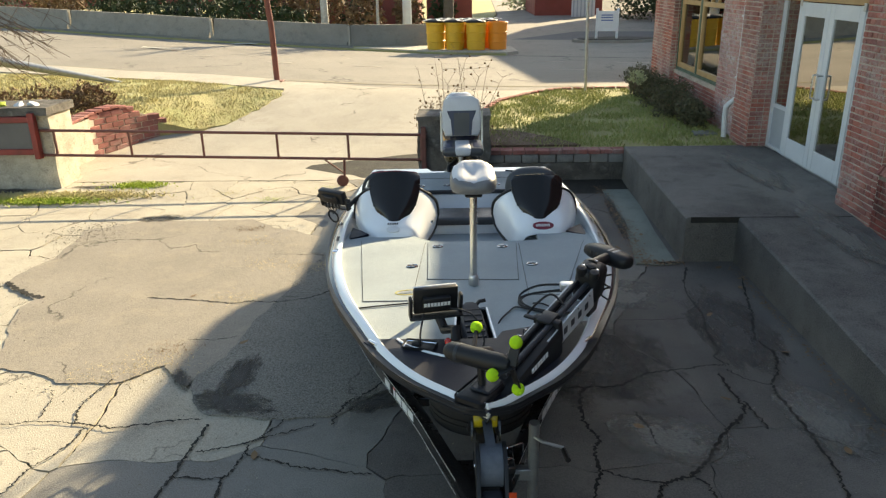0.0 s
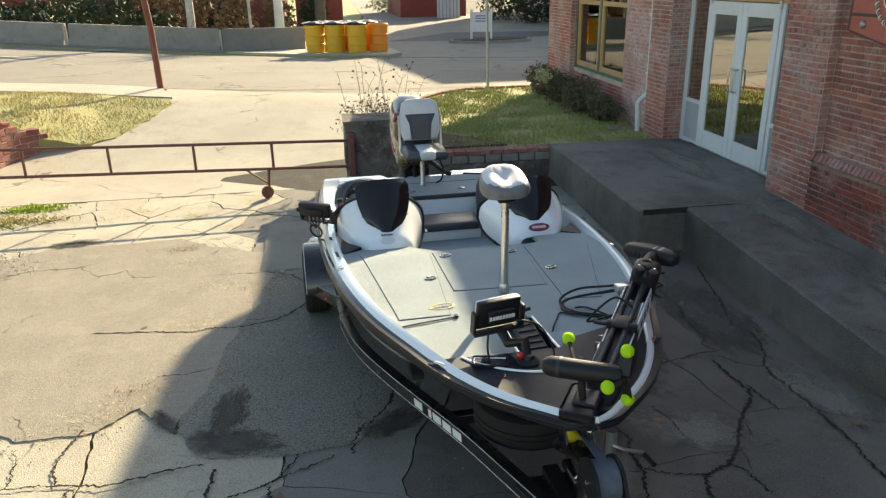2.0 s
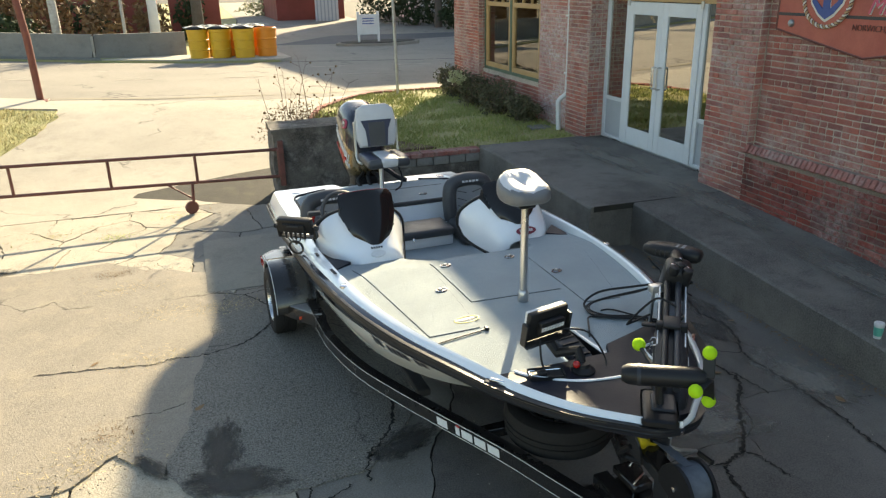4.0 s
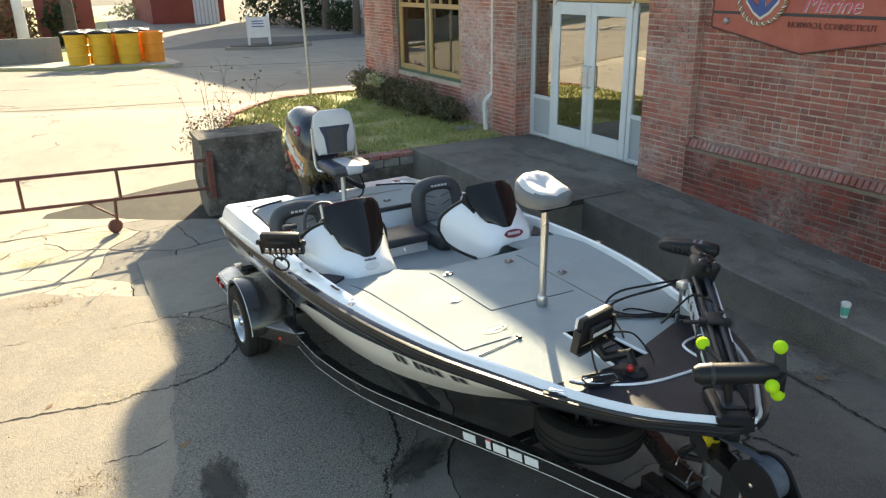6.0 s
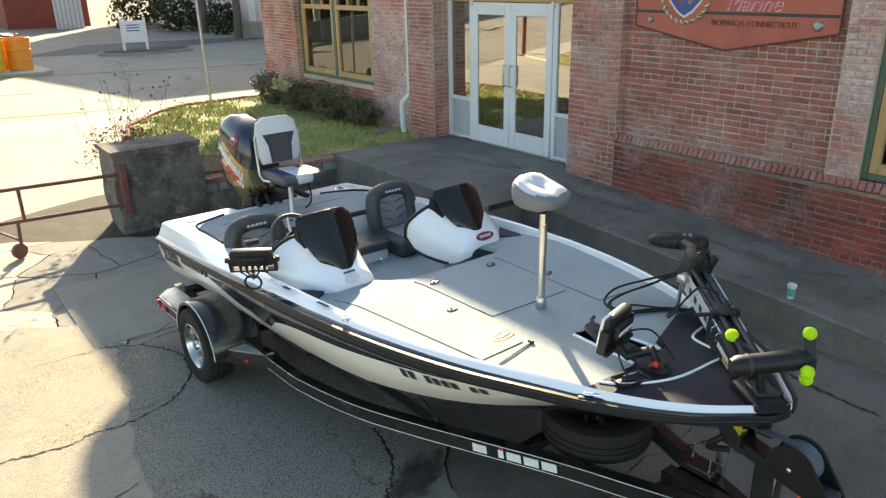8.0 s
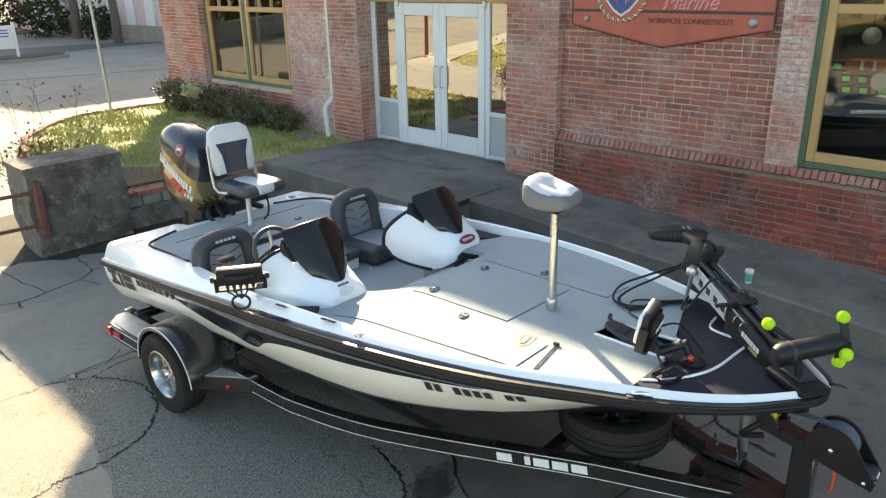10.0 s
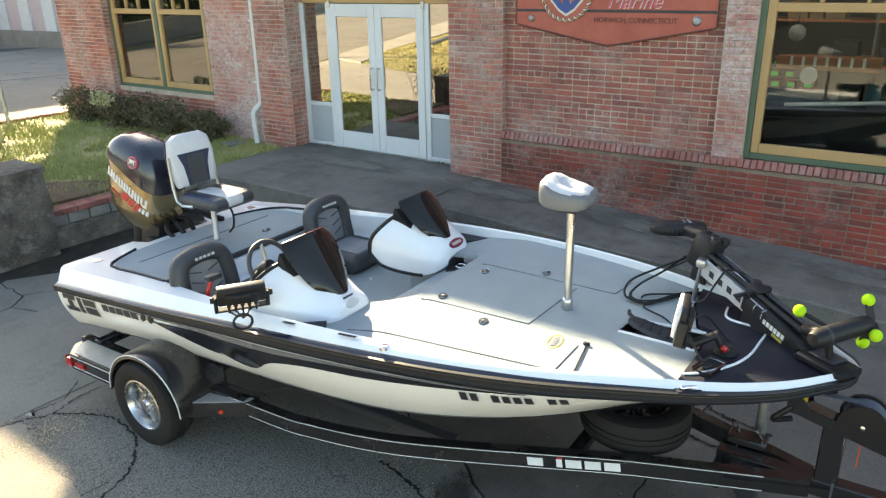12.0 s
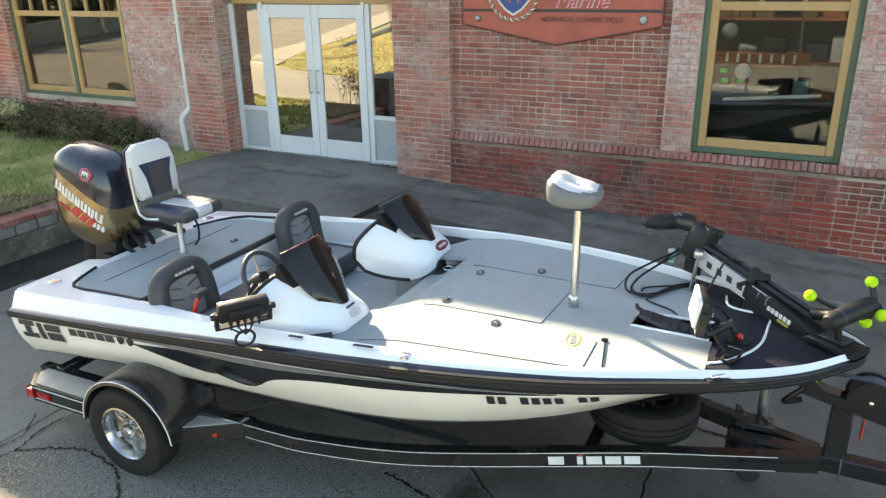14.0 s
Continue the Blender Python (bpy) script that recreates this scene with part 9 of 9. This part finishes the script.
# tongue, cross members, bunks
part("tongue", boxed((-0.05, -1.1, RZ - 0.06), (0.05, 0.65, RZ + 0.05), 0.008, 1), TRAILER_BLACK, trailer)
for y, w in ((0.62, 0.22), (1.42, 0.52), (5.4, 1.08)):
    part("cross_member", boxed((-w, y - 0.04, RZ - 0.10), (w, y + 0.04, RZ - 0.03), 0.006, 1), TRAILER_BLACK, trailer)
for side in (-1, 1):
    part("gusset", prismed([(side * 0.05, 0.0), (side * 0.05, 0.55), (side * 0.26, 0.55)], RZ + 0.0, RZ + 0.02), TRAILER_BLACK, trailer)
    part("bunk", boxed((side * 0.55 - 0.05, 2.2, 0.30), (side * 0.55 + 0.05, 5.6, 0.36), 0.01, 1), CARPET_EDGE, trailer, "carpeted bunk board")
part("axle", tubed([(-1.10, 4.34, 0.34), (1.10, 4.34, 0.34)], 0.035, 10), TRAILER_BLACK, trailer)
for x, y in ((0.20, 0.60), (0.125, 0.45)):
    line = [(x - 0.055, y - 0.03, RZ - 0.06), (x - 0.055, y - 0.03, RZ + 0.105), (x - 0.045, y - 0.025, RZ + 0.115), (x + 0.045, y + 0.02, RZ + 0.115), (x + 0.055, y + 0.025, RZ + 0.105), (x + 0.055, y + 0.025, RZ - 0.06)]
    part("u_bolt", tubed(line, 0.007, 8), CHROME, trailer, "bright U-bolt over the frame")
part("mount_block", boxed((0.06, 0.40, RZ + 0.05), (0.19, 0.62, RZ + 0.10), 0.008, 1), TRAILER_BLACK, trailer)


def tyre_profile(r, w):
    return [(r * 0.60, -w * 0.42), (r * 0.70, -w * 0.50), (r * 0.86, -w * 0.52), (r * 0.96, -w * 0.47), (r * 0.99, -w * 0.36), (r, -w * 0.2), (r, -w * 0.13), (r * 0.97, -w * 0.12), (r * 0.97, -w * 0.08), (r, -w * 0.07), (r, w * 0.07), (r * 0.97, w * 0.08), (r * 0.97, w * 0.12), (r, w * 0.13), (r, w * 0.2), (r * 0.99, w * 0.36), (r * 0.96, w * 0.47), (r * 0.86, w * 0.52), (r * 0.70, w * 0.50), (r * 0.60, w * 0.42)]


def wheel(m, name, label, spokes=6, rim_mat=None, r=0.338, w=0.215):
    rim_mat = rim_mat or RIM
    ty = part(name, lathed(tyre_profile(r, w), m, 40, False), TYRE, trailer, label, 30)
    part("rim", lathed([(r * 0.60, -w * 0.40), (r * 0.61, w * 0.46), (r * 0.57, w * 0.47), (r * 0.53, w * 0.38), (r * 0.50, w * 0.05), (r * 0.30, w * 0.0), (r * 0.30, -w * 0.2), (r * 0.5, -w * 0.4)], m, 36, False), rim_mat, ty, "silver modular steel rim")
    part("hub_cap", lathed([(r * 0.16, w * 0.0), (r * 0.16, w * 0.30), (r * 0.12, w * 0.42), (0.001, w * 0.44)], m, 20), CHROME if rim_mat is RIM else TRAILER_BLACK, ty)
    for k in range(spokes):
        a = 360 * k / spokes
        part("spoke", boxed((r * 0.12, -r * 0.07, -w * 0.02), (r * 0.52, r * 0.07, w * 0.16), 0.012, 2, m @ pose(0, 0, 0, 0, 0, a)), rim_mat, ty)
    for k in range(5):
        a = radians(72 * k + 20)
        part("wheel_nut", lathed([(0.011, 0.0), (0.011, 0.03), (0.001, 0.033)], m @ Matrix.Translation((r * 0.24 * math.cos(a), r * 0.24 * math.sin(a), w * 0.14)), 8), GALVANISED, ty)
    return ty


for side in (-1, 1):
    wheel(pose(side * 1.285, 4.415, 0.333, 0, 90 * side, 0), "road_wheel", "trailer tyre on a silver spoked rim")
    # mudguard: rolled arch with a turned edge
    bm = bmesh.new()
    rings = []
    for k in range(25):
        a = radians(2 + 176 * k / 24)
        r = 0.398
        y, z = 4.40 + r * 1.06 * math.cos(a), 0.345 + r * math.sin(a)
        yi, zi = 4.40 + (r - 0.02) * 1.06 * math.cos(a), 0.345 + (r - 0.02) * math.sin(a)
        rings.append([(side * 0.98, y, z), (side * 1.350, y, z), (side * 1.370, y, z - 0.008), (side * 1.370, yi, zi - 0.02), (side * 1.350, yi, zi), (side * 0.98, yi, zi)])
    loft(bm, rings)
    fd = part("mudguard", bm, TRAILER_BLACK, trailer, "rolled black mudguard", 50)
    bm = bmesh.new()
    tube(bm, [(side * 1.373, 4.40 + 0.388 * 1.06 * math.cos(a), 0.345 + 0.388 * math.sin(a)) for a in [radians(2 + 176 * k / 24) for k in range(25)]], 0.004, 6)
    part("guard_edge", bm, WHITE_MARK, fd)
    part("guard_skirt", boxed((side * 1.0 - 0.01, 3.92, 0.40), (side * 1.0 + 0.01, 4.76, 0.62)), TRAILER_BLACK, fd)
    # steps fore and aft of the wheel
    fore = [(side * 1.0, 3.52), (side * 1.085, 3.52), (side * 1.31, 4.02), (side * 1.0, 4.02)]
    tip = Matrix.Translation((0, 3.56, 0.0)) @ pose(0, 0, 0, -6, 0, 0) @ Matrix.Translation((0, -3.56, 0))
    part("step", prismed(fore, 0.365, 0.468, tip), TRAILER_BLACK, trailer, "black step box with tread plate")
    part("tread_plate", prismed([(side * 1.03, 3.55), (side * 1.085, 3.56), (side * 1.275, 3.99), (side * 1.03, 3.99)], 0.468, 0.474, tip), DIAMOND, trailer, "aluminium tread plate")
    aft = [(side * 1.03, 4.80), (side * 1.31, 4.82), (side * 1.31, 5.43), (side * 1.19, 5.55), (side * 1.03, 5.55)]
    part("step", prismed(aft, 0.31, 0.445), TRAILER_BLACK, trailer, "black step box with tread plate")
    part("tread_plate", prismed([(side * 1.05, 4.82), (side * 1.285, 4.84), (side * 1.285, 5.40), (side * 1.17, 5.51), (side * 1.05, 5.51)], 0.445, 0.451), DIAMOND, trailer, "aluminium tread plate")
    for z in (0.335, 0.425):
        part("step_stripe", tubed([(side * 1.313, 4.82, z), (side * 1.313, 5.43, z)], 0.003, 5), WHITE_MARK, trailer)
        z2 = z + 0.038 - 0.0
        part("step_stripe", tubed([tip @ Vector((side * 1.302, 4.01, z2)), tip @ Vector((side * 1.089, 3.555, z2))], 0.003, 5), WHITE_MARK, trailer)
    part("tail_light", boxed((side * 1.245, 5.41, 0.34), (side * 1.318, 5.48, 0.41), 0.008, 1, pose(0, 0, 0)), RED_GLASS, trailer, "red tail light")
    part("marker_light", boxed((side * 1.305, 5.24, 0.355), (side * 1.321, 5.36, 0.395), 0.005, 1), RED_GLASS, trailer, "red side marker")
    part("marker_light", boxed((side * 1.190, 3.76, 0.385), (side * 1.203, 3.775, 0.398), 0.005, 1), ORANGE_FLAG, trailer, "small amber marker")
# spare wheel lying under the bow
wheel(Matrix.Translation((0.02, 1.185, 0.60)), "spare_wheel", "spare tyre lying on the tongue under the bow", 6, TRAILER_BLACK, 0.352, 0.20)
part("spare_bracket", boxed((-0.03, 1.14, RZ - 0.03), (0.03, 1.24, 0.66), 0.005, 1), TRAILER_BLACK, trailer)
# winch stand: post, sloping channel up to the bow roller, winch between two side plates
part("winch_post", boxed((-0.045, 0.0, RZ - 0.05), (0.045, 0.12, 0.90), 0.008, 1), TRAILER_BLACK, trailer, "black winch post")
beam_m = aim((0, 0.25, 0.965), (0, -0.28, 0.835))
beam_l = (Vector((0, 0.25, 0.965)) - Vector((0, -0.28, 0.835))).length
part("winch_channel", boxed((-0.055, -0.035, 0.0), (0.055, 0.035, beam_l), 0.006, 1, beam_m), TRAILER_BLACK, trailer, "sloping black channel under the winch")
for sd in (-1, 1):
    part("roller_arm", prismed([(0.18, 0.94), (0.30, 0.955), (0.32, 1.05), (0.26, 1.075), (0.20, 1.02)], sd * 0.075 - 0.006, sd * 0.075 + 0.006, Matrix(((0, 0, 1, 0), (1, 0, 0, 0), (0, 1, 0, 0), (0, 0, 0, 1)))), TRAILER_BLACK, trailer, "black plate beside the roller")
    part("u_bolt", tubed([(sd * 0.06, 0.02, RZ - 0.10), (sd * 0.06, 0.02, RZ + 0.07)], 0.008, 8), CHROME, trailer, "bright U-bolt at the foot of the post")
part("bow_stop", tubed(smooth_line([(-0.075, 0.28, 0.99), (-0.08, 0.36, 0.90), (-0.04, 0.36, 0.86), (0.0, 0.28, 0.87)], 5), 0.018, 8), BLACK_PLASTIC, trailer, "bent black bow stop")
part("bow_roller", lathed([(0.02, -0.068), (0.052, -0.064), (0.056, -0.03), (0.042, 0.0), (0.056, 0.03), (0.052, 0.064), (0.02, 0.068)], pose(0, 0.27, 1.03, 0, 90, 0), 18), YELLOW_ROLLER, trailer, "yellow bow roller")
cheek = [(0.055, 0.93), (0.06, 0.98)] + [(-0.065 + 0.122 * math.cos(a), 0.968 + 0.122 * math.sin(a)) for a in [radians(15 + 15 * k) for k in range(10)]] + [(-0.255, 0.905), (-0.285, 0.855), (-0.275, 0.83), (-0.235, 0.825)]
yz = Matrix(((0, 0, 1, 0.01), (1, 0, 0, 0), (0, 1, 0, 0), (0, 0, 0, 1)))
wn_ = part("winch", prismed(cheek, -0.078, -0.060, yz), BLACK_PLASTIC, trailer, "dark winch with rounded side plates")
part("winch_plate", prismed(cheek, 0.060, 0.078, yz), BLACK_PLASTIC, wn_)
part("winch_nose", boxed((-0.05, -0.28, 0.835), (0.07, -0.16, 0.90), 0.025, 3), GREY_PLASTIC, wn_)
part("strap_slot", boxed((-0.02, -0.284, 0.862), (0.04, -0.276, 0.882), 0.004, 1), PAPER, wn_)
part("winch_drum", lathed([(0.001, -0.058), (0.108, -0.058), (0.108, 0.058), (0.001, 0.058)], pose(0.01, -0.065, 0.968, 0, 90, 0), 24), STRAP_GREY, wn_, "rolled grey strap")
for y, z, r in ((-0.065, 0.968, 0.013), (-0.235, 0.85, 0.011)):
    for sd in (-1, 1):
        part("bolt", lathed([(r, 0), (r, 0.008), (0.001, 0.012)], Matrix.Translation((0.01 + sd * 0.078, y, z)) @ pose(0, 0, 0, 0, 90 * sd, 0), 10), CHROME, wn_)
part("winch_strap", boxed((-0.025, -0.0015, 0.0), (0.025, 0.0015, 0.36), 0, 1, aim((0.01, -0.06, 1.076), (0.0, 0.30, 1.07))), STRAP_GREY, trailer, "grey winch strap")
part("warning_flap", boxed((0.075, -0.075, 0.62), (0.145, -0.069, 0.80), 0.002, 1), ORANGE_FLAG, trailer, "orange warning tag")
# tongue jack with castor
jx, jy = 0.30, 0.47
jk = part("tongue_jack", tubed([(jx, jy, 0.22), (jx, jy, 0.86)], 0.032, 14), GALVANISED, trailer, "galvanised tongue jack with a wheel")
part("jack_inner", tubed([(jx, jy, 0.08), (jx, jy, 0.24)], 0.024, 12), GALVANISED, jk)
part("jack_bracket", boxed((jx - 0.14, jy - 0.03, RZ - 0.03), (jx + 0.02, jy + 0.03, RZ + 0.05), 0.006, 1), GALVANISED, jk)
part("jack_crank", tubed([(jx, jy - 0.03, 0.78), (jx + 0.04, jy - 0.08, 0.78), (jx + 0.16, jy - 0.08, 0.74)], 0.010, 8), GALVANISED, jk)
part("crank_grip", tubed([(jx + 0.16, jy - 0.10, 0.74), (jx + 0.17, jy - 0.20, 0.74)], 0.016, 8), BLACK_PLASTIC, jk)
part("jack_wheel", lathed([(0.02, -0.03), (0.06, -0.03), (0.075, -0.015), (0.075, 0.015), (0.06, 0.03), (0.02, 0.03)], pose(jx, jy + 0.03, 0.078, 0, 90, 0), 20), GREY_PLASTIC, jk)

# ---- paper cup left on the dock ----
cup = thing("paper_cup", pose(3.30, 4.82, dock_top(4.82)), "white and green paper coffee cup on the concrete dock", "cup")
part("body", lathed([(0.001, 0), (0.030, 0), (0.041, 0.125), (0.001, 0.125)], None, 24), PAPER, cup)
part("band", lathed([(0.0325, 0.025), (0.0400, 0.105), (0.0395, 0.105), (0.032, 0.025)], None, 24), CUP_GREEN, cup, "green printed band")
part("lid", lathed([(0.0425, 0.122), (0.044, 0.128), (0.042, 0.134), (0.038, 0.142), (0.036, 0.140), (0.001, 0.138)], None, 24), PVC, cup, "white plastic lid")
# dry leaves blown about the yard
rng = random.Random(9)
for i, (x, y) in enumerate([(2.45, 6.9), (2.1, 5.3), (2.9, 6.1), (1.9, 8.9), (2.3, 9.4), (-3.1, 7.4), (-2.2, 6.3), (2.75, 4.6), (3.0, 7.6), (2.95, 8.2), (-1.6, 4.5), (1.3, 4.9)]):
    lf = thing("dry_leaf", pose(x, y, 0.012, rng.uniform(-12, 12), rng.uniform(-12, 12), rng.uniform(0, 360)), "curled dry brown leaf on the ground", "leaf", "leaves blown over the yard")
    pts = [(-0.05, 0), (-0.02, 0.022), (0.02, 0.024), (0.055, 0), (0.02, -0.024), (-0.02, -0.02)]
    bm = prismed(pts, 0, 0.002)
    for v in bm.verts:
        v.co.z += 6.0 * v.co.y**2 + 2.0 * v.co.x**2
    part("blade", bm, DRY_LEAF, lf)

# grit crumbled from the cracks and the patch edge, and leaf scraps swept against the dock
rng = random.Random(33)
GRIT = leaf_look("yard_grit", (0.15, 0.13, 0.10), (0.40, 0.36, 0.29))
verts, faces = [], []


def pebble(x, y, r):
    k, z = len(verts), 0.014
    a = rng.uniform(0, 6.28)
    for dx, dy, dz in ((1, 0, 0), (0, 0.8, 0), (-0.9, 0, 0), (0, -1, 0), (0.1, 0, 0.7), (0, 0.1, -0.6)):
        verts.append((x + r * (dx * math.cos(a) - dy * math.sin(a)), y + r * (dx * math.sin(a) + dy * math.cos(a)), z + r * dz * rng.uniform(0.6, 1.2)))
    faces.extend((k + p, k + q, k + t) for p, q, t in ((0, 1, 4), (1, 2, 4), (2, 3, 4), (3, 0, 4), (1, 0, 5), (2, 1, 5), (3, 2, 5), (0, 3, 5)))


for (ax, ay), (bx, by) in zip(PATCH_EDGE, PATCH_EDGE[1:] + PATCH_EDGE[:1]):
    for _ in range(70):
        t = rng.random()
        pebble(ax + (bx - ax) * t + rng.gauss(0, 0.10), ay + (by - ay) * t + rng.gauss(0, 0.10), rng.uniform(0.003, 0.010))
for _ in range(2600):
    pebble(rng.uniform(-6.5, 0.3), rng.uniform(3.4, 11.8), rng.choice((0.003, 0.004, 0.005, 0.007)) * rng.uniform(0.7, 1.4))
for _ in range(420):
    pebble(rng.gauss(-5.3, 0.28), rng.gauss(9.6, 0.25), rng.uniform(0.005, 0.016))
for _ in range(500):
    pebble(rng.uniform(0.6, 3.15), rng.uniform(3.5, 8.2), rng.uniform(0.002, 0.006))
me = bpy.data.meshes.new("grit")
me.from_pydata(verts, [], faces)
me.materials.append(GRIT)
tagged(new("grit", me), "loose grit and crumbs of old paving over the yard", "grit", kind="stuff")

verts, faces = [], []
for _ in range(900):
    pick = rng.random()
    if pick < 0.55:
        x, y = 2.13 + rng.gauss(0, 0.07), rng.uniform(8.3, 11.9)
    elif pick < 0.75:
        x, y = 3.15 - abs(rng.gauss(0, 0.05)), rng.uniform(4.2, 8.3)
    elif pick < 0.9:
        x, y = rng.uniform(2.1, 2.6), 8.36 + rng.gauss(0, 0.05)
    else:
        x, y = rng.uniform(-5.5, -1.0), 11.6 + rng.gauss(0, 0.25)
    a, r, k = rng.uniform(0, 6.28), rng.uniform(0.010, 0.028), len(verts)
    c_, s_ = math.cos(a) * r, math.sin(a) * r
    z = 0.016
    verts += [(x - c_, y - s_, z), (x + s_ * 0.45, y - c_ * 0.45, z + 0.005), (x + c_, y + s_, z + rng.uniform(0, 0.012)), (x - s_ * 0.45, y + c_ * 0.45, z + 0.004)]
    faces.append((k, k + 1, k + 2, k + 3))
me = bpy.data.meshes.new("leaf_litter")
me.from_pydata(verts, [], faces)
me.materials.append(DRY_LEAF)
tagged(new("leaf_litter", me), "brown leaf scraps swept along the dock and joints", "leaves", kind="stuff")
